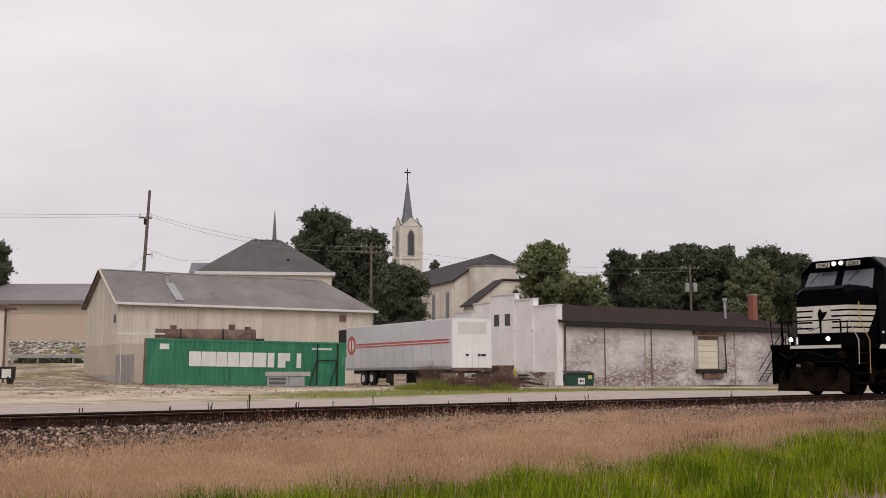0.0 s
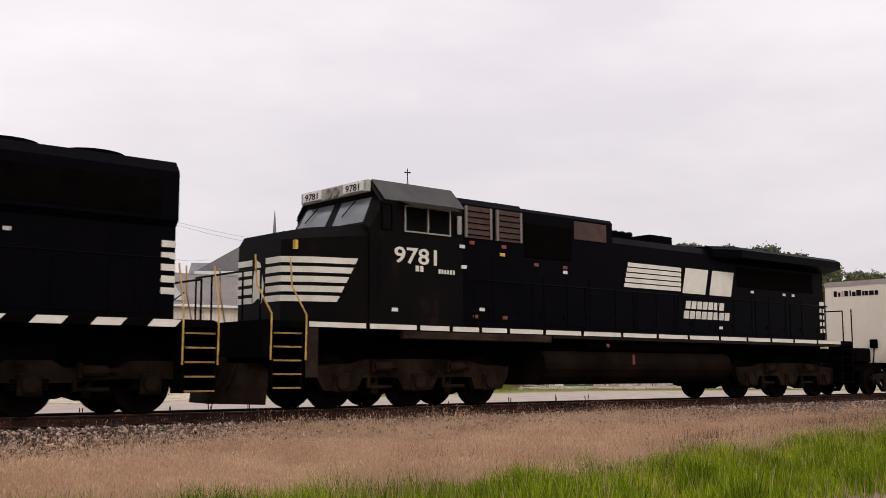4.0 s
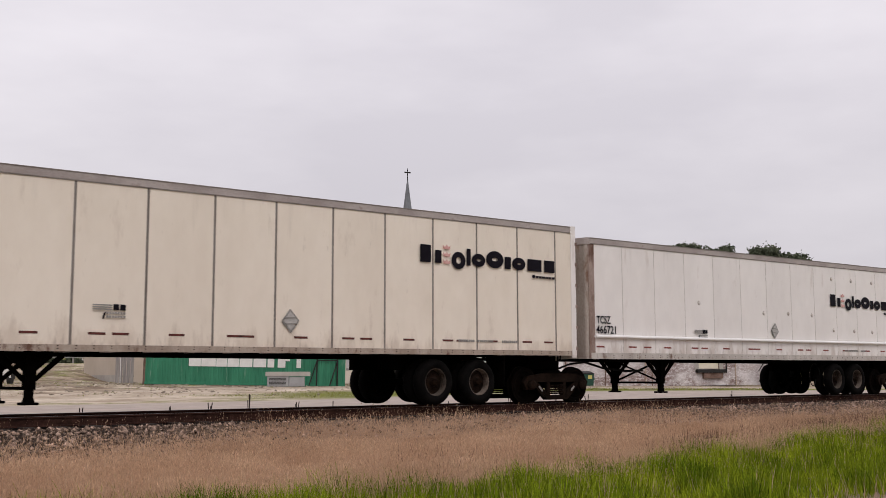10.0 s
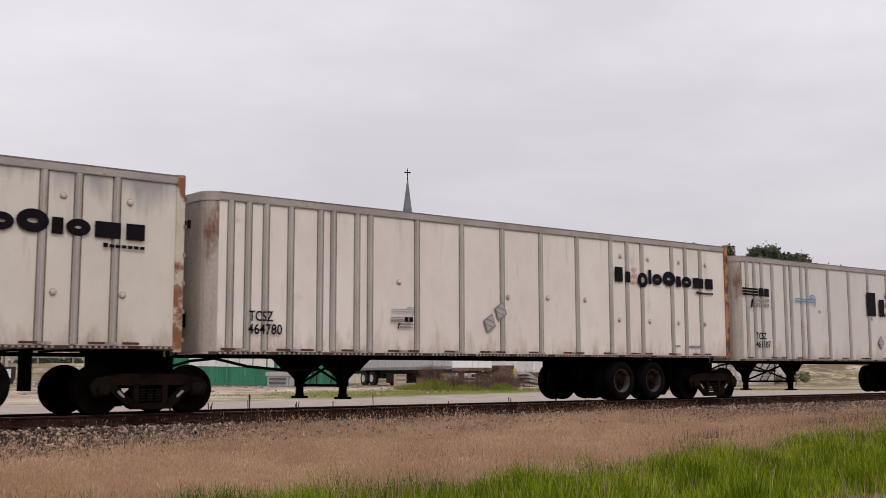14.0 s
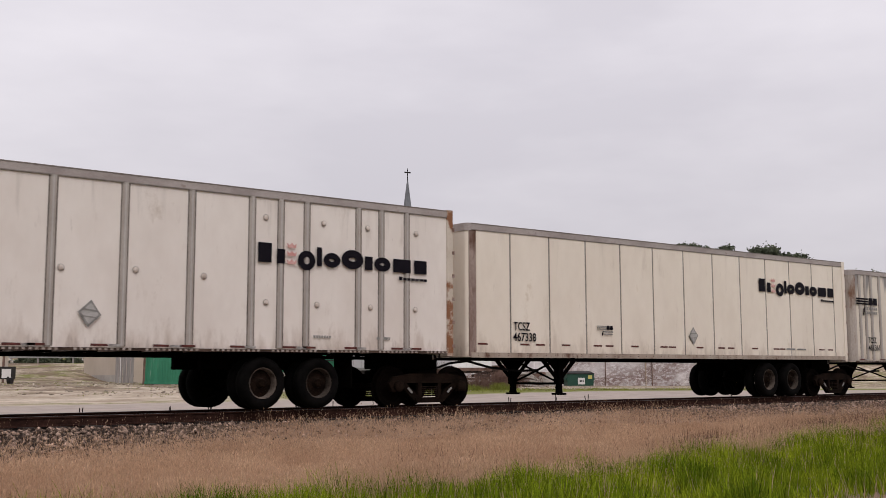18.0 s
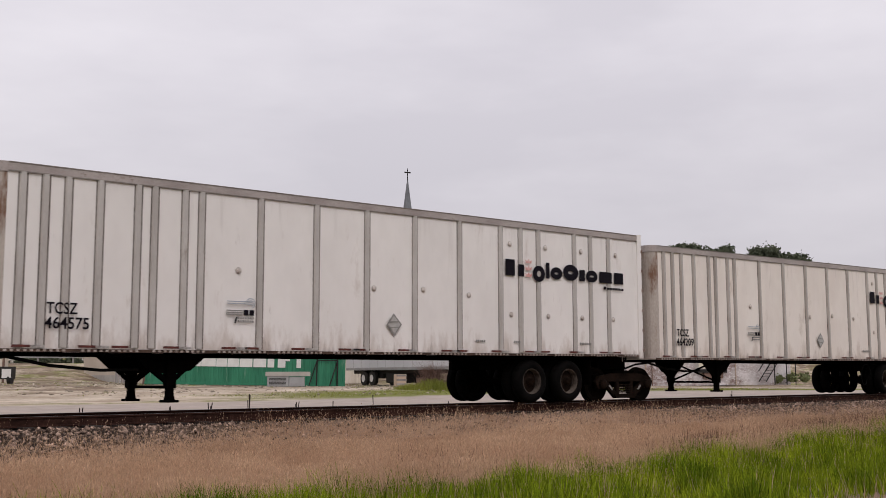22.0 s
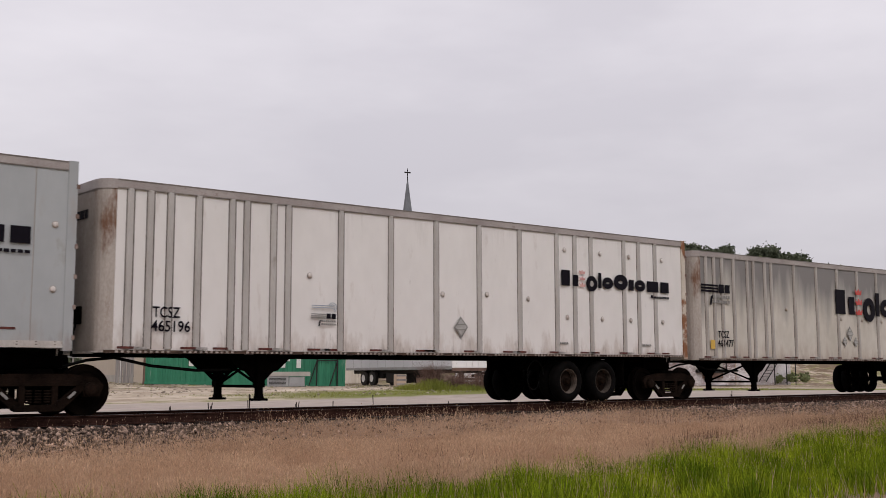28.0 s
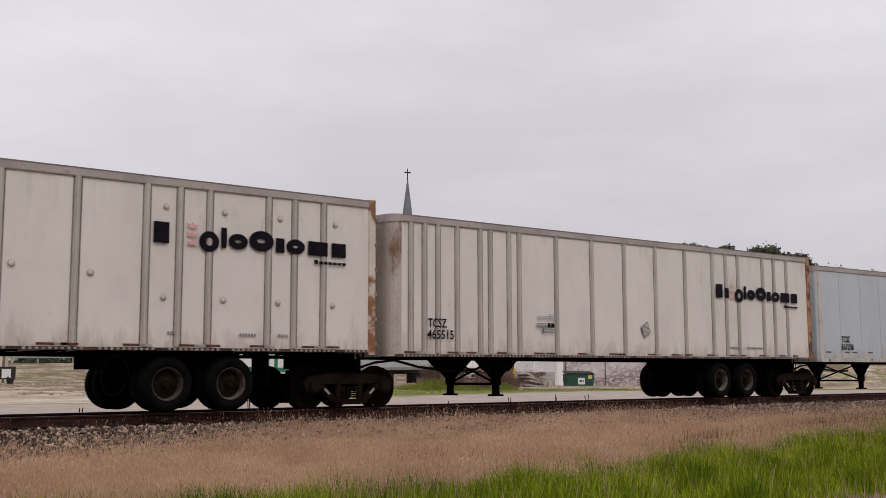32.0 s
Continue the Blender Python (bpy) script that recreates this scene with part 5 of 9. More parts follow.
T_A, T_B = "tall dark green tree beside the warehouse", "tree in a belt of trees"
tree(-14.2, 130, 4.0, blob_set(1, 8.6, 3.5, 16.9, 22, 1.5, 2.6), 46000, 0.29, LEAF_DARK, T_A, 11)
tree(-9.3, 129, 3.5, blob_set(2, 8.4, 2.0, 15.0, 20, 1.5, 2.4), 39100, 0.29, LEAF_DARK, "dense dark green tree before the church", 12)
tree(-4.6, 118, 2.0, blob_set(3, 7.4, 1.2, 11.0, 16, 1.3, 2.2), 34500, 0.26, LEAF_DARK, "lower bushy dark tree before the church", 13)
tree(-8.2, 104, 0.5, blob_set(4, 7.0, 1.0, 7.6, 12, 1.2, 1.9), 23000, 0.24, LEAF_DARK, "dark shrubby tree behind the parked trailer", 14)
tree(11.8, 122, 4.0, blob_set(5, 7.6, 1.5, 12.0, 16, 1.3, 2.1), 32199, 0.27, LEAF_LIGHT, "green tree beside the church", 15)
tree(15.2, 117, 3.0, blob_set(6, 6.4, 1.0, 8.6, 12, 1.2, 1.9), 23000, 0.26, LEAF_LIGHT, "light green tree behind the brick building", 16)
tree(21.6, 130, 4.0, blob_set(7, 5.2, 1.2, 11.7, 13, 1.2, 1.9), 25299, 0.27, LEAF_DARK, "dark rounded tree behind the brick building", 17)
tree(25.0, 136, 4.0, blob_set(27, 7.0, 0.8, 8.6, 12, 1.5, 2.2), 20700, 0.29, LEAF_DARK, "low dark tree behind the brick building", 27)
for i, (r, f, w, top, leaf, what) in enumerate(((30.4, 150, 8.0, 13.2, LEAF_DARK, "dark green"), (35.0, 151, 9.4, 14.4, LEAF_DARK, "tall dark"), (39.0, 150, 8.6, 13.8, LEAF_DARK, "dark rounded"), (41.6, 146, 7.6, 11.6, LEAF_MID, "lighter green"),
                                       (45.2, 151, 9.4, 13.9, LEAF_DARK, "broad dark"), (49.4, 152, 8.6, 12.9, LEAF_DARK, "dark green"), (54.0, 154, 9.0, 11.2, LEAF_MID, "green"), (62.0, 160, 12.0, 11.0, LEAF_MID, "broad green"))):
    tree(r, f, 5.0, blob_set(31 + i, w, 1.2, top, 18, 1.6, 2.6, 3.0), 32199, 0.32, leaf, what + " " + T_B, 51 + i)
tree(-50.4, 120, 8.5, blob_set(23, 4.6, 1, 7.4, 10, 1.2, 1.8), 16099, 0.26, LEAF_DARK, "dark tree behind the tan building", 23)
tree(-1.6, 205, 7.0, blob_set(25, 3.4, 1, 15.6, 8, 1.1, 1.7), 3000, 0.5, LEAF_DARK, "small dark tree behind the church tower", 25)
# ---- the train: two locomotives and nineteen road-rail van trailers ----
TRAIN = []      # things that travel with the train: (object, x at the start of time)
WHEELS = []     # wheelsets that turn: (object, local x, local z, radius, x of their thing)
SIDE = -1.295   # half the width of a trailer, on the camera's side


LAG = ((27.6, 0.0), (27.9, 0.32), (29.0, 0.29), (29.5, 0.22), (30.0, 0.16), (31.0, 0.06), (31.5, 0.0))     # a short slack in the pull, near the end


def travel(t):
    """How far the train has moved along x."""
    if t < 4.5:
        return -(10.83 * t + 0.00403 * t * t) - 0.26
    return -(10.9175 * t - 0.002037 * t * t) + float(np.interp(t, [q for q, _ in LAG], [d for _, d in LAG]))


# materials of the train
def van_skin(name, a, b, rust=0.36, drip=0.22, **kw):
    """Trailer paint: blotchy, with rusty splash streaks over the bottom rail and thin drips under the roof rail; each sheet is stained in its own way."""
    mt = surface(name, a, b, scale=0.5, rough=0.42, bump=0.02, fine=3.6, streak=(1.0, 1.0, 0.55), **kw)
    n, l = mt.node_tree.nodes, mt.node_tree.links
    bs = n["Principled BSDF"]
    co = n.new("ShaderNodeTexCoord")
    oi = n.new("ShaderNodeObjectInfo")
    far_off = n.new("ShaderNodeMath")
    far_off.operation = "MULTIPLY"
    far_off.inputs[1].default_value = 60.0
    l.new(oi.outputs["Random"], far_off.inputs[0])
    shift = n.new("ShaderNodeCombineXYZ")
    l.new(far_off.outputs[0], shift.inputs["X"])
    for node in [q for q in n if q.bl_idname == "ShaderNodeMapping"]:
        l.new(shift.outputs[0], node.inputs["Location"])
    sp = n.new("ShaderNodeSeparateXYZ")
    l.new(co.outputs["Object"], sp.inputs[0])
    last = bs.inputs["Base Color"].links[0].from_socket
    for scale, stretch, z0, z1, lo, hi, top, col in ((2.4, 0.30, 1.75, 1.08, 0.60, 0.34, rust, (0.33, 0.225, 0.16)), (9.0, 0.22, 1.50, 1.10, 0.66, 0.46, rust, (0.12, 0.06, 0.04)), (5.0, 0.10, 2.9, 4.05, 0.66, 0.50, drip, (0.24, 0.19, 0.16))):
        mp = n.new("ShaderNodeMapping")
        mp.inputs["Scale"].default_value = (1.0, 1.0, stretch)
        l.new(shift.outputs[0], mp.inputs["Location"])
        l.new(co.outputs["Object"], mp.inputs["Vector"])
        no = n.new("ShaderNodeTexNoise")
        no.inputs["Scale"].default_value, no.inputs["Detail"].default_value, no.inputs["Roughness"].default_value = scale, 6.0, 0.68
        l.new(mp.outputs["Vector"], no.inputs["Vector"])
        ra = n.new("ShaderNodeMapRange")      # how far the stain reaches here
        ra.inputs["From Min"].default_value, ra.inputs["From Max"].default_value = z0, z1
        ra.inputs["To Min"].default_value, ra.inputs["To Max"].default_value = lo, hi
        l.new(sp.outputs["Z"], ra.inputs["Value"])
        df = n.new("ShaderNodeMath")
        df.operation = "SUBTRACT"
        l.new(no.outputs["Fac"], df.inputs[0])
        l.new(ra.outputs["Result"], df.inputs[1])
        mk = n.new("ShaderNodeMapRange")
        mk.inputs["From Min"].default_value, mk.inputs["From Max"].default_value = 0.0, 0.16
        mk.inputs["To Max"].default_value = top
        l.new(df.outputs[0], mk.inputs["Value"])
        mx = n.new("ShaderNodeMixRGB")
        l.new(mk.outputs["Result"], mx.inputs[0])
        l.new(last, mx.inputs[1])
        mx.inputs[2].default_value = (*col, 1)
        last = mx.outputs["Color"]
    l.new(last, bs.inputs["Base Color"])
    return mt


CREAM = van_skin("cream_van_paint", (0.75, 0.665, 0.565), (0.83, 0.75, 0.65), 0.3, 0.12, spots=(0.64, 0.54, 0.42), spot_scale=1.0, spot_amount=0.2)
WARM = van_skin("warm_white_van_paint", (0.72, 0.645, 0.59), (0.82, 0.755, 0.70), spots=(0.57, 0.49, 0.425), spot_scale=0.9, spot_amount=0.36)
CLEAN = van_skin("white_van_paint", (0.74, 0.70, 0.675), (0.82, 0.78, 0.755), 0.4, 0.15, spots=(0.70, 0.65, 0.615), spot_scale=1.6, spot_amount=0.18)
DUSTY = van_skin("dusty_white_van_paint", (0.62, 0.57, 0.535), (0.70, 0.65, 0.61), spots=(0.53, 0.47, 0.425), spot_scale=0.9, spot_amount=0.3)
YELLOWED = van_skin("yellowed_van_paint", (0.60, 0.51, 0.395), (0.70, 0.62, 0.505), spots=(0.50, 0.40, 0.28), spot_scale=1.0, spot_amount=0.3)
GREY_VAN = van_skin("grey_van_paint", (0.355, 0.365, 0.372), (0.42, 0.43, 0.437), 0.30, 0.1, spots=(0.34, 0.33, 0.31), spot_scale=1.0, spot_amount=0.3)
BLUE_GREY = van_skin("blue_grey_van_paint", (0.42, 0.45, 0.48), (0.48, 0.51, 0.54))
ALU = surface("dull_aluminium", (0.27, 0.235, 0.21), (0.38, 0.345, 0.315), 2.0, 0.5, metal=0.3, bump=0.05, streak=(1, 1, 0.3))
ALU_PALE = surface("bright_aluminium", (0.42, 0.385, 0.36), (0.54, 0.505, 0.48), 2.0, 0.5, metal=0.2, bump=0.05, streak=(1, 1, 0.3), spots=(0.30, 0.26, 0.23), spot_scale=2.0, spot_amount=0.3)
ALU_DARK = surface("weathered_aluminium", (0.15, 0.125, 0.11), (0.25, 0.22, 0.20), 2.0, 0.6, metal=0.2, bump=0.05, streak=(1, 1, 0.3), spots=(0.11, 0.075, 0.055), spot_scale=2.0, spot_amount=0.3)
RUST_FRAME = surface("rusting_white_frame", (0.50, 0.43, 0.35), (0.64, 0.57, 0.49), 2.0, 0.6, bump=0.15, spots=(0.23, 0.095, 0.04), spot_scale=1.7, spot_amount=0.78)
ORANGE_FRAME = surface("orange_rusted_frame", (0.33, 0.135, 0.055), (0.46, 0.25, 0.13), 2.0, 0.7, bump=0.15, spots=(0.10, 0.04, 0.026), spot_scale=2.4, spot_amount=0.72)
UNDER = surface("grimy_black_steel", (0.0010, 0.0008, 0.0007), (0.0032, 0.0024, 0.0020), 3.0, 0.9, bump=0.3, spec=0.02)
TRUCK = surface("dusty_truck_steel", (0.0030, 0.0018, 0.0013), (0.024, 0.0145, 0.0095), 1.6, 0.9, bump=0.3, spec=0.03)
TRUCK_BLACK = surface("oily_truck_steel", (0.0030, 0.0020, 0.0015), (0.0150, 0.0095, 0.0068), 1.6, 0.9, bump=0.3, spec=0.02)
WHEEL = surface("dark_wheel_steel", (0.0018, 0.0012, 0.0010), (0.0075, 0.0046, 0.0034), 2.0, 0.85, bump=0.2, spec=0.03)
STEP_YELLOW = surface("worn_yellow_step_edge", (0.16, 0.085, 0.022), (0.38, 0.21, 0.055), 5.0, 0.7, bump=0.05, spots=(0.04, 0.025, 0.015), spot_scale=6.0, spot_amount=0.4)
TYRE = surface("worn_tyre_rubber", (0.0016, 0.0015, 0.0015), (0.006, 0.0053, 0.005), 4.0, 0.9, bump=0.2, spec=0.05)
RIM = surface("rusty_wheel_rim", (0.004, 0.0026, 0.002), (0.022, 0.013, 0.009), 5.0, 0.8, bump=0.2, spec=0.05)
RIM_PALE = surface("chalky_rim_barrel", (0.035, 0.026, 0.021), (0.13, 0.105, 0.088), 3.0, 0.8, bump=0.1, per_object=0.5, spec=0.1)
# Dirt and rust; the base also carries shade from the trailer ahead.
FRONT_SKIN = surface("dirty_shaded_front_wall", (0.26, 0.215, 0.185), (0.48, 0.42, 0.375), 1.0, 0.6, bump=0.05, streak=(1, 1, 0.35), spots=(0.17, 0.085, 0.05), spot_scale=1.3, spot_amount=0.5)
BOGIE_STEEL = surface("dark_bogie_steel", (0.0028, 0.0018, 0.0014), (0.019, 0.0115, 0.0082), 2.0, 0.9, bump=0.3, spec=0.04)
HOSE = surface("black_hose_rubber", (0.003, 0.003, 0.003), (0.008, 0.008, 0.008), 5.0, 0.7, bump=0.0, spec=0.08)
INK = surface("near_black_marking", (0.006, 0.0045, 0.008), (0.011, 0.009, 0.014), 3.0, 0.6, bump=0.0, spec=0.06)
GREY_INK = surface("faded_grey_marking", (0.20, 0.19, 0.18), (0.30, 0.285, 0.27), 6.0, 0.6, bump=0.0)
CROWN_RED = surface("red_marking", (0.46, 0.05, 0.045), (0.60, 0.085, 0.07), 3.0, 0.5, bump=0.0)
FADED_BLUE = surface("faded_blue_grey_marking", (0.26, 0.29, 0.34), (0.40, 0.43, 0.48), 6.0, 0.6, bump=0.0)
FADED_RED = surface("sun_bleached_red_marking", (0.52, 0.22, 0.20), (0.70, 0.46, 0.42), 9.0, 0.5, bump=0.0)
MARK_BLUE = surface("blue_marking", (0.08, 0.22, 0.42), (0.15, 0.32, 0.52), 3.0, 0.5, bump=0.0)
TAG_RED = surface("dusty_red_tag", (0.10, 0.022, 0.017), (0.20, 0.045, 0.035), 6.0, 0.7, bump=0.0)
REFLECT_RED = surface("faded_red_reflective_tape", (0.13, 0.026, 0.022), (0.26, 0.05, 0.042), 9.0, 0.5, bump=0.0)
REFLECT_WHITE = surface("white_reflective_tape", (0.62, 0.60, 0.57), (0.74, 0.72, 0.69), 6.0, 0.4, bump=0.0)
STICKER_YELLOW = surface("yellow_sticker", (0.55, 0.33, 0.05), (0.66, 0.42, 0.08), 3.0, 0.5, bump=0.0)
LOCO_WHITE = surface("white_locomotive_marking", (0.62, 0.58, 0.50), (0.76, 0.72, 0.65), 2.0, 0.5, bump=0.0, spots=(0.45, 0.40, 0.33), spot_scale=3.0, spot_amount=0.3)
GRAB_YELLOW = surface("yellow_handrail_paint", (0.42, 0.235, 0.05), (0.62, 0.40, 0.12), 4.0, 0.5, bump=0.0, spots=(0.10, 0.06, 0.03), spot_scale=5.0, spot_amount=0.5)
# Glass whose base colour is raised to hold part of the sky's reflection.
WINDSHIELD = surface("painted_sky_windshield", (0.16, 0.175, 0.20), (0.23, 0.25, 0.275), 1.0, 0.05, bump=0.0, spec=1.0, rough_var=0.03)
DARK_OPEN = surface("dark_opening", (0.003, 0.003, 0.003), (0.006, 0.006, 0.006), 2.0, 0.95, bump=0.0, spec=0.04)
FILTER = surface("brown_filter_screen", (0.045, 0.022, 0.018), (0.085, 0.045, 0.036), 3.0, 0.8, bump=0.3)
SILL_DUST = surface("dust_brown_sill", (0.012, 0.0078, 0.0062), (0.046, 0.030, 0.023), 1.5, 0.85, bump=0.15, spec=0.06)
TANK = surface("dusty_tank_paint", (0.0026, 0.0016, 0.0011), (0.0130, 0.0078, 0.0053), 0.8, 0.85, bump=0.15, spec=0.03, streak=(1, 1, 0.5))
LAMP = glowing("lit_headlight", (1.0, 0.96, 0.86), 9.0)
BOARD = surface("lit_number_board", (0.52, 0.50, 0.42), (0.62, 0.60, 0.52), 3.0, 0.5, bump=0.0)


def peeled_skin(name, a, b, lo, hi, bare, metal):
    """White paint worn through to bare aluminium down from the roof, in long uneven tongues."""
    mt = van_skin(name, a, b)
    nt = mt.node_tree
    n, l = nt.nodes, nt.links
    bs = n["Principled BSDF"]
    paint = bs.inputs["Base Color"].links[0].from_socket
    co = n.new("ShaderNodeTexCoord")
    sp = n.new("ShaderNodeSeparateXYZ")
    l.new(co.outputs["Object"], sp.inputs[0])
    mp = n.new("ShaderNodeMapping")
    mp.inputs["Scale"].default_value = (1.3, 1.3, 0.22)
    l.new(co.outputs["Object"], mp.inputs["Vector"])
    no = n.new("ShaderNodeTexNoise")
    no.inputs["Scale"].default_value, no.inputs["Detail"].default_value = 1.6, 6.0
    l.new(mp.outputs["Vector"], no.inputs["Vector"])
    ma = n.new("ShaderNodeMath")
    ma.operation = "MULTIPLY_ADD"
    ma.inputs[1].default_value = 2.6
    l.new(no.outputs["Fac"], ma.inputs[0])
    l.new(sp.outputs["Z"], ma.inputs[2])
    ra = n.new("ShaderNodeMapRange")
    ra.inputs["From Min"].default_value, ra.inputs["From Max"].default_value = lo, hi
    l.new(ma.outputs[0], ra.inputs["Value"])
    mx = n.new("ShaderNodeMixRGB")
    l.new(ra.outputs["Result"], mx.inputs[0])
    l.new(paint, mx.inputs[1])
    mx.inputs[2].default_value = (*bare, 1)
    l.new(mx.outputs["Color"], bs.inputs["Base Color"])
    m2 = n.new("ShaderNodeMath")
    m2.operation = "MULTIPLY"
    m2.inputs[1].default_value = metal
    l.new(ra.outputs["Result"], m2.inputs[0])
    l.new(m2.outputs[0], bs.inputs["Metallic"])
    return mt


PEELED = peeled_skin("peeled_van_paint", (0.50, 0.45, 0.385), (0.66, 0.61, 0.55), 3.55, 4.75, (0.23, 0.21, 0.20), 0.35)
SMEARED = peeled_skin("smeared_van_paint", (0.61, 0.545, 0.455), (0.72, 0.655, 0.57), 4.72, 5.02, (0.25, 0.23, 0.22), 0.1)
SMUDGED = peeled_skin("smudged_van_paint", (0.64, 0.575, 0.50), (0.73, 0.67, 0.60), 4.95, 5.45, (0.36, 0.34, 0.34), 0.1)


# ---- generic shapes ----
def loft(bm, sections):
    """Skins closed outlines of equal length, (x, [(y, z), ...]), one after another."""
    rings = [[bm.verts.new((x, y, z)) for y, z in ring] for x, ring in sections]
    n = len(rings[0])
    for A, B in zip(rings, rings[1:]):
        for i in range(n):
            bm.faces.new((A[i], A[(i + 1) % n], B[(i + 1) % n], B[i]))
    bm.faces.new(rings[0][::-1])
    bm.faces.new(rings[-1])
    bmesh.ops.recalc_face_normals(bm, faces=bm.faces[:])
    return bm


MESHES = {}


def shared(key, make):
    """A mesh made once and used by all alike pieces."""
    if key not in MESHES:
        bm = make()
        me = bpy.data.meshes.new(key if isinstance(key, str) else key[0])
        bm.to_mesh(me)
        bm.free()
        MESHES[key] = me
    return MESHES[key]


def put(name, key, make, material, parent, m=None, label="", smooth=False):
    return piece(name, shared(key, make), material, parent, label, m, smooth)


def slab(pts, y, t=0.004):
    """A flat plate of outline (x, z) on the plane y, t thick towards the camera."""
    return prism(bm_new(), pts, "y", y - t, y)


# ---- wheelsets ----
def wheelset(parent, x, z, r, x_start, gauge=0.7525):
    def make():
        bm = bm_new()
        rod(bm, (0, -1.0, 0), (0, 1.0, 0), 0.085, 10)
        for s in (-1, 1):
            prof = [(0.10, 0.075), (r - 0.13, 0.05), (r - 0.09, 0.07), (r, 0.07), (r, -0.04), (r + 0.027, -0.05), (r + 0.027, -0.08), (r - 0.09, -0.08), (r - 0.13, -0.02), (0.10, -0.06)]
            lathe(bm, [(p, s * (gauge + q)) for p, q in prof], 28)
        for s in (-1, 1):
            for a in range(3):
                c, d = math.cos(a * 2.094), math.sin(a * 2.094)
                rod(bm, (0.22 * c, s * (gauge + 0.06), 0.22 * d), (0.22 * c, s * (gauge + 0.085), 0.22 * d), 0.035, 6)
        return bm
    ob = put("wheelset", ("wheelset", r), make, WHEEL, parent, pose(x, 0, z), "steel wheels on an axle")
    WHEELS.append((ob, x, z, r, x_start))
    return ob


# ---- locomotive trucks ----
def loco_truck(parent, axles, x_start, style):
    """A three-axle truck under a locomotive: frame, journal boxes, springs, brake cylinders, wheelsets."""
    a, b, c = axles
    steel = TRUCK_BLACK if style == "A" else TRUCK
    for s in (-1, 1):
        y0, y1 = s * 1.02, s * 1.16

        def frame_make():
            bm = bm_new()
            if style == "A":
                top = [(a - 0.55, 0.80), (a - 0.40, 0.92), (a + 0.35, 0.92), (a + 0.55, 0.80), (b - 0.55, 0.80), (b - 0.35, 0.92), (b + 0.35, 0.92), (b + 0.55, 0.80), (c - 0.55, 0.80), (c - 0.35, 0.92), (c + 0.4, 0.92), (c + 0.55, 0.80)]
                low = [(c + 0.5, 0.60), (c - 0.45, 0.62), (b + 0.6, 0.55), (b - 0.6, 0.55), (a + 0.45, 0.62), (a - 0.5, 0.60)]
            else:
                top = [(a - 0.62, 0.86), (a + 0.3, 0.90), (a + 0.6, 0.98), (b - 0.5, 1.0), (b + 0.5, 1.0), (c - 0.6, 0.98), (c - 0.3, 0.90), (c + 0.62, 0.86)]
                low = [(c + 0.60, 0.66), (c + 0.40, 0.36), (c - 0.40, 0.36), (c - 0.52, 0.62), (b + 0.55, 0.62), (b + 0.38, 0.36), (b - 0.38, 0.36), (b - 0.55, 0.62), (a + 0.52, 0.62), (a + 0.40, 0.36), (a - 0.40, 0.36), (a - 0.60, 0.66)]
            prism(bm, top + low, "y", min(y0, y1), max(y0, y1))
            return bm
        fr = part("truck_frame", frame_make(), steel, parent, "dusty cast steel truck side frame")
        for x in axles:
            def jb():
                bm = bm_new()
                box(bm, -0.20, 0.20, -0.06, 0.06, -0.19, 0.19, 0.03)
                lathe(bm, [(0.155, -0.06), (0.155, -0.10), (0.11, -0.12), (0.05, -0.125)], 16)
                return bm
            put("journal_box", ("journal_box", style), jb, steel, fr, pose(x, s * 1.16, 0.52, 0, 0, 0 if s < 0 else 180), smooth=False)
            if style == "A":
                def spr():
                    bm = bm_new()
                    lathe(bm, [(0.075, 0.0), (0.09, 0.02), (0.07, 0.05), (0.09, 0.07), (0.07, 0.10), (0.09, 0.12), (0.07, 0.15), (0.09, 0.17), (0.075, 0.20)], 10, "z")
                    return bm
                for dx in (-0.27, 0.27):
                    put("spring", ("spring",), spr, UNDER, fr, pose(x + dx, s * 1.1, 0.42))
        for x in ((a + b) / 2, (b + c) / 2):
            def cyl():
                bm = bm_new()
                rod(bm, (-0.22, 0, 0), (0.22, 0, 0), 0.10, 12)
                rod(bm, (0.22, 0, 0), (0.42, 0, -0.02), 0.03, 6)
                box(bm, -0.28, -0.20, -0.06, 0.06, -0.12, 0.14, 0.01)
                return bm
            put("brake_cylinder", ("brake_cylinder", style), cyl, steel, fr, pose(x, s * 1.2, 0.74 if style == "A" else 0.84))
            def shoe():
                bm = bm_new()
                box(bm, -0.05, 0.05, -0.05, 0.05, -0.28, 0.18, 0.02)
                box(bm, -0.11, 0.0, -0.04, 0.04, -0.26, -0.04, 0.01)
                return bm
            put("brake_shoe", ("brake_shoe", style), shoe, steel, fr, pose(x, s * 0.98, 0.56))
    # brake rigging hangs between the wheels, low over the rail
    for x in ((a + b) / 2, (b + c) / 2):
        for s in (-1, 1):
            part("brake_rigging", prism(bm_new(), [(x - 0.62, 0.64), (x + 0.62, 0.64), (x + 0.46, 0.34), (x + 0.16, 0.25), (x - 0.16, 0.25), (x - 0.46, 0.34)], "y", s * 0.86 - 0.05, s * 0.86 + 0.05), UNDER, parent)
            part("rigging_link", bx(x - 0.30, x + 0.30, s * 1.14 - 0.03, s * 1.14 + 0.03, 0.40, 0.47, 0.01), steel, parent)
            part("rigging_hanger", bx(x - 0.33, x - 0.26, s * 1.14 - 0.03, s * 1.14 + 0.03, 0.40, 0.62, 0.01), steel, parent)
    part("bolster", bx(b - 0.5, b + 0.5, -1.0, 1.0, 0.65, 1.2, 0.04), UNDER, parent)
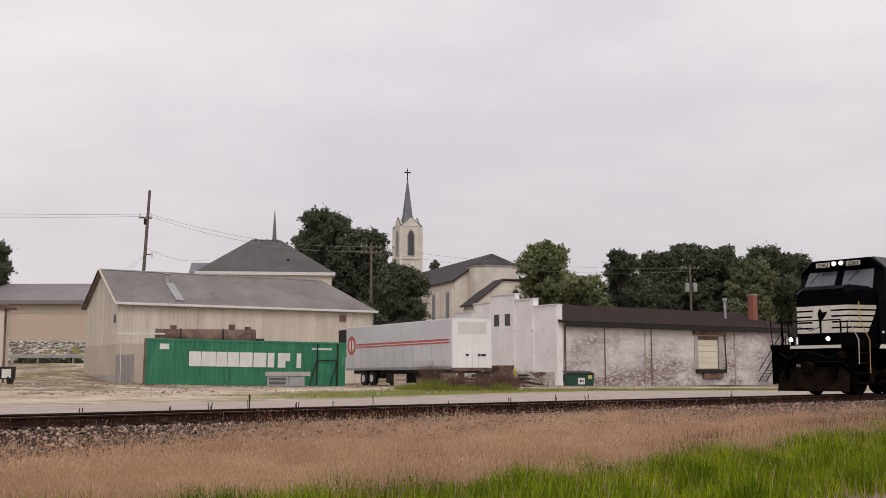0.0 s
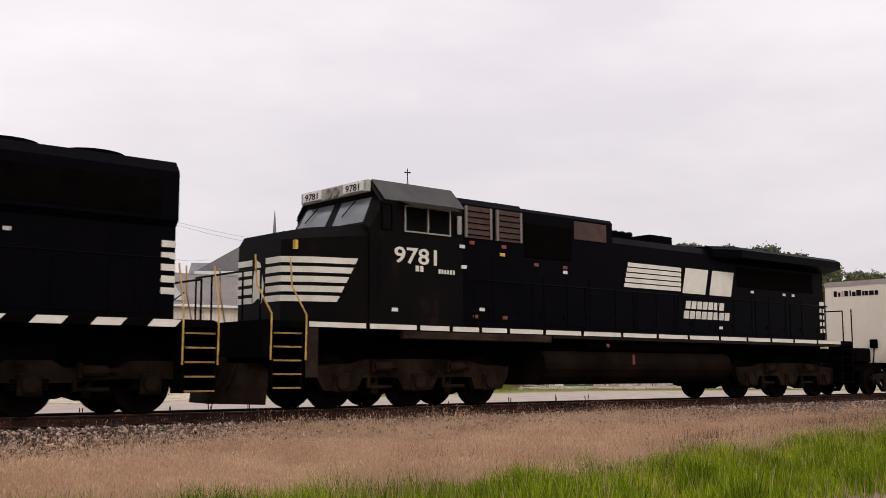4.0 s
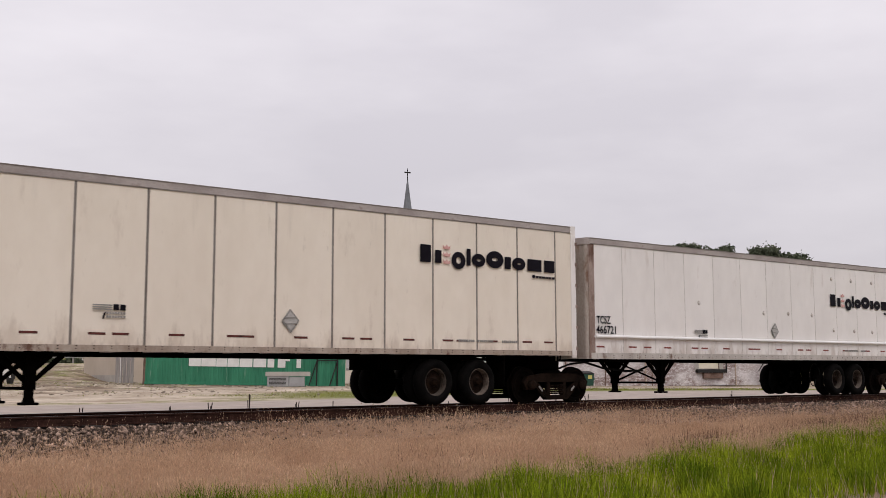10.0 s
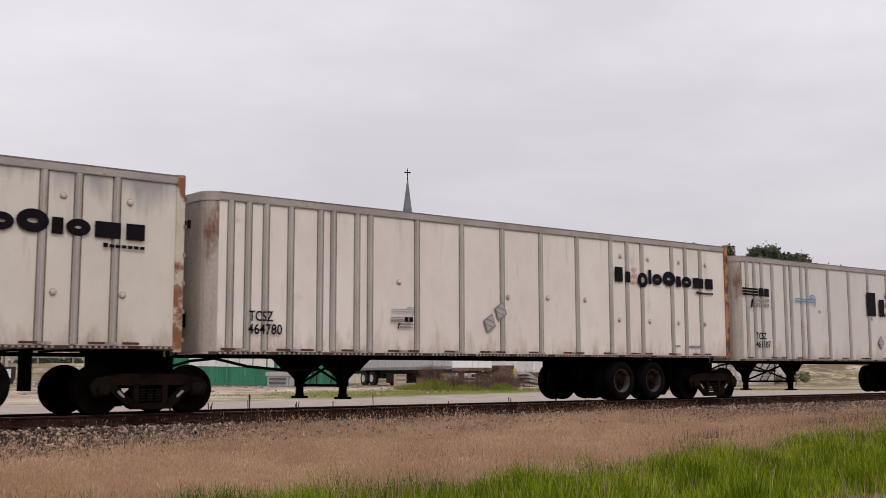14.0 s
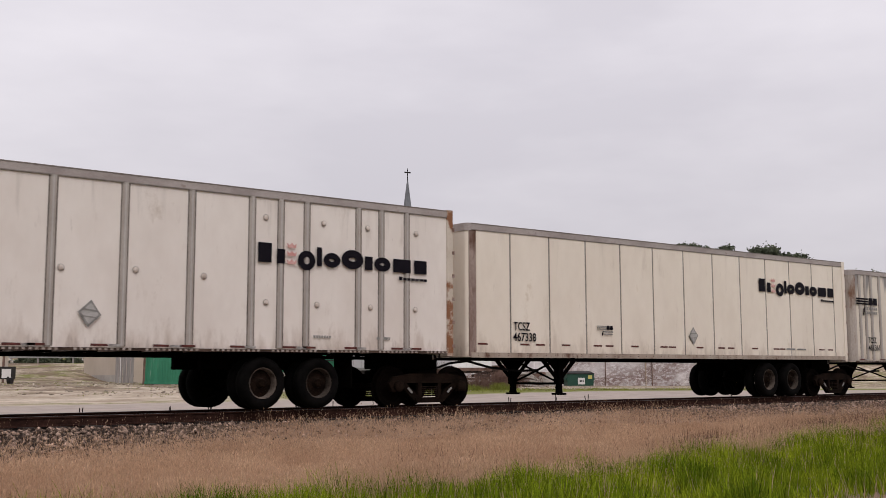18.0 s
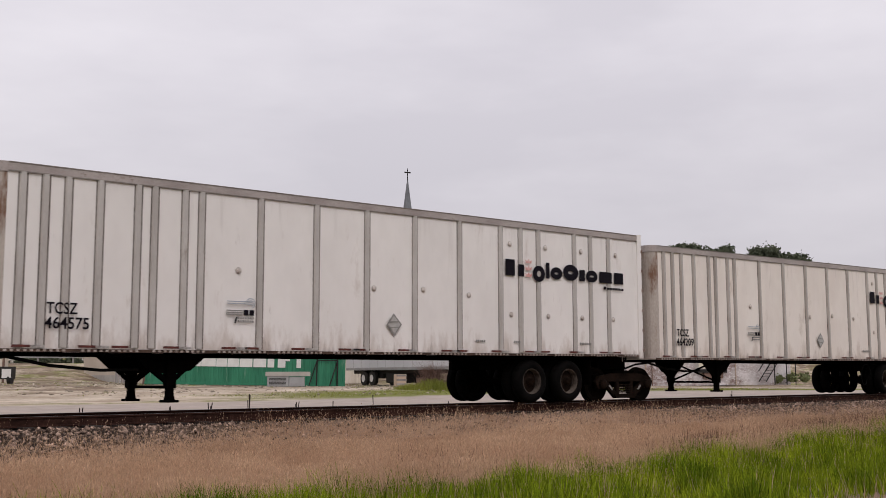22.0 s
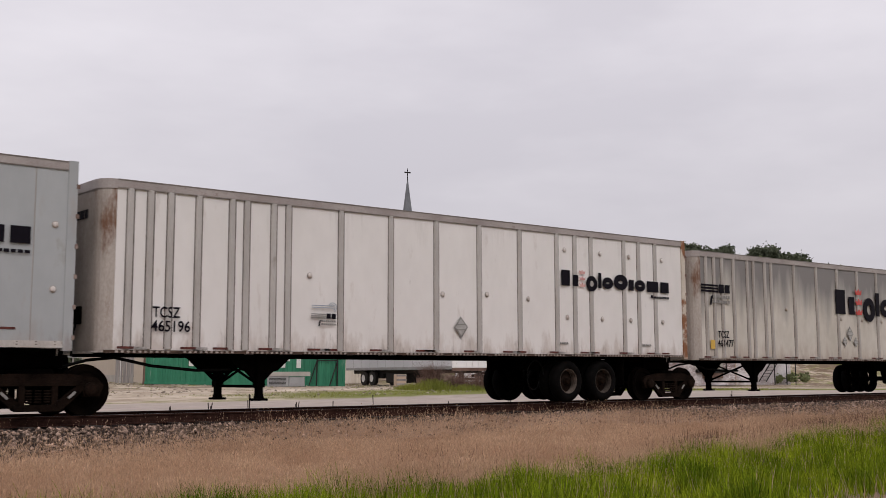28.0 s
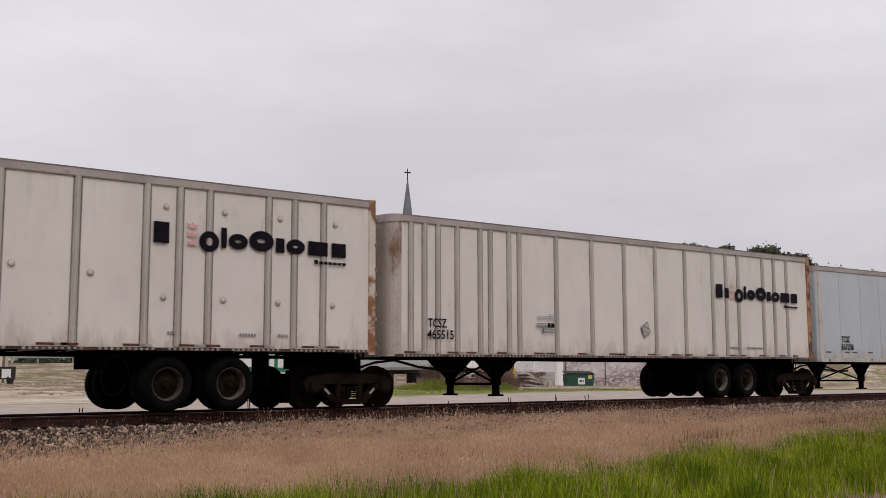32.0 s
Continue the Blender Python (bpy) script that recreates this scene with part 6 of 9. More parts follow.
    for x in axles:
        wheelset(parent, x, 0.533, 0.533, x_start)


def digits(parent, body, x, y, z, size, width, material, name="road_number", m=None):
    """Writing on the side that faces the camera."""
    return lettering(name, body, size, 0.002, material, parent, m or pose(x, y, z, 90, 0, 0), width=width, bold=0.006 * size / 0.4)


def loco_logo(parent, x0, x1, xr, z0, z1, y, slant=0.0):
    """Five long bars and two heavy blocks in white, over two rows of small blocks."""
    h = (z1 - z0) / 5
    for i in range(5):
        za, zb = z0 + i * h + 0.018, z0 + (i + 1) * h - 0.012
        sl = slant * (z0 + z1 - za - zb) / 2
        part("logo_bar", slab([(x0 - sl, za), (x1 - sl * 0.2, za), (x1 - sl * 0.2, zb), (x0 - sl, zb)], y), LOCO_WHITE, parent)
    w = (xr - x1) / 2
    for i in range(2):
        a = x1 + 0.05 + i * w
        pts = [(a, z0 - 0.02), (a + 0.84 * w, z0 - 0.02), (a + 0.98 * w, z1), (a + 0.14 * w, z1)]
        part("logo_block", slab(pts, y), LOCO_WHITE, parent)


def handrail(parent, pts, posts, material, y, name="handrail"):
    bm = bm_new()
    tube(bm, pts, 0.019)
    ob = part(name, bm, material, parent)
    for x, z0, z1 in posts:
        part("stanchion", rod(bm_new(), (x, y, z0), (x, y, z1), 0.018, 6), material, ob)
    return ob


def steps_well(parent, x0, x1, y, z0, z1, n, edge):
    """A corner stairwell: two cheek plates and treads."""
    bm = bm_new()
    s = -1 if y < 0 else 1
    ya, yb = min(y, y - s * 0.45), max(y, y - s * 0.45)
    for x in (x0, x1):
        box(bm, x - 0.02, x + 0.02, ya, yb, z0, z1)
    box(bm, x0, x1, y - s * 0.45 - 0.01, y - s * 0.45 + 0.01, z0, z1)
    st = part("step_well", bm, UNDER, parent)
    for i in range(n):
        z = z0 + 0.03 + (z1 - z0) * i / n
        part("step", bx(x0, x1, ya, yb, z - 0.015, z + 0.015), UNDER, st)
        part("step_edge", bx(x0 + 0.02, x1 - 0.02, y - 0.012, y + 0.012, z - 0.012, z + 0.02), edge, st)


def hood_doors(parent, xs, y, z0, z1, name="hood_door"):
    for a, b in zip(xs, xs[1:]):
        d = part(name, bx(a + 0.02, b - 0.02, y - 0.012, y + 0.004, z0, z1, 0.006), BLACK, parent)
        part("latch", bx(b - 0.11, b - 0.06, y - 0.03, y - 0.008, z0 + 0.16, z0 + 0.28), BLACK, d)


def common_frame(parent, start, end, z_top, tank, skirt):
    part("frame", bx(start + 0.05, end - 0.05, -1.5, 1.5, z_top - 0.14, z_top, 0.01), UNDER, parent, "grimy black walkway frame")
    part("centre_sill", bx(start + 0.3, end - 0.3, -0.55, 0.55, 0.75, z_top - 0.14), UNDER, parent)
    a, b, z0, z1 = tank
    half = [(0.85, z0), (1.12, z0 + 0.05), (1.32, z0 + 0.18), (1.42, z0 + 0.36), (1.43, z1 - 0.28), (1.38, z1 - 0.12), (1.26, z1)]
    prof = half + [(-p, q) for p, q in half[::-1]]
    tk = part("fuel_tank", prism(bm_new(), prof, "x", a, b), TANK, parent, "long dusty black fuel tank")
    if skirt:
        part("tank_skirt", bx(b, b + skirt, -1.42, -1.20, z0 + 0.28, z1 - 0.02, 0.03), GRIME, tk)
    part("air_reservoir", rod(bm_new(), (a + 1.6, -1.2, z1 + 0.16), (b - 0.8, -1.2, z1 + 0.16), 0.14, 14), UNDER, parent)
    for x, s in ((start + 0.15, -1), (end - 0.15, 1)):
        bm = bm_new()
        box(bm, min(x, x + s * 0.45), max(x, x + s * 0.45), -0.16, 0.16, 0.72, 1.02, 0.03)
        box(bm, min(x + s * 0.3, x + s * 0.6), max(x + s * 0.3, x + s * 0.6), -0.22, 0.12, 0.66, 1.06, 0.05)
        part("coupler", bm, TRUCK, parent)
        for y in (-0.5, 0.5):
            part("air_hose", tube(bm_new(), [(x, y, 1.0), (x + s * 0.18, y * 1.05, 0.8), (x + s * 0.3, y * 1.1, 0.5), (x + s * 0.38, y, 0.42)], 0.025), HOSE, parent)


def vee_plow(tip, side, half):
    """A shallow V-shaped blade, leaning back towards its top."""
    bm = bm_new()
    cols = []
    for y in (-half, -0.5, 0.0, 0.5, half):
        x = tip + (side - tip) * abs(y) / half
        cols.append([bm.verts.new(v) for v in ((x, y, 0.13), (x + 0.05, y, 0.45), (x + 0.16, y, 0.90), (x + 0.22, y, 0.90), (x + 0.11, y, 0.45), (x + 0.07, y, 0.13))])
    for A, B in zip(cols, cols[1:]):
        for i in range(6):
            bm.faces.new((A[i], A[(i + 1) % 6], B[(i + 1) % 6], B[i]))
    bm.faces.new(cols[0])
    bm.faces.new(cols[-1][::-1])
    bmesh.ops.recalc_face_normals(bm, faces=bm.faces[:])
    return bm


def locomotive_a(x_start):
    t = thing("locomotive", pose(x_start, 0, 0), "black diesel road locomotive with white nose stripes and lit headlights", "locomotive", "locomotives")
    common_frame(t, 1.45, 22.45, 1.64, (8.3, 16.0, 0.27, 1.08), 0.0)
    for i in range(19):
        x = 3.1 + i * 1.0
        if 8.1 < x < 10.2:
            continue
        part("sill_stripe", slab([(x, 1.50), (x + 0.52, 1.50), (x + 0.64, 1.63), (x + 0.12, 1.63)], -1.503), LOCO_WHITE, t)
    part("sill_box", bx(8.0, 9.6, -1.53, -1.40, 1.42, 1.62, 0.02), SILL_DUST, t)
    part("lamp_box", bx(9.28, 9.52, -1.545, -1.50, 1.40, 1.60, 0.01), TAG_RED, t, "faded red lamp box")
    part("lamp_lens", bx(9.33, 9.46, -1.552, -1.544, 1.50, 1.57), REFLECT_WHITE, t)
    part("marker_knob", lathe(bm_new(), [(0.06, -1.48), (0.06, -1.52), (0.02, -1.535)], 10), TAG_RED, t, m=pose(9.12, 0, 1.32))
    part("fuel_cutoff", bx(8.98, 9.04, -1.47, -1.43, 1.02, 1.16), TAG_RED, t, "red emergency fuel cutoff tag")
    for x in (6.9, 7.3):
        part("sand_pipe", tube(bm_new(), [(x, -1.3, 1.50), (x + 0.06, -1.25, 1.1), (x + 0.3, -1.0, 0.5)], 0.028), TRUCK, t)
    part("valve_box", bx(5.9, 6.35, -1.46, -1.25, 1.24, 1.46, 0.02), TRUCK, t)
    # plow and end platform
    pl = part("plow", vee_plow(1.22, 1.50, 1.25), TRUCK, t, "dusty steel snow plow")
    part("plow_brace", bx(1.36, 1.7, -0.9, -0.8, 0.5, 1.1), UNDER, pl)
    part("plow_brace", bx(1.36, 1.7, 0.8, 0.9, 0.5, 1.1), UNDER, pl)
    part("cable_rack", tube(bm_new(), [(1.40, -1.1, 1.38), (1.36, -0.7, 1.18), (1.36, -0.3, 1.30), (1.40, 0.1, 1.40)], 0.022), HOSE, t, label="drooping control cable")
    part("cable_rack", tube(bm_new(), [(1.40, 0.4, 1.38), (1.36, 0.7, 1.16), (1.40, 1.1, 1.38)], 0.022), HOSE, t, label="drooping control cable")
    part("pin_lifter", tube(bm_new(), [(1.38, -1.35, 0.86), (1.34, -1.2, 1.06), (1.34, -0.2, 1.08)], 0.018), TRUCK, t)
    part("jumper_box", bx(1.36, 1.46, -1.25, -1.05, 1.16, 1.40, 0.01), TRUCK, t)
    part("end_plate", bx(1.45, 1.62, -1.12, 1.12, 1.0, 1.64), UNDER, t)
    part("end_stripe", bx(1.43, 1.448, -1.08, 0.70, 1.50, 1.60), LOCO_WHITE, t)
    # nose, cab and hood
    nose = [(-0.92, 1.64), (-0.92, 3.30), (-0.72, 3.46), (0.72, 3.46), (0.92, 3.30), (0.92, 1.64)]
    nose1 = [(-1.06, 1.64), (-1.06, 3.42), (-0.82, 3.60), (0.82, 3.60), (1.06, 3.42), (1.06, 1.64)]
    nose2 = [(-1.38, 1.64), (-1.38, 3.34), (-1.15, 3.54), (1.15, 3.54), (1.38, 3.34), (1.38, 1.64)]
    part("nose", loft(bm_new(), [(2.30, nose), (2.62, nose1), (3.35, nose2)]), BLACK, t, "black safety-cab nose")
    c0 = [(-1.45, 1.64), (-1.45, 3.36), (-1.30, 3.46), (1.30, 3.46), (1.45, 3.36), (1.45, 1.64)]
    c1 = [(-1.50, 1.64), (-1.50, 4.02), (-1.18, 4.22), (1.18, 4.22), (1.50, 4.02), (1.50, 1.64)]
    c2 = [(-1.50, 1.64), (-1.50, 4.14), (-1.05, 4.56), (1.05, 4.56), (1.50, 4.14), (1.50, 1.64)]
    c3 = [(-1.50, 1.64), (-1.50, 4.14), (-1.05, 4.60), (1.05, 4.60), (1.50, 4.14), (1.50, 1.64)]
    cab = part("cab", loft(bm_new(), [(3.30, c0), (3.72, c1), (3.66, c2), (4.2, c3), (6.25, c3)]), BLACK, t, "black cab with slanted windshields")
    # Grey overlay paints skylight onto the near slope of the black roof.
    part("roof_panel", loft(bm_new(), [(3.8, [(-1.52, 4.15), (-1.06, 4.575), (-1.06, 4.59), (-1.53, 4.165)]), (6.3, [(-1.52, 4.15), (-1.06, 4.61), (-1.06, 4.625), (-1.53, 4.165)])]), surface("sky_lit_roof_grey", (0.060, 0.054, 0.052), (0.10, 0.092, 0.088), 2.0, 0.7, bump=0.1), cab)
    for y0, y1 in ((-1.26, -0.14), (0.14, 1.26)):
        bm = bm_new()
        vs = [bm.verts.new(v) for v in ((3.315, y0, 3.50), (3.315, y1, 3.50), (3.665, y1 * 0.93, 4.16), (3.665, y0 * 0.93, 4.16))]
        bm.faces.new(vs)
        bmesh.ops.solidify(bm, geom=bm.faces[:], thickness=0.02)
        w = part("windshield", bm, WINDSHIELD, cab, "windshield coloured pale for the sky it reflects")
        part("wiper", rod(bm_new(), (3.50, (y0 + y1) / 2, 4.12), (3.36, (y0 + y1) / 2 + 0.3, 3.78), 0.012, 5), UNDER, w)
    for y in (-0.55, 0.55):
        bm = bm_new()
        box(bm, 3.46, 3.70, y - 0.29, y + 0.29, 4.27, 4.49, 0.03)
        nb = part("number_board_case", bm, BLACK, cab)
        part("number_board", bx(3.445, 3.458, y - 0.25, y + 0.25, 4.30, 4.46), BOARD, nb)
        digits(nb, "2582", 0, 0, 0, 0.17, 0.40, INK, "board_number", pose(3.442, y + 0.20, 4.32, 90, 0, -90))
    for y in (-0.13, 0.13):
        hl = part("headlight", lathe(bm_new(), [(0.09, 3.50), (0.10, 3.46), (0.10, 3.42), (0.07, 3.41)], 16, "x"), ALU_DARK, cab, m=pose(0, y, 4.40))
        part("lamp", lathe(bm_new(), [(0.065, 3.43), (0.065, 3.405), (0.03, 3.40)], 14, "x"), LAMP, hl, "bright headlight lens")
    for y in (-0.66, 0.66):
        dl = part("ditch_light", lathe(bm_new(), [(0.08, 1.55), (0.095, 1.50), (0.095, 1.44), (0.08, 1.43)], 16, "x"), UNDER, t, m=pose(0, y, 1.80))
        part("lamp", lathe(bm_new(), [(0.07, 1.45), (0.07, 1.425), (0.03, 1.42)], 14, "x"), LAMP, dl, "bright ditch light lens")
        part("lamp_bracket", bx(1.46, 1.54, -0.04, 0.04, -0.18, -0.08), UNDER, dl)
    # side windows and shade
    for a, b, mt in ((3.98, 4.34, DARK_OPEN), (4.52, 5.36, DARK_OPEN), (5.40, 5.84, DARK_OPEN)):
        bm = bm_new()
        for p in ((a, a + 0.03, 3.46, 4.06), (b - 0.03, b, 3.46, 4.06), (a, b, 3.46, 3.49), (a, b, 4.03, 4.06)):
            box(bm, p[0], p[1], -1.53, -1.495, p[2], p[3])
        w = part("window_frame", bm, REFLECT_WHITE if a != 4.52 else BLACK, cab, "pale metal window frame")
        part("pane", bx(a + 0.04, b - 0.04, -1.512, -1.503, 3.50, 4.02), mt, w, "dark cab window")
    part("window_post", bx(4.40, 4.50, -1.53, -1.50, 3.46, 4.06), BOARD, cab)
    bm = bm_new()
    vs = [bm.verts.new(v) for v in ((4.35, -1.52, 4.20), (6.0, -1.52, 4.20), (5.85, -1.86, 3.96), (4.55, -1.86, 3.96))]
    bm.faces.new(vs)
    bmesh.ops.solidify(bm, geom=bm.faces[:], thickness=0.02)
    part("sun_shade", bm, surface("faded_brown_shade", (0.06, 0.04, 0.036), (0.10, 0.072, 0.064), 2.0, 0.7, bump=0.1), cab)
    for i in range(9):
        part("cab_louver", bx(4.0, 4.55, -1.515, -1.498, 1.92 + i * 0.055, 1.95 + i * 0.055), BLACK, cab)
        part("cab_louver", bx(4.65, 5.2, -1.515, -1.498, 1.92 + i * 0.055, 1.95 + i * 0.055), BLACK, cab)
    digits(t, "2582", 4.40, -1.506, 2.74, 0.44, 1.28, LOCO_WHITE)
    blocks(t, 5.0, 2.58, 0.10, [(0, 0.07, 0, 1), (0.1, 0.17, 0, 1)], -1.504, LOCO_WHITE, "small_marking")
    blocks(t, 5.48, 2.57, 0.10, [(i * 0.07, i * 0.07 + 0.05, 0, 1) for i in range(6)], -1.504, LOCO_WHITE, "small_marking")
    # nose stripes follow the sides of the nose and wrap round its front
    for i in range(5):
        z0 = 2.02 + i * 0.19
        z1 = z0 + 0.135
        xe = 2.96 + i * 0.085
        def yy(x):
            return -0.92 - 0.14 * min(1, (x - 2.30) / 0.32) - 0.32 * max(0, (x - 2.62) / 0.73) - 0.006
        pts = [(2.296, yy(2.30)), (2.62, yy(2.62)), (xe, yy(xe))]
        bm = bm_new()
        for k, zz in enumerate((z0, z1)):
            for (x, y) in pts:
                bm.verts.new((x + (0.060 if (k and x == xe) else 0), y - (0.026 if (k and x == xe) else 0), zz))
        bm.verts.ensure_lookup_table()
        for j in range(2):
            bm.faces.new((bm.verts[j], bm.verts[j + 1], bm.verts[j + 4], bm.verts[j + 3]))
        bmesh.ops.solidify(bm, geom=bm.faces[:], thickness=0.004)
        part("nose_stripe", bm, LOCO_WHITE, t)
        for a, b in ((-0.92, -0.30), (0.30, 0.92)):
            part("nose_stripe", bx(2.288, 2.298, a, b, z0, z1), LOCO_WHITE, t)
    em = part("nose_emblem", slab([(-0.34, 2.02), (0.30, 2.02), (0.34, 2.40), (0.28, 2.92), (-0.30, 2.92), (-0.36, 2.60)], 0), LOCO_WHITE, t, "white emblem plate on the nose", m=pose(2.294, 0, 0, 0, 0, -90))
    part("emblem_shape", slab([(-0.10, 2.02), (-0.04, 2.02), (-0.03, 2.40), (0.10, 2.56), (0.20, 2.72), (0.02, 2.70), (-0.08, 2.84), (-0.16, 2.66), (-0.12, 2.40)], -0.006), BLACK, em, "plain dark emblem shape")
    part("nose_door", bx(2.280, 2.302, 0.32, 0.86, 1.70, 1.98, 0.01), BLACK, t)
    for x in (2.5, 2.8):
        part("grab_iron", tube(bm_new(), [(x, -1.02, 3.12), (x, -1.12, 3.12), (x + 0.4, -1.16, 3.12), (x + 0.4, -1.05, 3.12)], 0.014), BLACK, t)
    part("antenna", rod(bm_new(), (2.75, 0.2, 3.5), (2.75, 0.2, 3.85), 0.005, 5), BLACK, t)
    hood = [(-0.98, 1.64), (-0.98, 4.22), (-0.80, 4.45), (0.80, 4.45), (0.98, 4.22), (0.98, 1.64)]
    hood_hi = [(-1.12, 1.64), (-1.12, 4.37), (-0.92, 4.59), (0.92, 4.59), (1.12, 4.37), (1.12, 1.64)]
    part("front_hood", loft(bm_new(), [(6.25, hood_hi), (10.2, hood_hi)]), BLACK, t)
    part("engine_hood", loft(bm_new(), [(10.2, hood), (16.5, hood)]), BLACK, t)
    part("dynamic_brake_hood", loft(bm_new(), [(10.1, [(-0.99, 4.0), (-0.9, 4.70), (0.9, 4.70), (0.99, 4.0)]), (11.75, [(-0.99, 4.0), (-0.9, 4.70), (0.9, 4.70), (0.99, 4.0)])]), BLACK, t)
    rad = [(-1.0, 1.64), (-1.0, 3.30), (-1.10, 3.42), (-1.10, 4.30), (-0.95, 4.50), (0.95, 4.50), (1.10, 4.30), (1.10, 3.42), (1.0, 3.30), (1.0, 1.64)]
    part("radiator_hood", loft(bm_new(), [(16.5, rad), (21.84, rad)]), BLACK, t)
    part("radiator_screen", bx(16.8, 21.5, -1.115, -1.10, 3.50, 4.12), UNDER, t)
    for x in (17.5, 19.05, 20.6):
        fan = part("radiator_fan", lathe(bm_new(), [(0.60, 4.49), (0.60, 4.57), (0.63, 4.575), (0.63, 4.63), (0.55, 4.65), (0.28, 4.66)], 24, "z"), UNDER, t, m=pose(x, 0, 0))
        part("fan_guard", lathe(bm_new(), [(0.28, 4.66), (0.26, 4.68), (0.1, 4.685)], 12, "z"), BLACK, fan)
    for x in (12.95, 13.25, 13.55):
        part("horn_trumpet", rod(bm_new(), (x, -0.25, 4.62), (x + 0.22, -0.25, 4.62), 0.05, 10, 0.09), UNDER, t)
    part("horn_mount", bx(12.9, 13.8, -0.35, -0.15, 4.44, 4.58), UNDER, t)
    hood_doors(t, [6.4, 7.3, 8.2, 9.1, 10.05], -1.12, 1.75, 2.95)
    hood_doors(t, [10.3, 11.0, 11.7, 12.4, 13.1, 13.8, 14.5, 15.2, 15.9, 16.45], -0.98, 1.75, 2.98)
    hood_doors(t, [16.6, 17.6, 18.6, 19.6, 20.6, 21.6], -1.0, 1.75, 3.15)
    part("inertial_screen", bx(6.6, 8.4, -1.135, -1.12, 3.35, 4.0, 0.01), DARK_OPEN, t)
    for a in (7.4, 7.95, 8.9, 9.4):
        for i in range(3):
            part("hood_louver", bx(a, a + 0.28, -1.145, -1.125, 2.28 + i * 0.1, 2.31 + i * 0.1), TRUCK, t)
    loco_logo(t, 10.75, 14.25, 16.15, 3.01, 3.70, -0.994)
    for z, n, x1 in ((2.56, 7, 16.15), (2.28, 8, 16.42)):
        w = (x1 - 14.15) / n
        blocks(t, 14.15, z, 0.23, [(i * w + 0.02, (i + 1) * w - 0.03, 0, 1) for i in range(n)], -0.996, LOCO_WHITE)
    for x, z, y in ((10.9, 2.86, -0.994), (12.9, 2.02, -0.994), (18.3, 3.2, -1.004), (18.8, 3.0, -1.004), (11.6, 3.86, -0.994), (13.9, 3.84, -0.994), (15.9, 3.8, -0.994), (3.4, 2.0, -1.47), (7.0, 4.3, -1.12), (8.0, 4.3, -1.12), (8.8, 4.3, -1.12)):
        part("notice_plate", bx(x, x + 0.14, y - 0.008, y + 0.001, z, z + 0.07), REFLECT_WHITE, t)
    for i in range(5):
        part("end_hood_stripe", bx(21.56, 21.835, -1.012, -1.003, 2.10 + i * 0.21, 2.22 + i * 0.21), LOCO_WHITE, t)
        part("end_hood_stripe", bx(21.843, 21.850, -1.0, 1.0, 2.10 + i * 0.21, 2.22 + i * 0.21), LOCO_WHITE, t)
    handrail(t, [(6.9, -1.47, 2.68), (21.5, -1.47, 2.68)], [(6.9 + i * 1.75, 1.62, 2.68) for i in range(9)], BLACK, -1.47)
    for s in (-1, 1):
        steps_well(t, 1.62, 2.35, s * 1.5, 0.36, 1.62, 4, TRUCK)
        steps_well(t, 21.8, 22.42, s * 1.5, 0.36, 1.62, 5, STEP_YELLOW)
        for x, mt in ((1.72, BOARD if s < 0 else BLACK), (2.42, GRAB_YELLOW if s < 0 else BLACK)):
            part("grab_rail", tube(bm_new(), [(x, s * 1.52, 0.98 if x < 2 else 0.70), (x, s * 1.54, 1.75), (x - 0.28, s * 1.40, 2.35), (x - 0.30, s * 1.38, 2.45 if x < 2 else 2.98)], 0.015), mt, t, "step handrail" if s > 0 else "pale bent step handrail")
        for x in (21.76, 22.45):
            part("grab_rail", tube(bm_new(), [(x, s * 1.52, 0.85), (x, s * 1.54, 1.75), (x - 0.05, s * 1.42, 2.62)], 0.016), GRAB_YELLOW, t, "yellow step handrail")
        for x in (1.55, 1.95):
            part("stanchion", rod(bm_new(), (x, s * 1.05, 1.62), (x, s * 1.05, 2.35), 0.018, 6), BLACK, t)
    for x in (1.52, 22.35):
        part("end_rail", tube(bm_new(), [(x, -1.05, 1.64), (x, -1.05, 2.4), (x, 1.05, 2.4), (x, 1.05, 1.64)], 0.02), BLACK, t)
        part("end_chain", tube(bm_new(), [(x, -0.4, 2.2), (x, 0.0, 2.08), (x, 0.4, 2.2)], 0.012), BLACK, t)
    loco_truck(t, (3.0, 5.08, 7.16), x_start, "A")
    loco_truck(t, (17.2, 19.28, 21.36), x_start, "A")
    TRAIN.append((t, x_start))


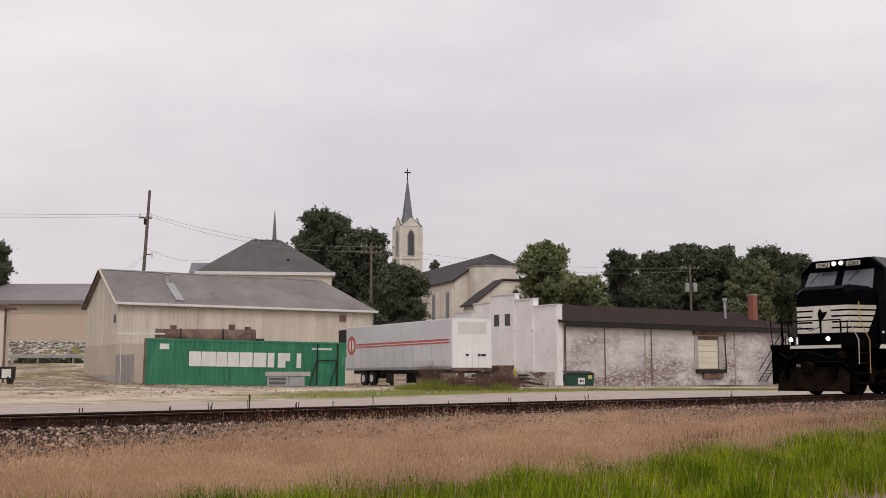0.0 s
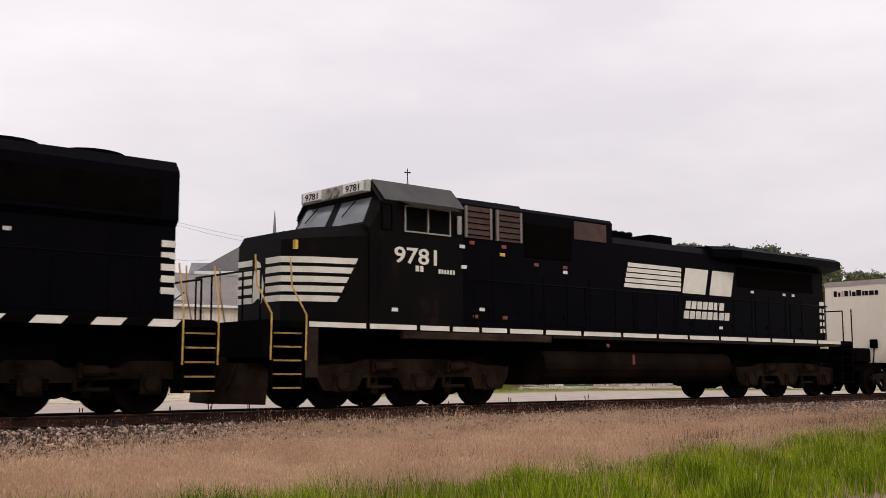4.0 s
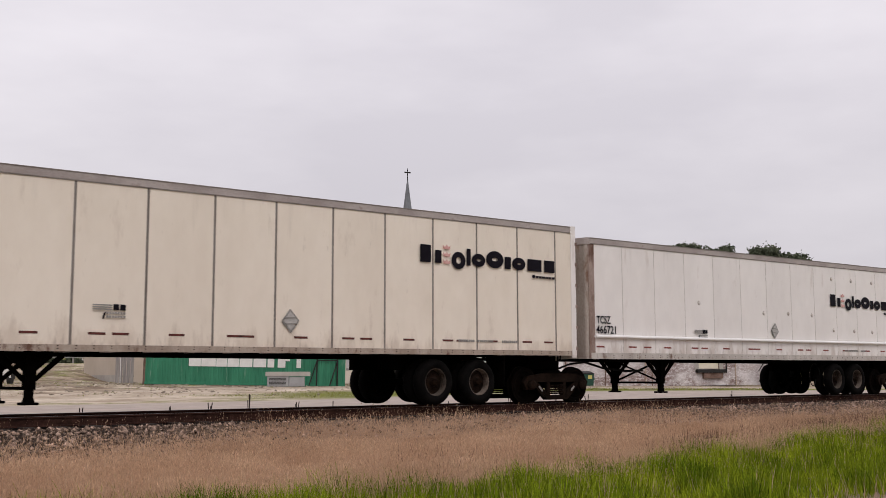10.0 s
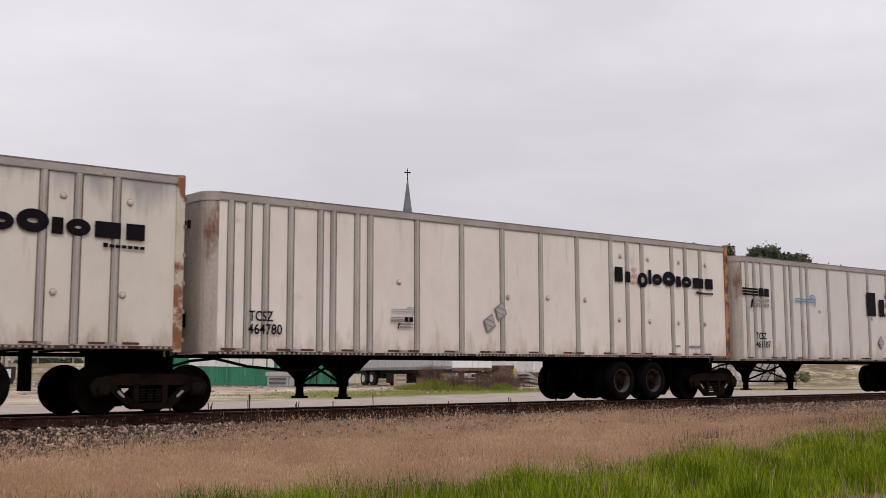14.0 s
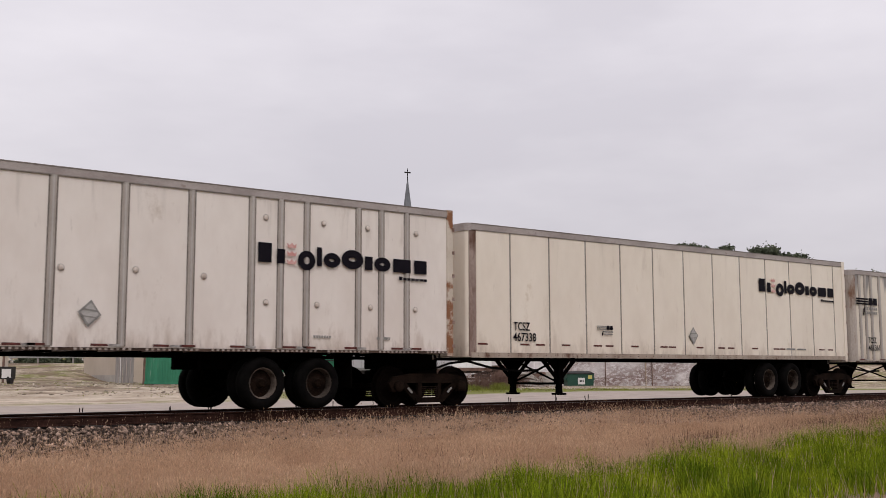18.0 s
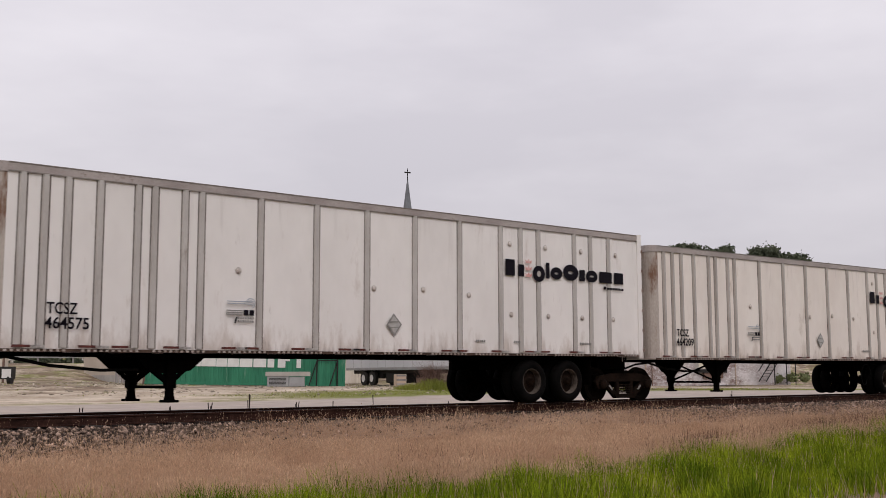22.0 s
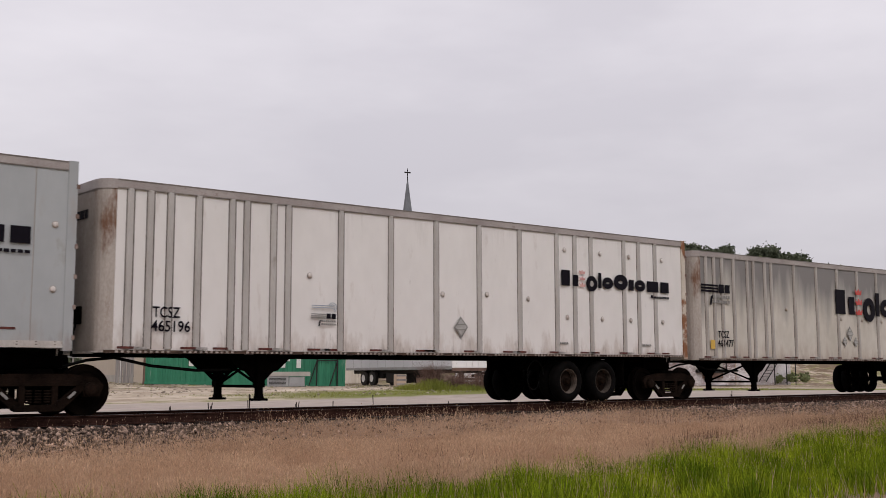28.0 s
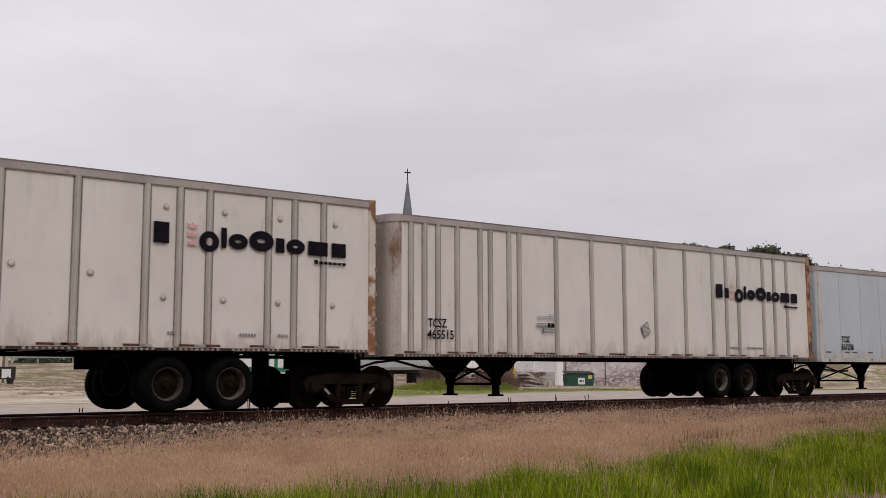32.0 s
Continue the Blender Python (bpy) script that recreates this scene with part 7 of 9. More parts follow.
def locomotive_b(x_start):
    t = thing("locomotive", pose(x_start, 0, 0), "dust-streaked black wide-cab diesel locomotive with yellow step rails", "locomotive", "locomotives")
    common_frame(t, 0.30, 21.70, 1.69, (7.85, 15.2, 0.44, 1.22), 0.0)
    part("sill_skirt", bx(3.6, 8.0, -1.505, -1.36, 1.40, 1.575, 0.02), SILL_DUST, t, "brown dusty sill box")
    part("sill_beam", bx(8.05, 20.9, -1.502, -1.44, 1.50, 1.58, 0.01), GRIME, t)
    part("step_panel", bx(1.24, 1.52, -1.50, -1.46, 0.62, 1.58, 0.01), SILL_DUST, t, "dusty plate beside the steps")
    xs = [1.25, 2.7, 4.0, 4.9, 5.75, 6.6, 7.75, 9.05, 10.5, 11.9, 13.2, 14.6, 15.9, 17.1, 18.3, 19.6, 21.0]
    for i, x in enumerate(xs[:-1]):
        part("sill_stripe", slab([(x + 0.05, 1.585), (xs[i + 1] - 0.05, 1.585), (xs[i + 1] - 0.05, 1.685), (x + 0.05, 1.685)], -1.503), LOCO_WHITE, t)
    part("plow", vee_plow(0.02, 0.36, 1.4), TRUCK, t)
    part("end_plate", bx(0.30, 0.48, -1.5, 1.5, 1.0, 1.69), UNDER, t)
    n0 = [(-0.80, 1.69), (-0.80, 3.30), (-0.60, 3.46), (0.60, 3.46), (0.80, 3.30), (0.80, 1.69)]
    n1 = [(-1.10, 1.69), (-1.10, 3.36), (-0.85, 3.58), (0.85, 3.58), (1.10, 3.36), (1.10, 1.69)]
    n2 = [(-1.44, 1.69), (-1.44, 3.46), (-1.20, 3.70), (1.20, 3.70), (1.44, 3.46), (1.44, 1.69)]
    part("nose", loft(bm_new(), [(1.10, n0), (1.65, n1), (2.75, n2)]), BLACK_DUSTY, t, "dusty black angular nose")
    c0 = [(-1.48, 1.69), (-1.48, 3.62), (-1.30, 3.72), (1.30, 3.72), (1.48, 3.62), (1.48, 1.69)]
    c1 = [(-1.50, 1.69), (-1.50, 4.14), (-1.22, 4.36), (1.22, 4.36), (1.50, 4.14), (1.50, 1.69)]
    c2 = [(-1.50, 1.69), (-1.50, 4.20), (-1.05, 4.68), (1.05, 4.68), (1.50, 4.20), (1.50, 1.69)]
    cab = part("cab", loft(bm_new(), [(2.75, c0), (3.06, c1), (2.98, c2), (5.25, c2)]), BLACK_DUSTY, t, "dusty black wide cab")
    # Near roof slope gets a greyer overlay, skylight put into its colour.
    part("roof_panel", loft(bm_new(), [(3.1, [(-1.51, 4.215), (-1.06, 4.69), (-1.06, 4.705), (-1.52, 4.23)]), (5.3, [(-1.51, 4.215), (-1.06, 4.69), (-1.06, 4.705), (-1.52, 4.23)])]), surface("sky_lit_cab_roof_grey", (0.035, 0.032, 0.032), (0.07, 0.064, 0.063), 2.0, 0.7, bump=0.1), cab)
    part("air_conditioner", bx(3.5, 4.9, -0.7, 0.7, 4.67, 4.80, 0.04), GRIME, cab)
    for y0, y1 in ((-1.24, -0.14), (0.14, 1.24)):
        bm = bm_new()
        vs = [bm.verts.new(v) for v in ((2.755, y0, 3.76), (2.755, y1, 3.76), (3.025, y1 * 0.95, 4.30), (3.025, y0 * 0.95, 4.30))]
        bm.faces.new(vs)
        bmesh.ops.solidify(bm, geom=bm.faces[:], thickness=0.02)
        w = part("windshield", bm, WINDSHIELD, cab, "windshield coloured pale for the sky it reflects")
        part("wiper", rod(bm_new(), (2.98, (y0 + y1) / 2, 4.28), (2.80, (y0 + y1) / 2 + 0.25, 3.95), 0.012, 5), UNDER, w)
    part("number_band", bx(2.88, 2.975, -1.22, 1.22, 4.40, 4.66, 0.02), surface("dusty_pale_band", (0.26, 0.25, 0.23), (0.42, 0.40, 0.37), 3.0, 0.6, bump=0.05), cab, "pale band over the windshields")
    for y in (-0.75, 0.75):
        nb = part("number_board", bx(2.84, 2.885, y - 0.34, y + 0.34, 4.43, 4.63, 0.01), REFLECT_WHITE, cab)
        digits(nb, "9781", 0, 0, 0, 0.19, 0.48, INK, "board_number", pose(2.836, y + 0.24, 4.46, 90, 0, -90))
    for y in (-0.13, 0.13):
        part("headlight", lathe(bm_new(), [(0.10, 2.95), (0.11, 2.86), (0.09, 2.85), (0.05, 2.87)], 14, "x"), ALU_DARK, cab, m=pose(0, y, 4.53))
    for a, b in ((3.02, 3.30), (3.62, 4.26), (4.24, 4.88)):
        bm = bm_new()
        for p in ((a, a + 0.03, 3.60, 4.16), (b - 0.03, b, 3.60, 4.16), (a, b, 3.60, 3.63), (a, b, 4.13, 4.16)):
            box(bm, p[0], p[1], -1.53, -1.495, p[2], p[3])
        w = part("window_frame", bm, ALU if a > 3.2 else BLACK, cab, "bare metal window frame")
        part("pane", bx(a + 0.04, b - 0.04, -1.512, -1.503, 3.64, 4.12), DARK_OPEN, w, "dark cab window")
    bm = bm_new()
    vs = [bm.verts.new(v) for v in ((3.45, -1.52, 4.24), (5.0, -1.52, 4.24), (4.95, -1.80, 4.10), (3.6, -1.80, 4.10))]
    bm.faces.new(vs)
    bmesh.ops.solidify(bm, geom=bm.faces[:], thickness=0.02)
    part("sun_shade", bm, GRIME, cab)
    part("mirror", bx(5.05, 5.17, -1.56, -1.52, 3.66, 4.06, 0.01), ALU, cab)
    digits(t, "9781", 3.36, -1.506, 2.96, 0.46, 1.14, LOCO_WHITE)
    blocks(t, 3.92, 2.80, 0.12, [(0, 0.09, 0, 1), (0.12, 0.21, 0, 1)], -1.504, LOCO_WHITE, "small_marking")
    blocks(t, 4.55, 2.79, 0.09, [(i * 0.08, i * 0.08 + 0.055, 0, 1) for i in range(6)], -1.504, LOCO_WHITE, "small_marking")
    for i in range(5):
        z0 = 2.10 + i * 0.19
        z1 = z0 + 0.12
        xe = 2.12 + i * 0.09
        def yy(x):
            return -0.80 - 0.30 * min(1, (x - 1.10) / 0.55) - 0.34 * max(0, (x - 1.65) / 1.10) - 0.006
        pts = [(1.096, yy(1.10)), (1.65, yy(1.65)), (xe, yy(xe))]
        bm = bm_new()
        for k, zz in enumerate((z0, z1)):
            for (x, y) in pts:
                bm.verts.new((x + (0.062 if (k and x == xe) else 0), y - (0.019 if (k and x == xe) else 0), zz))
        bm.verts.ensure_lookup_table()
        for j in range(2):
            bm.faces.new((bm.verts[j], bm.verts[j + 1], bm.verts[j + 4], bm.verts[j + 3]))
        bmesh.ops.solidify(bm, geom=bm.faces[:], thickness=0.004)
        part("nose_stripe", bm, LOCO_WHITE, t)
        for a, b in ((-0.80, -0.26), (0.26, 0.80)):
            part("nose_stripe", bx(1.088, 1.098, a, b, z0, z1), LOCO_WHITE, t)
    part("nose_emblem", slab([(-0.22, 2.1), (0.0, 2.2), (0.12, 2.08), (0.2, 2.45), (0.05, 2.9), (-0.12, 2.98), (-0.2, 2.6)], 0), LOCO_WHITE, t, "white emblem plate on the nose", m=pose(1.094, 0, 0, 0, 0, -90))
    part("nose_light", bx(1.30, 1.36, -1.0, -0.90, 3.12, 3.30), STICKER_YELLOW, t)
    part("fuel_cutoff", bx(10.95, 11.03, -1.46, -1.425, 0.92, 1.16), TAG_RED, t, "red emergency fuel cutoff tag")
    part("marker_knob", lathe(bm_new(), [(0.05, -1.50), (0.05, -1.53), (0.02, -1.545)], 10), TAG_RED, t, m=pose(9.95, 0, 1.36))
    # hoods
    ha = [(-1.30, 1.69), (-1.30, 4.40), (-1.18, 4.54), (1.18, 4.54), (1.30, 4.40), (1.30, 1.69)]
    ha2 = [(-1.05, 1.69), (-1.05, 4.46), (-0.98, 4.54), (0.98, 4.54), (1.05, 4.46), (1.05, 1.69)]
    part("equipment_hood", loft(bm_new(), [(5.25, ha), (7.3, ha)]), BLACK, t)
    part("blower_hood", loft(bm_new(), [(7.3, ha2), (10.75, ha2)]), BLACK, t)
    hb = [(-1.0, 1.69), (-1.0, 3.98), (-0.84, 4.16), (0.84, 4.16), (1.0, 3.98), (1.0, 1.69)]
    part("engine_hood", loft(bm_new(), [(10.75, hb), (15.0, hb)]), BLACK, t)
    part("exhaust_pipe", bx(13.1, 14.1, -0.4, 0.4, 4.14, 4.46, 0.03), UNDER, t)
    for x in (11.6, 11.9, 12.2):
        part("horn_trumpet", rod(bm_new(), (x, -0.2, 4.40), (x + 0.3, -0.2, 4.40), 0.05, 10, 0.09), UNDER, t)
    part("horn_mount", bx(11.5, 12.6, -0.3, -0.1, 4.14, 4.34), UNDER, t)
    hr = [(-1.0, 1.69), (-1.0, 3.86), (1.0, 3.86), (1.0, 1.69)]
    part("radiator_hood", loft(bm_new(), [(15.0, hr), (20.92, hr)]), BLACK, t)
    wing = [(-1.0, 3.80), (-1.50, 3.92), (-1.50, 4.14), (-1.30, 4.24), (1.30, 4.24), (1.50, 4.14), (1.50, 3.92), (1.0, 3.80)]
    part("radiator_wing", loft(bm_new(), [(15.0, [(y * 0.72, z) for y, z in wing]), (15.8, wing), (21.15, wing)]), BLACK, t, "overhanging radiator housing")
    for a, b in ((5.5, 6.25), (6.45, 7.2)):
        bm = bm_new()
        for x in (a - 0.03, b - 0.03):
            box(bm, x, x + 0.06, -1.345, -1.30, 3.66, 4.36)
        sc = part("screen_frame", bm, ALU_DARK, t, "bare metal screen posts")
        part("filter_screen", bx(a + 0.03, b - 0.03, -1.318, -1.302, 3.66, 4.36), FILTER, sc, "brown air filter screen")
        for i in range(5):
            part("screen_slat", bx(a + 0.03, b - 0.03, -1.332, -1.316, 3.72 + i * 0.13, 3.74 + i * 0.13), UNDER, sc)
    hood_doors(t, [5.4, 6.3, 7.2], -1.30, 1.85, 3.2)
    hood_doors(t, [7.4, 8.2, 9.0, 9.8, 10.7], -1.05, 1.8, 3.0)
    hood_doors(t, [10.85, 11.7, 12.5, 13.3, 14.1, 14.95], -1.0, 1.8, 2.78)
    hood_doors(t, [15.1, 16.0, 16.9, 17.8, 18.7, 19.6, 20.6], -1.0, 1.8, 2.9)
    part("grille_panel", bx(7.6, 9.2, -1.07, -1.055, 3.4, 4.2, 0.01), UNDER, t)
    part("grille_panel", bx(9.3, 10.5, -1.07, -1.055, 3.95, 4.40, 0.01), FILTER, t)
    part("radiator_grille", bx(16.25, 20.3, -1.02, -1.003, 3.15, 3.72, 0.01), UNDER, t)
    loco_logo(t, 11.30, 13.60, 16.05, 2.87, 3.54, -1.014, slant=0.3)
    for z, n, x0, x1 in ((2.44, 7, 13.75, 15.55), (2.17, 8, 13.65, 15.8)):
        w = (x1 - x0) / n
        blocks(t, x0, z, 0.21, [(i * w + 0.02, (i + 1) * w - 0.03, 0, 1) for i in range(n)], -1.014, LOCO_WHITE, lean=0.2)
    for x, z, y, mt in ((5.15, 3.38, -1.5, REFLECT_WHITE), (5.2, 2.94, -1.5, REFLECT_WHITE), (5.62, 3.52, -1.30, REFLECT_RED), (6.6, 3.50, -1.30, REFLECT_RED), (6.55, 3.32, -1.30, STICKER_YELLOW), (7.9, 3.2, -1.05, REFLECT_RED), (8.9, 3.2, -1.05, REFLECT_RED), (8.9, 3.08, -1.05, REFLECT_WHITE), (5.9, 2.06, -1.314, REFLECT_WHITE), (5.7, 1.9, -1.314, REFLECT_RED), (6.6, 1.9, -1.314, REFLECT_RED), (3.3, 1.95, -1.5, REFLECT_WHITE), (15.3, 1.92, -1.014, REFLECT_WHITE), (18.6, 3.0, -1.004, REFLECT_WHITE), (19.1, 3.0, -1.004, REFLECT_WHITE), (16.9, 3.0, -1.014, REFLECT_WHITE)):
        part("notice_plate", bx(x, x + 0.15, y - 0.008, y + 0.001, z, z + 0.075), mt, t)
    for i in range(5):
        part("end_hood_stripe", bx(20.66, 20.915, -1.016, -1.005, 1.95 + i * 0.21, 2.07 + i * 0.21), LOCO_WHITE, t)
    handrail(t, [(5.6, -1.47, 2.72), (20.3, -1.47, 2.72)], [(5.6 + i * 1.8, 1.67, 2.72) for i in range(9)], BLACK, -1.47)
    for s in (-1, 1):
        steps_well(t, 0.50, 1.15, s * 1.5, 0.40, 1.67, 5, STEP_YELLOW)
        steps_well(t, 21.05, 21.65, s * 1.5, 0.40, 1.67, 5, UNDER)
        for x in (0.45, 1.22):
            part("grab_rail", tube(bm_new(), [(x, s * 1.52, 0.95), (x, s * 1.54, 1.80), (x - 0.22, s * 1.36, 2.35), (x - 0.25, s * 1.34, 2.90)], 0.017), GRAB_YELLOW, t, "yellow step handrail")
        part("grab_rail", tube(bm_new(), [(21.68, s * 1.5, 0.7), (21.68, s * 1.5, 2.7)], 0.02), BLACK, t)
    for x in (0.38, 21.6):
        part("end_rail", tube(bm_new(), [(x, -1.25, 1.69), (x, -1.25, 2.65), (x, 1.25, 2.65), (x, 1.25, 1.69)], 0.02), BLACK, t)
        for y in (-0.6, 0.6):
            part("end_post", rod(bm_new(), (x, y, 1.69), (x, y, 2.65), 0.02, 6), BLACK, t)
    loco_truck(t, (2.3, 4.27, 6.3), x_start, "B")
    loco_truck(t, (16.43, 18.47, 20.55), x_start, "B")
    TRAIN.append((t, x_start))
# ---- trailers ----
LEN = 16.15


def zb(x):
    return 1.055 + 0.075 * x / LEN


ROOF = [3.98]      # height of the roof's front edge of the trailer that is being built


def zt(x):
    return ROOF[0] + (4.18 - ROOF[0]) * x / LEN


TAPE_DARK = surface("faded_red_tape", (0.05, 0.012, 0.010), (0.13, 0.03, 0.022), 9.0, 0.6, bump=0.0)
TAPE_PALE = surface("scuffed_grey_tape", (0.16, 0.14, 0.13), (0.42, 0.39, 0.37), 9.0, 0.6, bump=0.0)
RAIL_PALE = surface("scuffed_pale_rail", (0.40, 0.36, 0.325), (0.58, 0.54, 0.50), 2.0, 0.6, metal=0.1, bump=0.05, streak=(1, 1, 0.5), spots=(0.16, 0.095, 0.065), spot_scale=3.0, spot_amount=0.42)
ALU_TOP = surface("pinkish_roof_rail", (0.30, 0.255, 0.24), (0.43, 0.38, 0.36), 2.0, 0.55, metal=0.1, bump=0.05, streak=(0.6, 1, 1), spots=(0.17, 0.115, 0.095), spot_scale=2.0, spot_amount=0.35)
TUBE_WHITE = surface("bright_white_tube", (0.80, 0.78, 0.77), (0.88, 0.86, 0.85), 1.0, 0.4, bump=0.0)
RAIL_TAN = surface("rust_stained_tan_rail", (0.28, 0.215, 0.17), (0.44, 0.37, 0.31), 2.0, 0.65, bump=0.05, streak=(1, 1, 0.5), spots=(0.12, 0.06, 0.04), spot_scale=3.0, spot_amount=0.5)
RUST_CORNER = surface("rust_stained_corner", (0.17, 0.10, 0.075), (0.38, 0.30, 0.265), 1.6, 0.7, bump=0.08, streak=(1, 1, 0.3), spots=(0.105, 0.048, 0.03), spot_scale=1.2, spot_amount=0.55)
ALU_RIB = surface("dusty_rib_aluminium", (0.33, 0.29, 0.26), (0.45, 0.405, 0.37), 2.0, 0.55, metal=0.1, bump=0.05, streak=(1, 1, 0.3), spots=(0.26, 0.19, 0.145), spot_scale=1.4, spot_amount=0.3)
# Colour of the shadow lines beside the ribs: shade put into a dark tone.
RIB_EDGE = surface("rib_shadow_line", (0.080, 0.060, 0.050), (0.17, 0.14, 0.12), 2.0, 0.8, bump=0.05, streak=(1, 1, 0.3), spec=0.1)
STUD = surface("pale_stud_heads", (0.22, 0.17, 0.14), (0.50, 0.44, 0.40), 9.0, 0.6, bump=0.0)
RUSTY_EDGE = surface("rust_stained_edge", (0.03, 0.02, 0.016), (0.10, 0.065, 0.05), 3.0, 0.85, bump=0.1, spec=0.1)


def strip(x0, x1, y0, y1, f0, f1):
    """A bar along the trailer between two heights that follow its slope."""
    return loft(bm_new(), [(x, [(y0, f0(x)), (y0, f1(x)), (y1, f1(x)), (y1, f0(x))]) for x in (x0, x1)])


def van_body(round_front):
    """The van's box: a plan outline with rounded front corners, its floor and roof sloping a little."""
    w, bm = 1.285, bm_new()
    outline = []
    r = 0.26 if round_front else 0.10
    for s in (1, -1):
        pts = []
        for i in range(5):
            a = math.pi / 2 * i / 4
            pts.append((r - r * math.sin(a), s * (w - r + r * math.cos(a))))
        outline.extend(pts if s > 0 else pts[::-1])
    outline = [(LEN - 0.03, w)] + outline + [(LEN - 0.03, -w)]
    lo = [bm.verts.new((x, y, zb(x))) for x, y in outline]
    hi = [bm.verts.new((x, y, zt(x))) for x, y in outline]
    n = len(outline)
    for i in range(n):
        bm.faces.new((lo[i], lo[(i + 1) % n], hi[(i + 1) % n], hi[i]))
    bm.faces.new(lo)
    bm.faces.new(hi[::-1])
    bmesh.ops.recalc_face_normals(bm, faces=bm.faces[:])
    return bm


RIBS = (0.51, 0.88, 1.26, 1.81, 2.49, 2.80, 3.38, 3.71, 4.94, 6.20, 7.43, 8.68, 9.94, 11.18, 11.81, 12.40, 13.64, 14.22, 14.89)
SEAMS = (1.31, 2.59, 3.87, 5.17, 6.47, 7.77, 9.08, 10.38, 11.67, 12.94, 14.20, 15.46)


def road_axle(parent, x):
    """Dual tyres on both ends of an axle, lifted off the ground."""
    def tyre():
        return shell([(0.285, 0.13), (0.288, 0.04), (0.33, 0.008), (0.40, 0.0), (0.455, 0.025), (0.478, 0.06), (0.485, 0.10), (0.485, 0.17), (0.478, 0.21), (0.455, 0.245), (0.40, 0.27), (0.30, 0.25), (0.285, 0.14)], 30)

    def rim():      # the wheel's disc, deep inside, with its hand holes' studs
        bm = lathe(bm_new(), [(0.02, 0.075), (0.085, 0.085), (0.10, 0.125), (0.17, 0.145), (0.235, 0.165), (0.262, 0.17), (0.262, 0.185)], 24)
        for i in range(8):
            a = i * math.pi / 4
            rod(bm, (0.165 * math.cos(a), 0.12, 0.165 * math.sin(a)), (0.165 * math.cos(a), 0.15, 0.165 * math.sin(a)), 0.020, 6)
        return bm

    def barrel():
        return shell([(0.292, 0.038), (0.290, 0.026), (0.278, 0.030), (0.272, 0.075), (0.258, 0.10), (0.255, 0.175)], 28)
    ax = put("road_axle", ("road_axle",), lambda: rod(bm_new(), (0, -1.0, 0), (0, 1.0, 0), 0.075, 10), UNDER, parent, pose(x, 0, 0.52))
    for s in (-1, 1):
        for d in (1.255, 0.93):
            turn = 0 if s < 0 else 180
            put("tyre", ("tyre",), tyre, TYRE, ax, pose(0, s * d, 0, 0, 13 * random.random(), turn), "worn dual road tyre", smooth=True)
            if d > 1:
                rm = put("rim", ("rim",), rim, RIM, ax, pose(0, s * d, 0, 0, 0, turn), "rust-stained wheel rim", smooth=False)
                put("rim_barrel", ("rim_barrel",), barrel, RIM_PALE, rm)
                put("hub_cap", ("hub_cap",), lambda: lathe(bm_new(), [(0.08, 0.10), (0.075, 0.05), (0.055, 0.03), (0.02, 0.025)], 12), TRUCK, rm)


def landing_gear(parent, plated):
    x = 3.42
    if plated:
        for y in (-0.80, 0.80):
            put("gusset_plate", ("gusset_plate",), lambda: prism(bm_new(), [(-0.74, 1.052), (0.74, 1.052), (0.40, 0.76), (0.09, 0.70), (-0.09, 0.70), (-0.40, 0.76)], "y", -0.012, 0.012), UNDER, parent, pose(x, y, 0), "black gusset plate over the leg")

    def make():
        bm = bm_new()
        box(bm, -0.085, 0.085, -0.085, 0.085, 0.44, 1.07)
        box(bm, -0.06, 0.06, -0.06, 0.06, 0.22, 0.46)
        box(bm, -0.135, 0.135, -0.13, 0.13, 0.19, 0.235, 0.012)
        prism(bm, [(-0.09, 0.235), (0.09, 0.235), (0.06, 0.33), (-0.06, 0.33)], "y", -0.05, 0.05)
        for sg in (-1, 1):
            prism(bm, [(sg * 0.05, 0.60), (sg * 0.05, 0.52), (sg * 0.62, 1.02), (sg * 0.52, 1.055)], "y", -0.03, 0.03)
            prism(bm, [(sg * 0.08, 1.055), (sg * 0.46, 1.055), (sg * 0.08, 0.72)], "y", -0.02, 0.02)
        return bm
    for y in (-0.78, 0.78):
        put("landing_leg", ("landing_leg",), make, UNDER, parent, pose(x, y, 0), "black folding support leg")

    def cross():
        bm = bm_new()
        tube(bm, [(x, -0.78, 0.46), (x, 0.78, 0.46)], 0.028)
        tube(bm, [(x, -0.72, 0.50), (x, 0.72, 1.02)], 0.026)
        tube(bm, [(x, 0.72, 0.50), (x, -0.72, 1.02)], 0.026)
        return bm
    put("leg_brace", ("leg_brace",), cross, UNDER, parent)


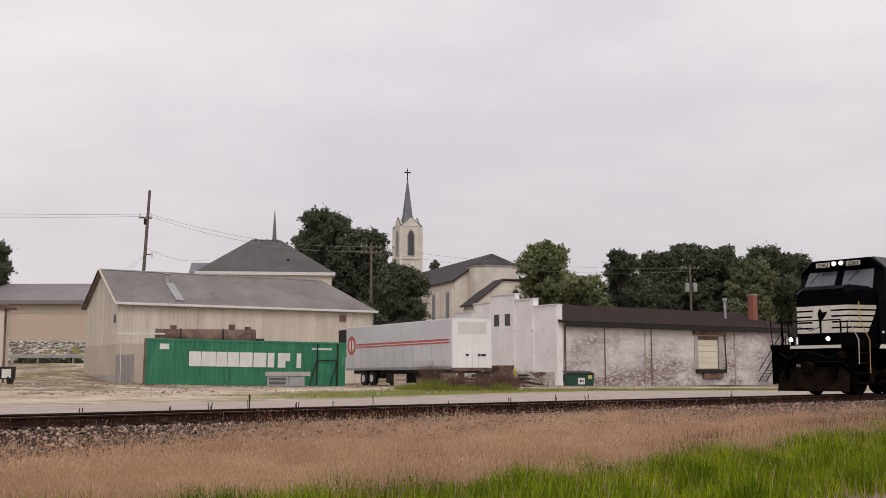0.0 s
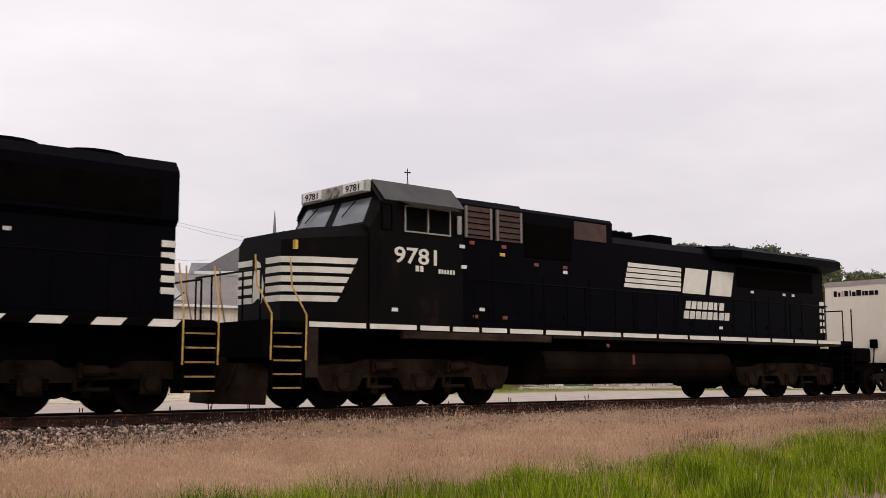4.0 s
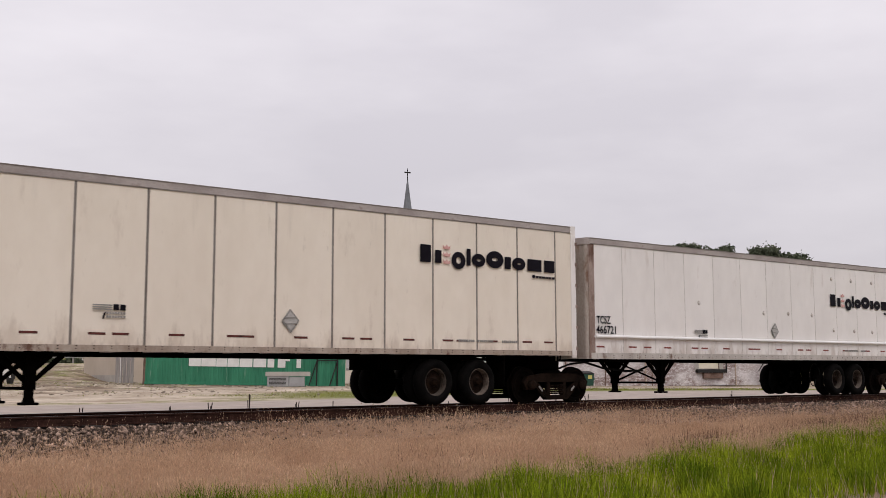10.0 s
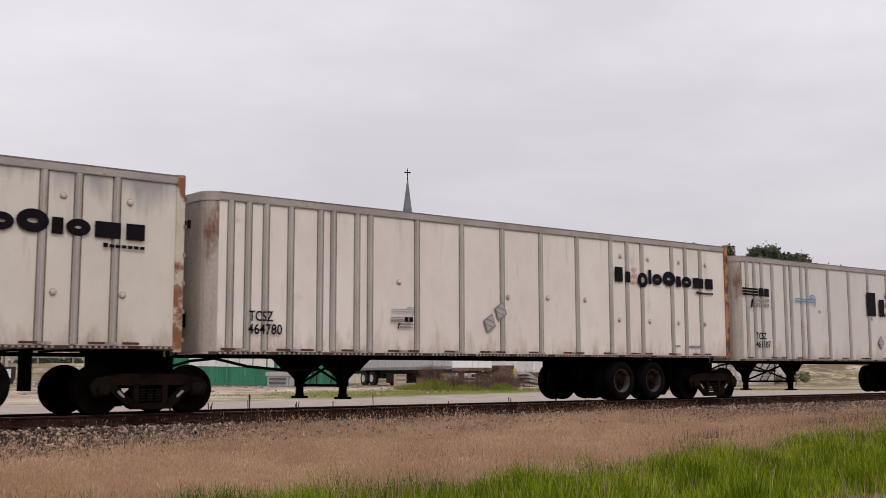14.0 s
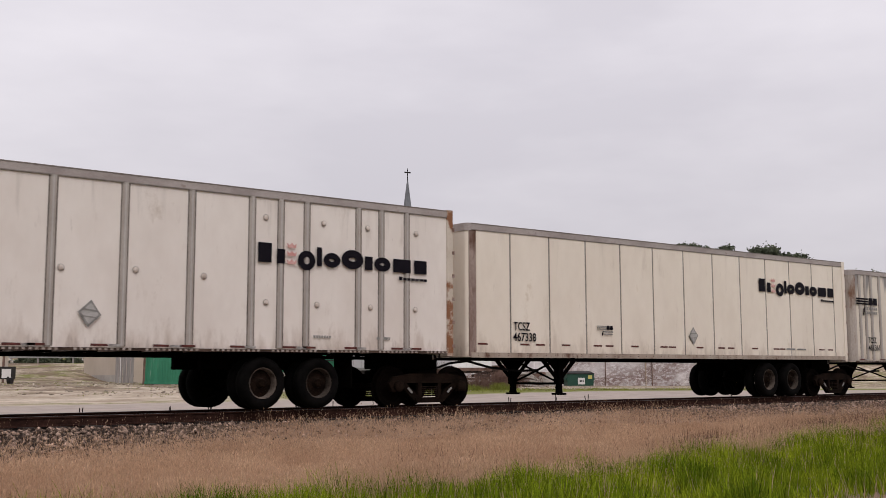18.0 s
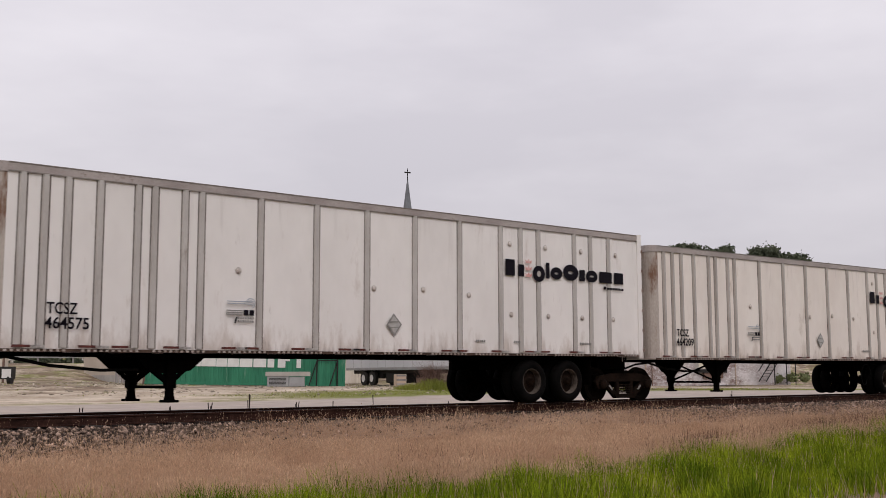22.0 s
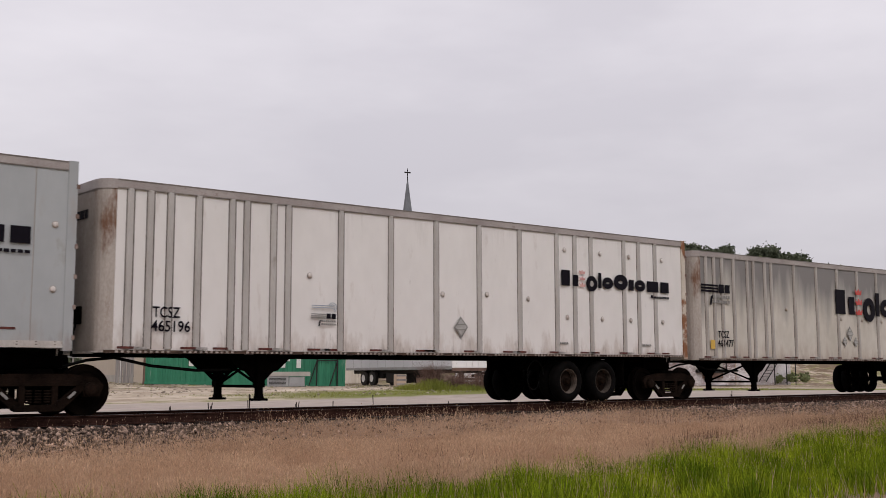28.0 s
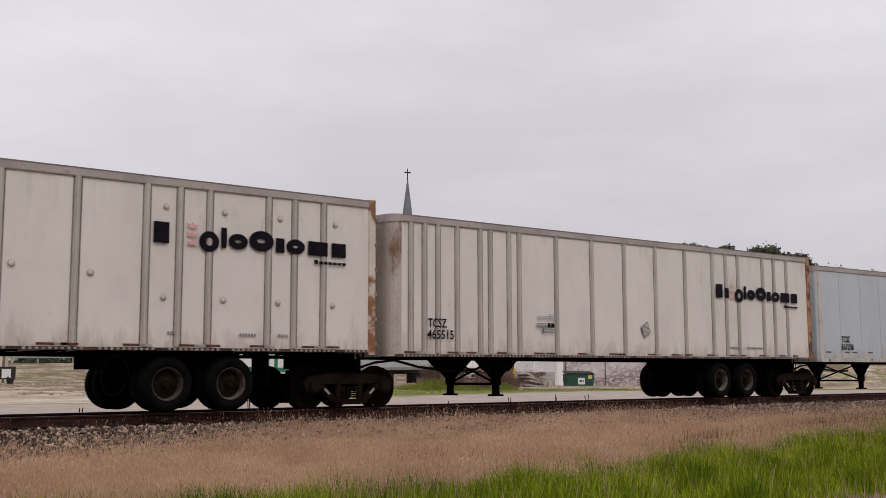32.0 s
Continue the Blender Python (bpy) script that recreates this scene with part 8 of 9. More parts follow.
def bogie(x_mid, x_start):
    """A two-axle rail bogie with cast side frames; it carries the ends of two trailers."""
    t = thing("rail_bogie", pose(x_start, 0, 0), "rust-brown two-axle freight bogie with cast side frames", "rail bogie", "bogies under the trailers")

    def side():
        bm = bm_new()
        prism(bm, [(-1.10, 0.50), (-0.98, 0.63), (-0.50, 0.70), (0.50, 0.70), (0.98, 0.63), (1.10, 0.50), (1.02, 0.32), (0.76, 0.32), (0.72, 0.50), (-0.72, 0.50), (-0.76, 0.32), (-1.02, 0.32)], "y", -0.05, 0.05)
        for sg in (-1, 1):
            prism(bm, [(sg * 0.86, 0.52), (sg * 0.66, 0.52), (sg * 0.28, 0.20), (sg * 0.40, 0.11)], "y", -0.045, 0.045)
            prism(bm, [(sg * 0.32, 0.52), (sg * 0.22, 0.52), (sg * 0.22, 0.18), (sg * 0.32, 0.18)], "y", -0.045, 0.045)
        prism(bm, [(-0.42, 0.20), (0.42, 0.20), (0.36, 0.09), (-0.36, 0.09)], "y", -0.06, 0.06)
        return bm

    def springs():
        bm = bm_new()
        for dx in (-0.15, 0.0, 0.15):
            for i in range(5):
                lathe(bm, [(0.05, 0.0), (0.065, 0.018), (0.05, 0.036)], 8, "z")
                bmesh.ops.translate(bm, vec=(dx, 0, 0.16 + 0.045 * i), verts=bm.verts[-24:])
        return bm
    def tag_plate():
        return box(bm_new(), -0.022, 0.022, -0.062, -0.052, -0.08, 0.08, 0.003)
    for s in (-1, 1):
        turn = 0 if s < 0 else 180
        sf = put("side_frame", ("bogie_side",), side, BOGIE_STEEL, t, pose(0, s * 0.98, 0, 0, 0, turn), "dusty cast side frame")
        put("spring_nest", ("bogie_springs",), springs, BOGIE_STEEL, sf, pose(0, -0.02, 0.06))
        put("tag_plate", ("tag_plate",), tag_plate, GREY_INK, sf, pose(-0.55, 0.0, 0.35, 0, -48, 0))
        put("tag_plate", ("tag_plate",), tag_plate, GREY_INK, sf, pose(0.55, 0.0, 0.35, 0, 48, 0))
        for x in (-0.865, 0.865):
            put("bearing_cap", ("bearing_cap",), lambda: lathe(bm_new(), [(0.12, 0.0), (0.12, -0.06), (0.08, -0.09), (0.03, -0.10)], 14), BOGIE_STEEL, sf, pose(x, -0.05, 0.44))
    put("bolster", ("bogie_bolster",), lambda: box(bm_new(), -0.28, 0.28, -0.95, 0.95, 0.45, 0.78, 0.04), UNDER, t)
    put("bolster_block", ("bolster_block",), lambda: box(bm_new(), -0.50, 0.72, -0.45, 0.45, 0.62, 1.02, 0.03), UNDER, t)
    for x in (-0.865, 0.865):
        wheelset(t, x, 0.42, 0.42, x_start)
    TRAIN.append((t, x_start))
    return t


def crowns(parent, x, z, h, w, red=None):
    """Three small red crown shapes, one above another."""
    for i in range(3):
        z0 = z + h * i / 2.55
        a = h * 0.25
        part("red_mark", slab([(x + 0.10 * w, z0), (x + 0.90 * w, z0), (x + w, z0 + 0.85 * a), (x + 0.72 * w, z0 + 0.45 * a), (x + 0.5 * w, z0 + a), (x + 0.28 * w, z0 + 0.45 * a), (x, z0 + 0.85 * a)], SIDE - 0.030, 0.006), red or CROWN_RED, parent)


def ring_mark(parent, x, z, w, h, k, material):
    """A plain flat oval ring: its foot at z, w wide and h high, the hole k of its width."""
    bm = bm_new()
    rows = []
    for y, q in ((-0.006, 1.0), (-0.006, 0.0), (0.0, 0.0), (0.0, 1.0)):
        rx, rz = (w / 2, h / 2) if q else (w / 2 * k, h / 2 - w / 2 * (1 - k) * 0.9)
        rows.append([bm.verts.new((x + w / 2 + rx * math.cos(a), SIDE - 0.030 + y, z + h / 2 + rz * math.sin(a))) for a in [math.tau * i / 20 for i in range(20)]])
    for A, B in zip(rows, rows[1:] + rows[:1]):
        for i in range(20):
            bm.faces.new((A[i], A[(i + 1) % 20], B[(i + 1) % 20], B[i]))
    bmesh.ops.recalc_face_normals(bm, faces=bm.faces[:])
    part("name_block", bm, material, parent)


def logo(parent, x0, x1, z, h, gap=False, worn=(), red=None):
    """The operator's name as a row of plain blocks, bars and rings in near-black, with three red crown shapes."""
    # width, shape, foot and head in parts of the height
    cells = ((1.02, "block", 0, 1), (0.46, "bar", 0, 0.74), (0.50, "crowns", 0, 0), (0.92, "ring", -0.26, 0.76), (0.30, "bar", 0, 1), (0.92, "ring", -0.02, 0.76),
             (1.22, "ring", -0.02, 1.02), (0.50, "bar", 0, 0.74), (0.96, "ring", -0.02, 0.76), (1.25, "wide_block", 0, 0.74), (0.88, "bar", 0, 0.75))
    total = sum(c[0] for c in cells) + 0.07 * (len(cells) - 1) + (0.45 if gap else 0.0)
    unit = (x1 - x0) / total
    x = x0
    for i, (w, shape, lo, hi) in enumerate(cells):
        if gap and i == 6:
            x += 0.45 * unit
        a, b, za, zc = x, x + w * unit, z + lo * h, z + hi * h
        if shape == "crowns":
            crowns(parent, a, z, h * 1.08, w * unit, red)
        elif i in worn:
            pass
        elif shape == "ring":
            ring_mark(parent, a, za, b - a, zc - za, 0.36, INK)
        else:
            inset = {"block": 0.17, "wide_block": 0.08, "bar": 0.06}[shape] * (b - a)
            part("name_block", slab([(a + inset, za), (b - inset, za), (b - inset, zc), (a + inset, zc)], SIDE - 0.030, 0.006), INK, parent)
        x += (w + 0.07) * unit
    n = 7
    w = 0.085 * h / 0.36
    blocks(parent, x1 - n * w * 1.25, z - 0.42 * h, 0.20 * h, [(i * w * 1.25, i * w * 1.25 + w, 0, 0.72 if i else 1) for i in range(n)], SIDE - 0.030, INK, "name_block_small", t=0.006)


def small_mark(parent, x, z, blue=None, k=1.0, ink=None):
    """A small company mark: thin bars with two blocks, and two short rows under it."""
    ink = ink or INK
    for i in range(3):
        blocks(parent, x, z + i * 0.035 * k, 0.022 * k, [(0, 0.34 * k, 0, 1)], SIDE - 0.03, ink if k > 1.3 else GREY_INK, "small_marking", t=0.006)
    blocks(parent, x + 0.36 * k, z, 0.10 * k, [(0, 0.10 * k, 0, 1), (0.12 * k, 0.22 * k, 0, 1)], SIDE - 0.03, ink, "small_marking", t=0.006)
    for j in range(2):
        blocks(parent, x + 0.24 * k, z - (0.07 + 0.06 * j) * k, 0.038 * k, [(i * 0.05 * k, i * 0.05 * k + 0.036 * k, 0, 1) for i in range(7)], SIDE - 0.03, GREY_INK, "small_marking", t=0.006)
    if blue:
        ink2, (dx, dz), q = (MARK_BLUE if k > 1.3 else FADED_BLUE), blue, (0.74 if k > 1.3 else 0.85) * k
        for i in range(2):
            blocks(parent, x + dx, z + dz - i * 0.045 * q, 0.020 * q, [(0, 0.60 * q, 0, 1)], SIDE - 0.03, ink2, "small_marking", t=0.006)
        for r in (0.10 * q, 0.055 * q):
            put("small_marking", ("mark_arc", q, r), lambda: arc_bar(r, 0.018 * q), ink2, parent, pose(x + dx + 0.57 * q, SIDE - 0.033, z + dz - 0.02))
    # a dark upright figure-like tick under the bars
    part("small_marking", slab([(x + 0.17 * k, z - 0.15 * k), (x + 0.20 * k, z - 0.15 * k), (x + 0.235 * k, z - 0.03 * k), (x + 0.195 * k, z - 0.05 * k)], SIDE - 0.03, 0.006), ink, parent)


PLACARD = surface("dull_placard_plate", (0.34, 0.325, 0.31), (0.50, 0.48, 0.46), 7.0, 0.55, metal=0.2, bump=0.1)


def placard(parent, x, z, lean, size=1.0):
    """A folding diamond holder: a grey back plate, a paler flap and two clip bars."""
    def diamond(w, h, t_, dx=0.0):
        return lambda: slab([(dx - w, 0), (dx, -h), (dx + w, 0), (dx, h)], 0, t_)
    p = put("placard", ("placard",), diamond(0.20, 0.23, 0.008), GREY_INK, parent, pose(x, SIDE - 0.026, z, 0, lean, 0) @ Matrix.Scale(size, 4), "grey diamond placard holder")
    put("flap", ("placard_flap",), diamond(0.155, 0.18, 0.006), PLACARD, p, pose(0, -0.009, 0))
    for i, q in enumerate((-0.055, 0.06)):
        put("clip", ("placard_clip", i), lambda: slab([(-0.13, q - 0.012), (0.13, q - 0.012), (0.13, q + 0.012), (-0.13, q + 0.012)], 0, 0.005), GREY_INK, p, pose(0, -0.016, 0))


def arc_bar(r, w):
    """A flat arc of three quarters of a circle."""
    bm = bm_new()
    rows = [[bm.verts.new((q * math.cos(a), y, q * math.sin(a))) for q, y in ((r, -0.003), (r + w, -0.003), (r + w, 0.003), (r, 0.003))] for a in [math.radians(-60 + 22 * i) for i in range(11)]]
    for A, B in zip(rows, rows[1:]):
        for i in range(4):
            bm.faces.new((A[i], A[(i + 1) % 4], B[(i + 1) % 4], B[i]))
    bm.faces.new(rows[0][::-1])
    bm.faces.new(rows[-1])
    bmesh.ops.recalc_face_normals(bm, faces=bm.faces[:])
    return bm


SPECS = (
    # style, skin, number, logo, frame, first axle, number x, extras
    ("tube", CREAM, "468732", "small", CLEAN, 12.62, 1.38, ("dia",)),
    ("tube", CLEAN, "466701", "small", RUST_FRAME, 11.62, 0.28, ("dia", "clips")),
    ("plate", CREAM, "467545", "small", CLEAN, 11.81, 1.38, ("dia",)),
    ("tube", CLEAN, "466721", "small", RUST_FRAME, 11.66, 0.28, ("dia", "clips")),
    ("rib", SMUDGED, "462091", "small", RUST_FRAME, 11.54, 0.95, ("two", "yellow", "buttons")),
    ("rib", WARM, "464780", "small", ORANGE_FRAME, 11.60, 0.90, ("two", "buttons")),
    ("rib", DUSTY, "461107", "big", RUST_FRAME, 11.75, 0.84, ("dia", "buttons")),
    ("rib", WARM, "464458", "small", RUST_FRAME, 11.51, 0.90, ("dia", "buttons")),
    ("plate", CREAM, "467338", "small", CREAM, 11.80, 1.38, ("dia",)),
    ("rib", SMEARED, "461361", "big_worn", RUST_FRAME, 11.96, 0.90, ("dia", "buttons")),
    ("rib", CLEAN, "464575", "small", CLEAN, 12.21, 0.95, ("dia", "buttons")),
    ("rib", WARM, "464209", "small", RUST_FRAME, 12.34, 0.95, ("dia", "buttons")),
    ("rib", YELLOWED, "463202", "small", RUST_FRAME, 12.32, 0.95, ("dia", "yellow")),
    ("smooth", GREY_VAN, "361116", "gap", GREY_VAN, 11.62, 1.30, ("buttons", "fleet")),
    ("rib", CLEAN, "465196", "small", RUST_FRAME, 11.60, 0.95, ("dia", "buttons")),
    ("rib", PEELED, "461477", "big", CREAM, 11.89, 0.95, ("three", "yellow", "buttons")),
    ("rib", DUSTY, "463100", "small_worn", RUST_FRAME, 11.69, 0.95, ("dia", "buttons")),
    ("rib", DUSTY, "465515", "small", ORANGE_FRAME, 11.54, 0.95, ("slip",)),
    ("smooth", BLUE_GREY, "361208", "small", BLUE_GREY, 11.7, 1.30, ()),
)
LOOKS = {"tube": "white box trailer with a long side bumper tube", "plate": "cream smooth-panelled box trailer with dark seams",
         "rib": "weathered white box trailer with upright ribs", "smooth": "flat grey smooth-sided box trailer"}


def trailer(k, spec):
    style, skin, number, mark, frame_mt, axle, num_x, extras = spec
    x_start = 95.055 + 16.591 * k - LEN
    look_words = LOOKS[style]
    if skin is PEELED:
        look_words = "ribbed box trailer with paint peeled to bare aluminium"
    if skin is YELLOWED:
        look_words = "yellowed cream box trailer with upright ribs"
    if skin is BLUE_GREY:
        look_words = "blue-grey smooth-sided box trailer"
    t = thing("van_trailer", pose(x_start, 0, 0), look_words + ", on rail bogies", "trailer", "trailers of the train")
    rib = style == "rib"
    ROOF[0] = {"rib": 4.06 if k == 10 else 3.99, "smooth": 3.981}.get(style, 3.88 if k == 0 else 3.98)
    body = put("body", ("body", ROOF[0], skin.name), lambda: van_body(rib), skin, t)
    rail_mt = ALU_DARK if skin is not GREY_VAN else GREY_INK
    for s in (-1, 1):
        side = "near" if s < 0 else "far"
        y0, y1 = sorted((s * 1.284, s * 1.308))
        put("top_rail", ("top_rail", side, ROOF[0]), lambda: strip(0.26 if rib else 0.1, LEN, y0, y1, lambda x: zt(x) - 0.13, lambda x: zt(x) + 0.012), ALU_TOP, t, label="weathered aluminium roof rail")
        put("rail_lip", ("rail_lip", side, ROOF[0]), lambda: strip(0.26 if rib else 0.1, LEN, y0 - 0.004, y1 + 0.004, lambda x: zt(x) - 0.142, lambda x: zt(x) - 0.122), ALU_DARK, t)
        put("top_cap", ("top_cap", side, ROOF[0]), lambda: strip(0.26 if rib else 0.1, LEN, y0 - 0.006, y1 + 0.006, lambda x: zt(x) - 0.002, lambda x: zt(x) + 0.018), ALU_DARK, t)
        low = (0.14 if style == "tube" else 0.10) if not rib else 0.04
        put("bottom_rail", ("bottom_rail", side, style, k == 0), lambda: strip(0.1, LEN, y0, y1, lambda x: zb(x) - 0.012, lambda x: zb(x) + low), RUSTY_EDGE if rib else RAIL_TAN if style == "plate" or k == 0 else RAIL_PALE, t, label="dull rust-stained bottom rail")
    if rib:
        for i, x in enumerate(RIBS):
            # A thin dark strip paints the shadow line on either side of the rib.
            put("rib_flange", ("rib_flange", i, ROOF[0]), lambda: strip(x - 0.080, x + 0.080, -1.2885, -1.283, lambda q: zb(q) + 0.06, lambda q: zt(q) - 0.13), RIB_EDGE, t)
            put("rib", ("rib", i, skin is CLEAN, ROOF[0]), lambda: loft(bm_new(), [(x - 0.062, [(-1.284, zb(x) + 0.06), (-1.284, zt(x) - 0.13), (-1.288, zt(x) - 0.13), (-1.288, zb(x) + 0.06)]),
                                                           (x - 0.040, [(-1.284, zb(x) + 0.06), (-1.284, zt(x) - 0.13), (-1.322, zt(x) - 0.13), (-1.322, zb(x) + 0.06)]),
                                                           (x + 0.040, [(-1.284, zb(x) + 0.06), (-1.284, zt(x) - 0.13), (-1.322, zt(x) - 0.13), (-1.322, zb(x) + 0.06)]),
                                                           (x + 0.062, [(-1.284, zb(x) + 0.06), (-1.284, zt(x) - 0.13), (-1.288, zt(x) - 0.13), (-1.288, zb(x) + 0.06)])]), ALU_RIB if skin is not CLEAN else ALU_PALE, t)
            put("rib_crease", ("rib_crease", i, ROOF[0]), lambda: strip(x - 0.016, x + 0.006, -1.3255, -1.321, lambda q: zb(q) + 0.07, lambda q: zt(q) - 0.14), ALU_PALE, t)

        def rail_studs():
            bm = bm_new()
            for i in range(150):
                x = 0.30 + i * 0.105
                if i % 12 < 10:
                    box(bm, x, x + 0.050, -1.311, -1.307, zb(x) - 0.004, zb(x) + 0.034)
            return bm
        put("rail_studs", ("rail_studs",), rail_studs, STUD, t)
    else:
        edges = (0.24,) + SEAMS + (LEN - 0.06,)
        wide = 0.009 if style != "plate" and k != 0 else 0.024
        for i, (a, b) in enumerate(zip(edges, edges[1:])):
            put("panel", ("panel", i, wide, skin.name, ROOF[0]), lambda: strip(a + wide, b - wide, -1.297, -1.283, lambda x: zb(x) + 0.09, lambda x: zt(x) - 0.135), skin, t)
        for i, x in enumerate(SEAMS):
            put("seam_strip", ("seam", i, wide, ROOF[0]), lambda: strip(x - wide - 0.001, x + wide + 0.001, -1.290, -1.284, lambda q: zb(q) + 0.09, lambda q: zt(q) - 0.135), ALU_DARK if (style == "plate" or k == 0) else ALU_RIB, t)
    if not rib:
        def rivets():
            bm = bm_new()
            for i in range(52):
                x = 0.3 + i * 0.305
                for q in (0.03, 0.075):
                    box(bm, x, x + 0.022, -1.312, -1.307, zb(x) + q, zb(x) + q + 0.016)
            return bm
        put("rail_rivets", ("rail_rivets",), rivets, RUSTY_EDGE, t)
    if style == "tube":
        tb = put("bumper_tube", ("bumper_tube", skin.name), lambda: rod(bm_new(), (0.2, -1.355, 1.59), (15.3, -1.355, 1.67), 0.042, 10), TUBE_WHITE if k else skin, t, label="long white side bumper tube")
        put("tube_end", ("tube_end",), lambda: rod(bm_new(), (15.26, -1.32, 1.67), (15.31, -1.40, 1.67), 0.055, 8), ALU_DARK, tb)
    # rear frame with doors, front wall
    rf = put("rear_frame", ("rear_frame", frame_mt.name), lambda: strip(LEN - 0.16, LEN, -1.316, -1.22, lambda x: zb(x) - 0.06, lambda x: zt(x) + 0.03), frame_mt, t, label="stained rear door frame post")
    put("rear_post", ("rear_post", frame_mt.name), lambda: strip(LEN - 0.16, LEN, 1.22, 1.316, lambda x: zb(x) - 0.06, lambda x: zt(x) + 0.03), frame_mt, t)
    for y0, y1 in ((-1.2, -0.01), (0.01, 1.2)):
        d = put("rear_door", ("rear_door", y0 < 0, skin.name), lambda: strip(LEN - 0.035, LEN + 0.01, y0, y1, lambda x: zb(x) + 0.02, lambda x: zt(x) - 0.03), skin, t)
        put("lock_rod", ("lock_rod", y0 < 0), lambda: rod(bm_new(), (LEN + 0.03, (y0 + y1) / 2, 1.0), (LEN + 0.03, (y0 + y1) / 2, 4.1), 0.017, 6), ALU, d)
    for i in range(6):
        z = 1.25 + i * 0.5
        put("hinge", ("hinge", i), lambda: box(bm_new(), LEN - 0.02, LEN + 0.03, -1.335, -1.30, z, z + 0.07), RUST_CORNER, rf)
    front_x = -0.012
    r_ = 0.26 if rib else 0.10
    def nose_skin():
        bm, pts = bm_new(), []
        for sg in (-1, 1):
            arc = [(r_ - (r_ + 0.006) * math.sin(math.pi / 2 * i / 5), sg * (1.285 - r_ + (r_ + 0.006) * math.cos(math.pi / 2 * i / 5))) for i in range(6)]
            pts += arc if sg < 0 else arc[::-1]
        lo = [bm.verts.new((x, y, zb(x) + 0.03)) for x, y in pts]
        hi = [bm.verts.new((x, y, zt(x) - 0.02)) for x, y in pts]
        for i in range(len(pts) - 1):
            bm.faces.new((lo[i], lo[i + 1], hi[i + 1], hi[i]))
        return bm

    def nose_band():
        bm, pts = bm_new(), []
        for sg in (-1, 1):
            arc = [(r_ - (r_ + 0.022) * math.sin(math.pi / 2 * i / 5), sg * (1.285 - r_ + (r_ + 0.022) * math.cos(math.pi / 2 * i / 5))) for i in range(6)]
            pts += arc if sg < 0 else arc[::-1]
        lo = [bm.verts.new((x, y, zt(x) - 0.15)) for x, y in pts]
        hi = [bm.verts.new((x, y, zt(x) + 0.015)) for x, y in pts]
        for i in range(len(pts) - 1):
            bm.faces.new((lo[i], lo[i + 1], hi[i + 1], hi[i]))
        return bm
    put("front_rail", ("front_rail", ROOF[0], rib), nose_band, ALU_TOP, t, label="grey rail round the top of the front")
    fw_mt = FRONT_SKIN if rib or style == "tube" and k else skin
    put("front_wall", ("front_wall", ROOF[0], fw_mt.name), nose_skin, fw_mt, t, label="stained front wall of the box")
    put("front_corner", ("front_corner", ROOF[0]), lambda: strip(0.05, 0.25, -1.300, -1.15, lambda x: zb(x) + 0.02, lambda x: zt(x) - 0.1), RUST_CORNER if style == "tube" and k else RAIL_PALE, t) if not rib else None
    for i, (y, w, h) in enumerate(((0.85, 0.12, 0.20), (0.70, 0.07, 0.15), (0.58, 0.06, 0.20), (0.44, 0.13, 0.19), (0.29, 0.05, 0.20), (0.16, 0.13, 0.15), (-0.02, 0.17, 0.20), (-0.18, 0.07, 0.15), (-0.30, 0.13, 0.15), (-0.48, 0.16, 0.15), (-0.66, 0.12, 0.15))):
        put("front_marking", ("front_marking", i), lambda: box(bm_new(), -0.006, 0.004, -w / 2, w / 2, -0.08, -0.08 + h), FADED_RED if i == 2 else INK, t, pose(front_x, y, 3.45))
    put("front_box", ("front_box",), lambda: box(bm_new(), -0.09, 0.0, -0.62, -0.36, 1.55, 1.85, 0.015), UNDER, t, label="air and power connector box")
    put("front_cable", ("front_cable",), lambda: tube(bm_new(), [(-0.07, -0.5, 1.56), (-0.13, -0.52, 1.3), (-0.1, -0.45, 1.0)], 0.022), HOSE, t)
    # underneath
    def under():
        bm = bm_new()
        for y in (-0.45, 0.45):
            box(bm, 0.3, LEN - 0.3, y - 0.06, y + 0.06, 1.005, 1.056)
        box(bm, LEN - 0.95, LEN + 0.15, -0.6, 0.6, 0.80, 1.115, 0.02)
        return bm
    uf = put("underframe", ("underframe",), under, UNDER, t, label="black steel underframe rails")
    for i in range(20):
        x = 0.5 + i * 0.78
        put("cross_member", ("cross_member",), lambda: box(bm_new(), 0.0, 0.06, -1.1, 1.1, -0.035, -0.002), UNDER, uf, pose(x, 0, zb(x)))

    def slider():
        bm = bm_new()
        for y in (-0.52, 0.52):
            box(bm, -0.95, 1.78, y - 0.06, y + 0.06, 0.78, 1.10)
            for x in (-0.35, 0.9):
                prism(bm, [(x, 0.80), (x + 0.4, 0.80), (x + 0.26, 0.48), (x + 0.14, 0.48)], "y", y - 0.05, y + 0.05)
        return bm
    put("axle_slider", ("axle_slider",), slider, UNDER, t, pose(axle, 0, 0))
    for x in (axle, axle + 1.25):
        road_axle(t, x)
    put("mud_flap", ("mud_flap",), lambda: box(bm_new(), -0.008, 0.008, -1.2, -0.6, 0.42, 1.10), UNDER, t, pose(axle + 2.05, 0, 0))
    landing_gear(t, rib)
    put("air_hose", ("gladhand_hose",), lambda: tube(bm_new(), [(-0.35, -0.55, 0.80), (0.1, -0.6, 0.93), (0.6, -0.62, 0.98), (1.3, -0.6, 0.84), (2.2, -0.6, 0.76), (2.9, -0.6, 0.78)], 0.028), HOSE, t, label="drooping black air hose")
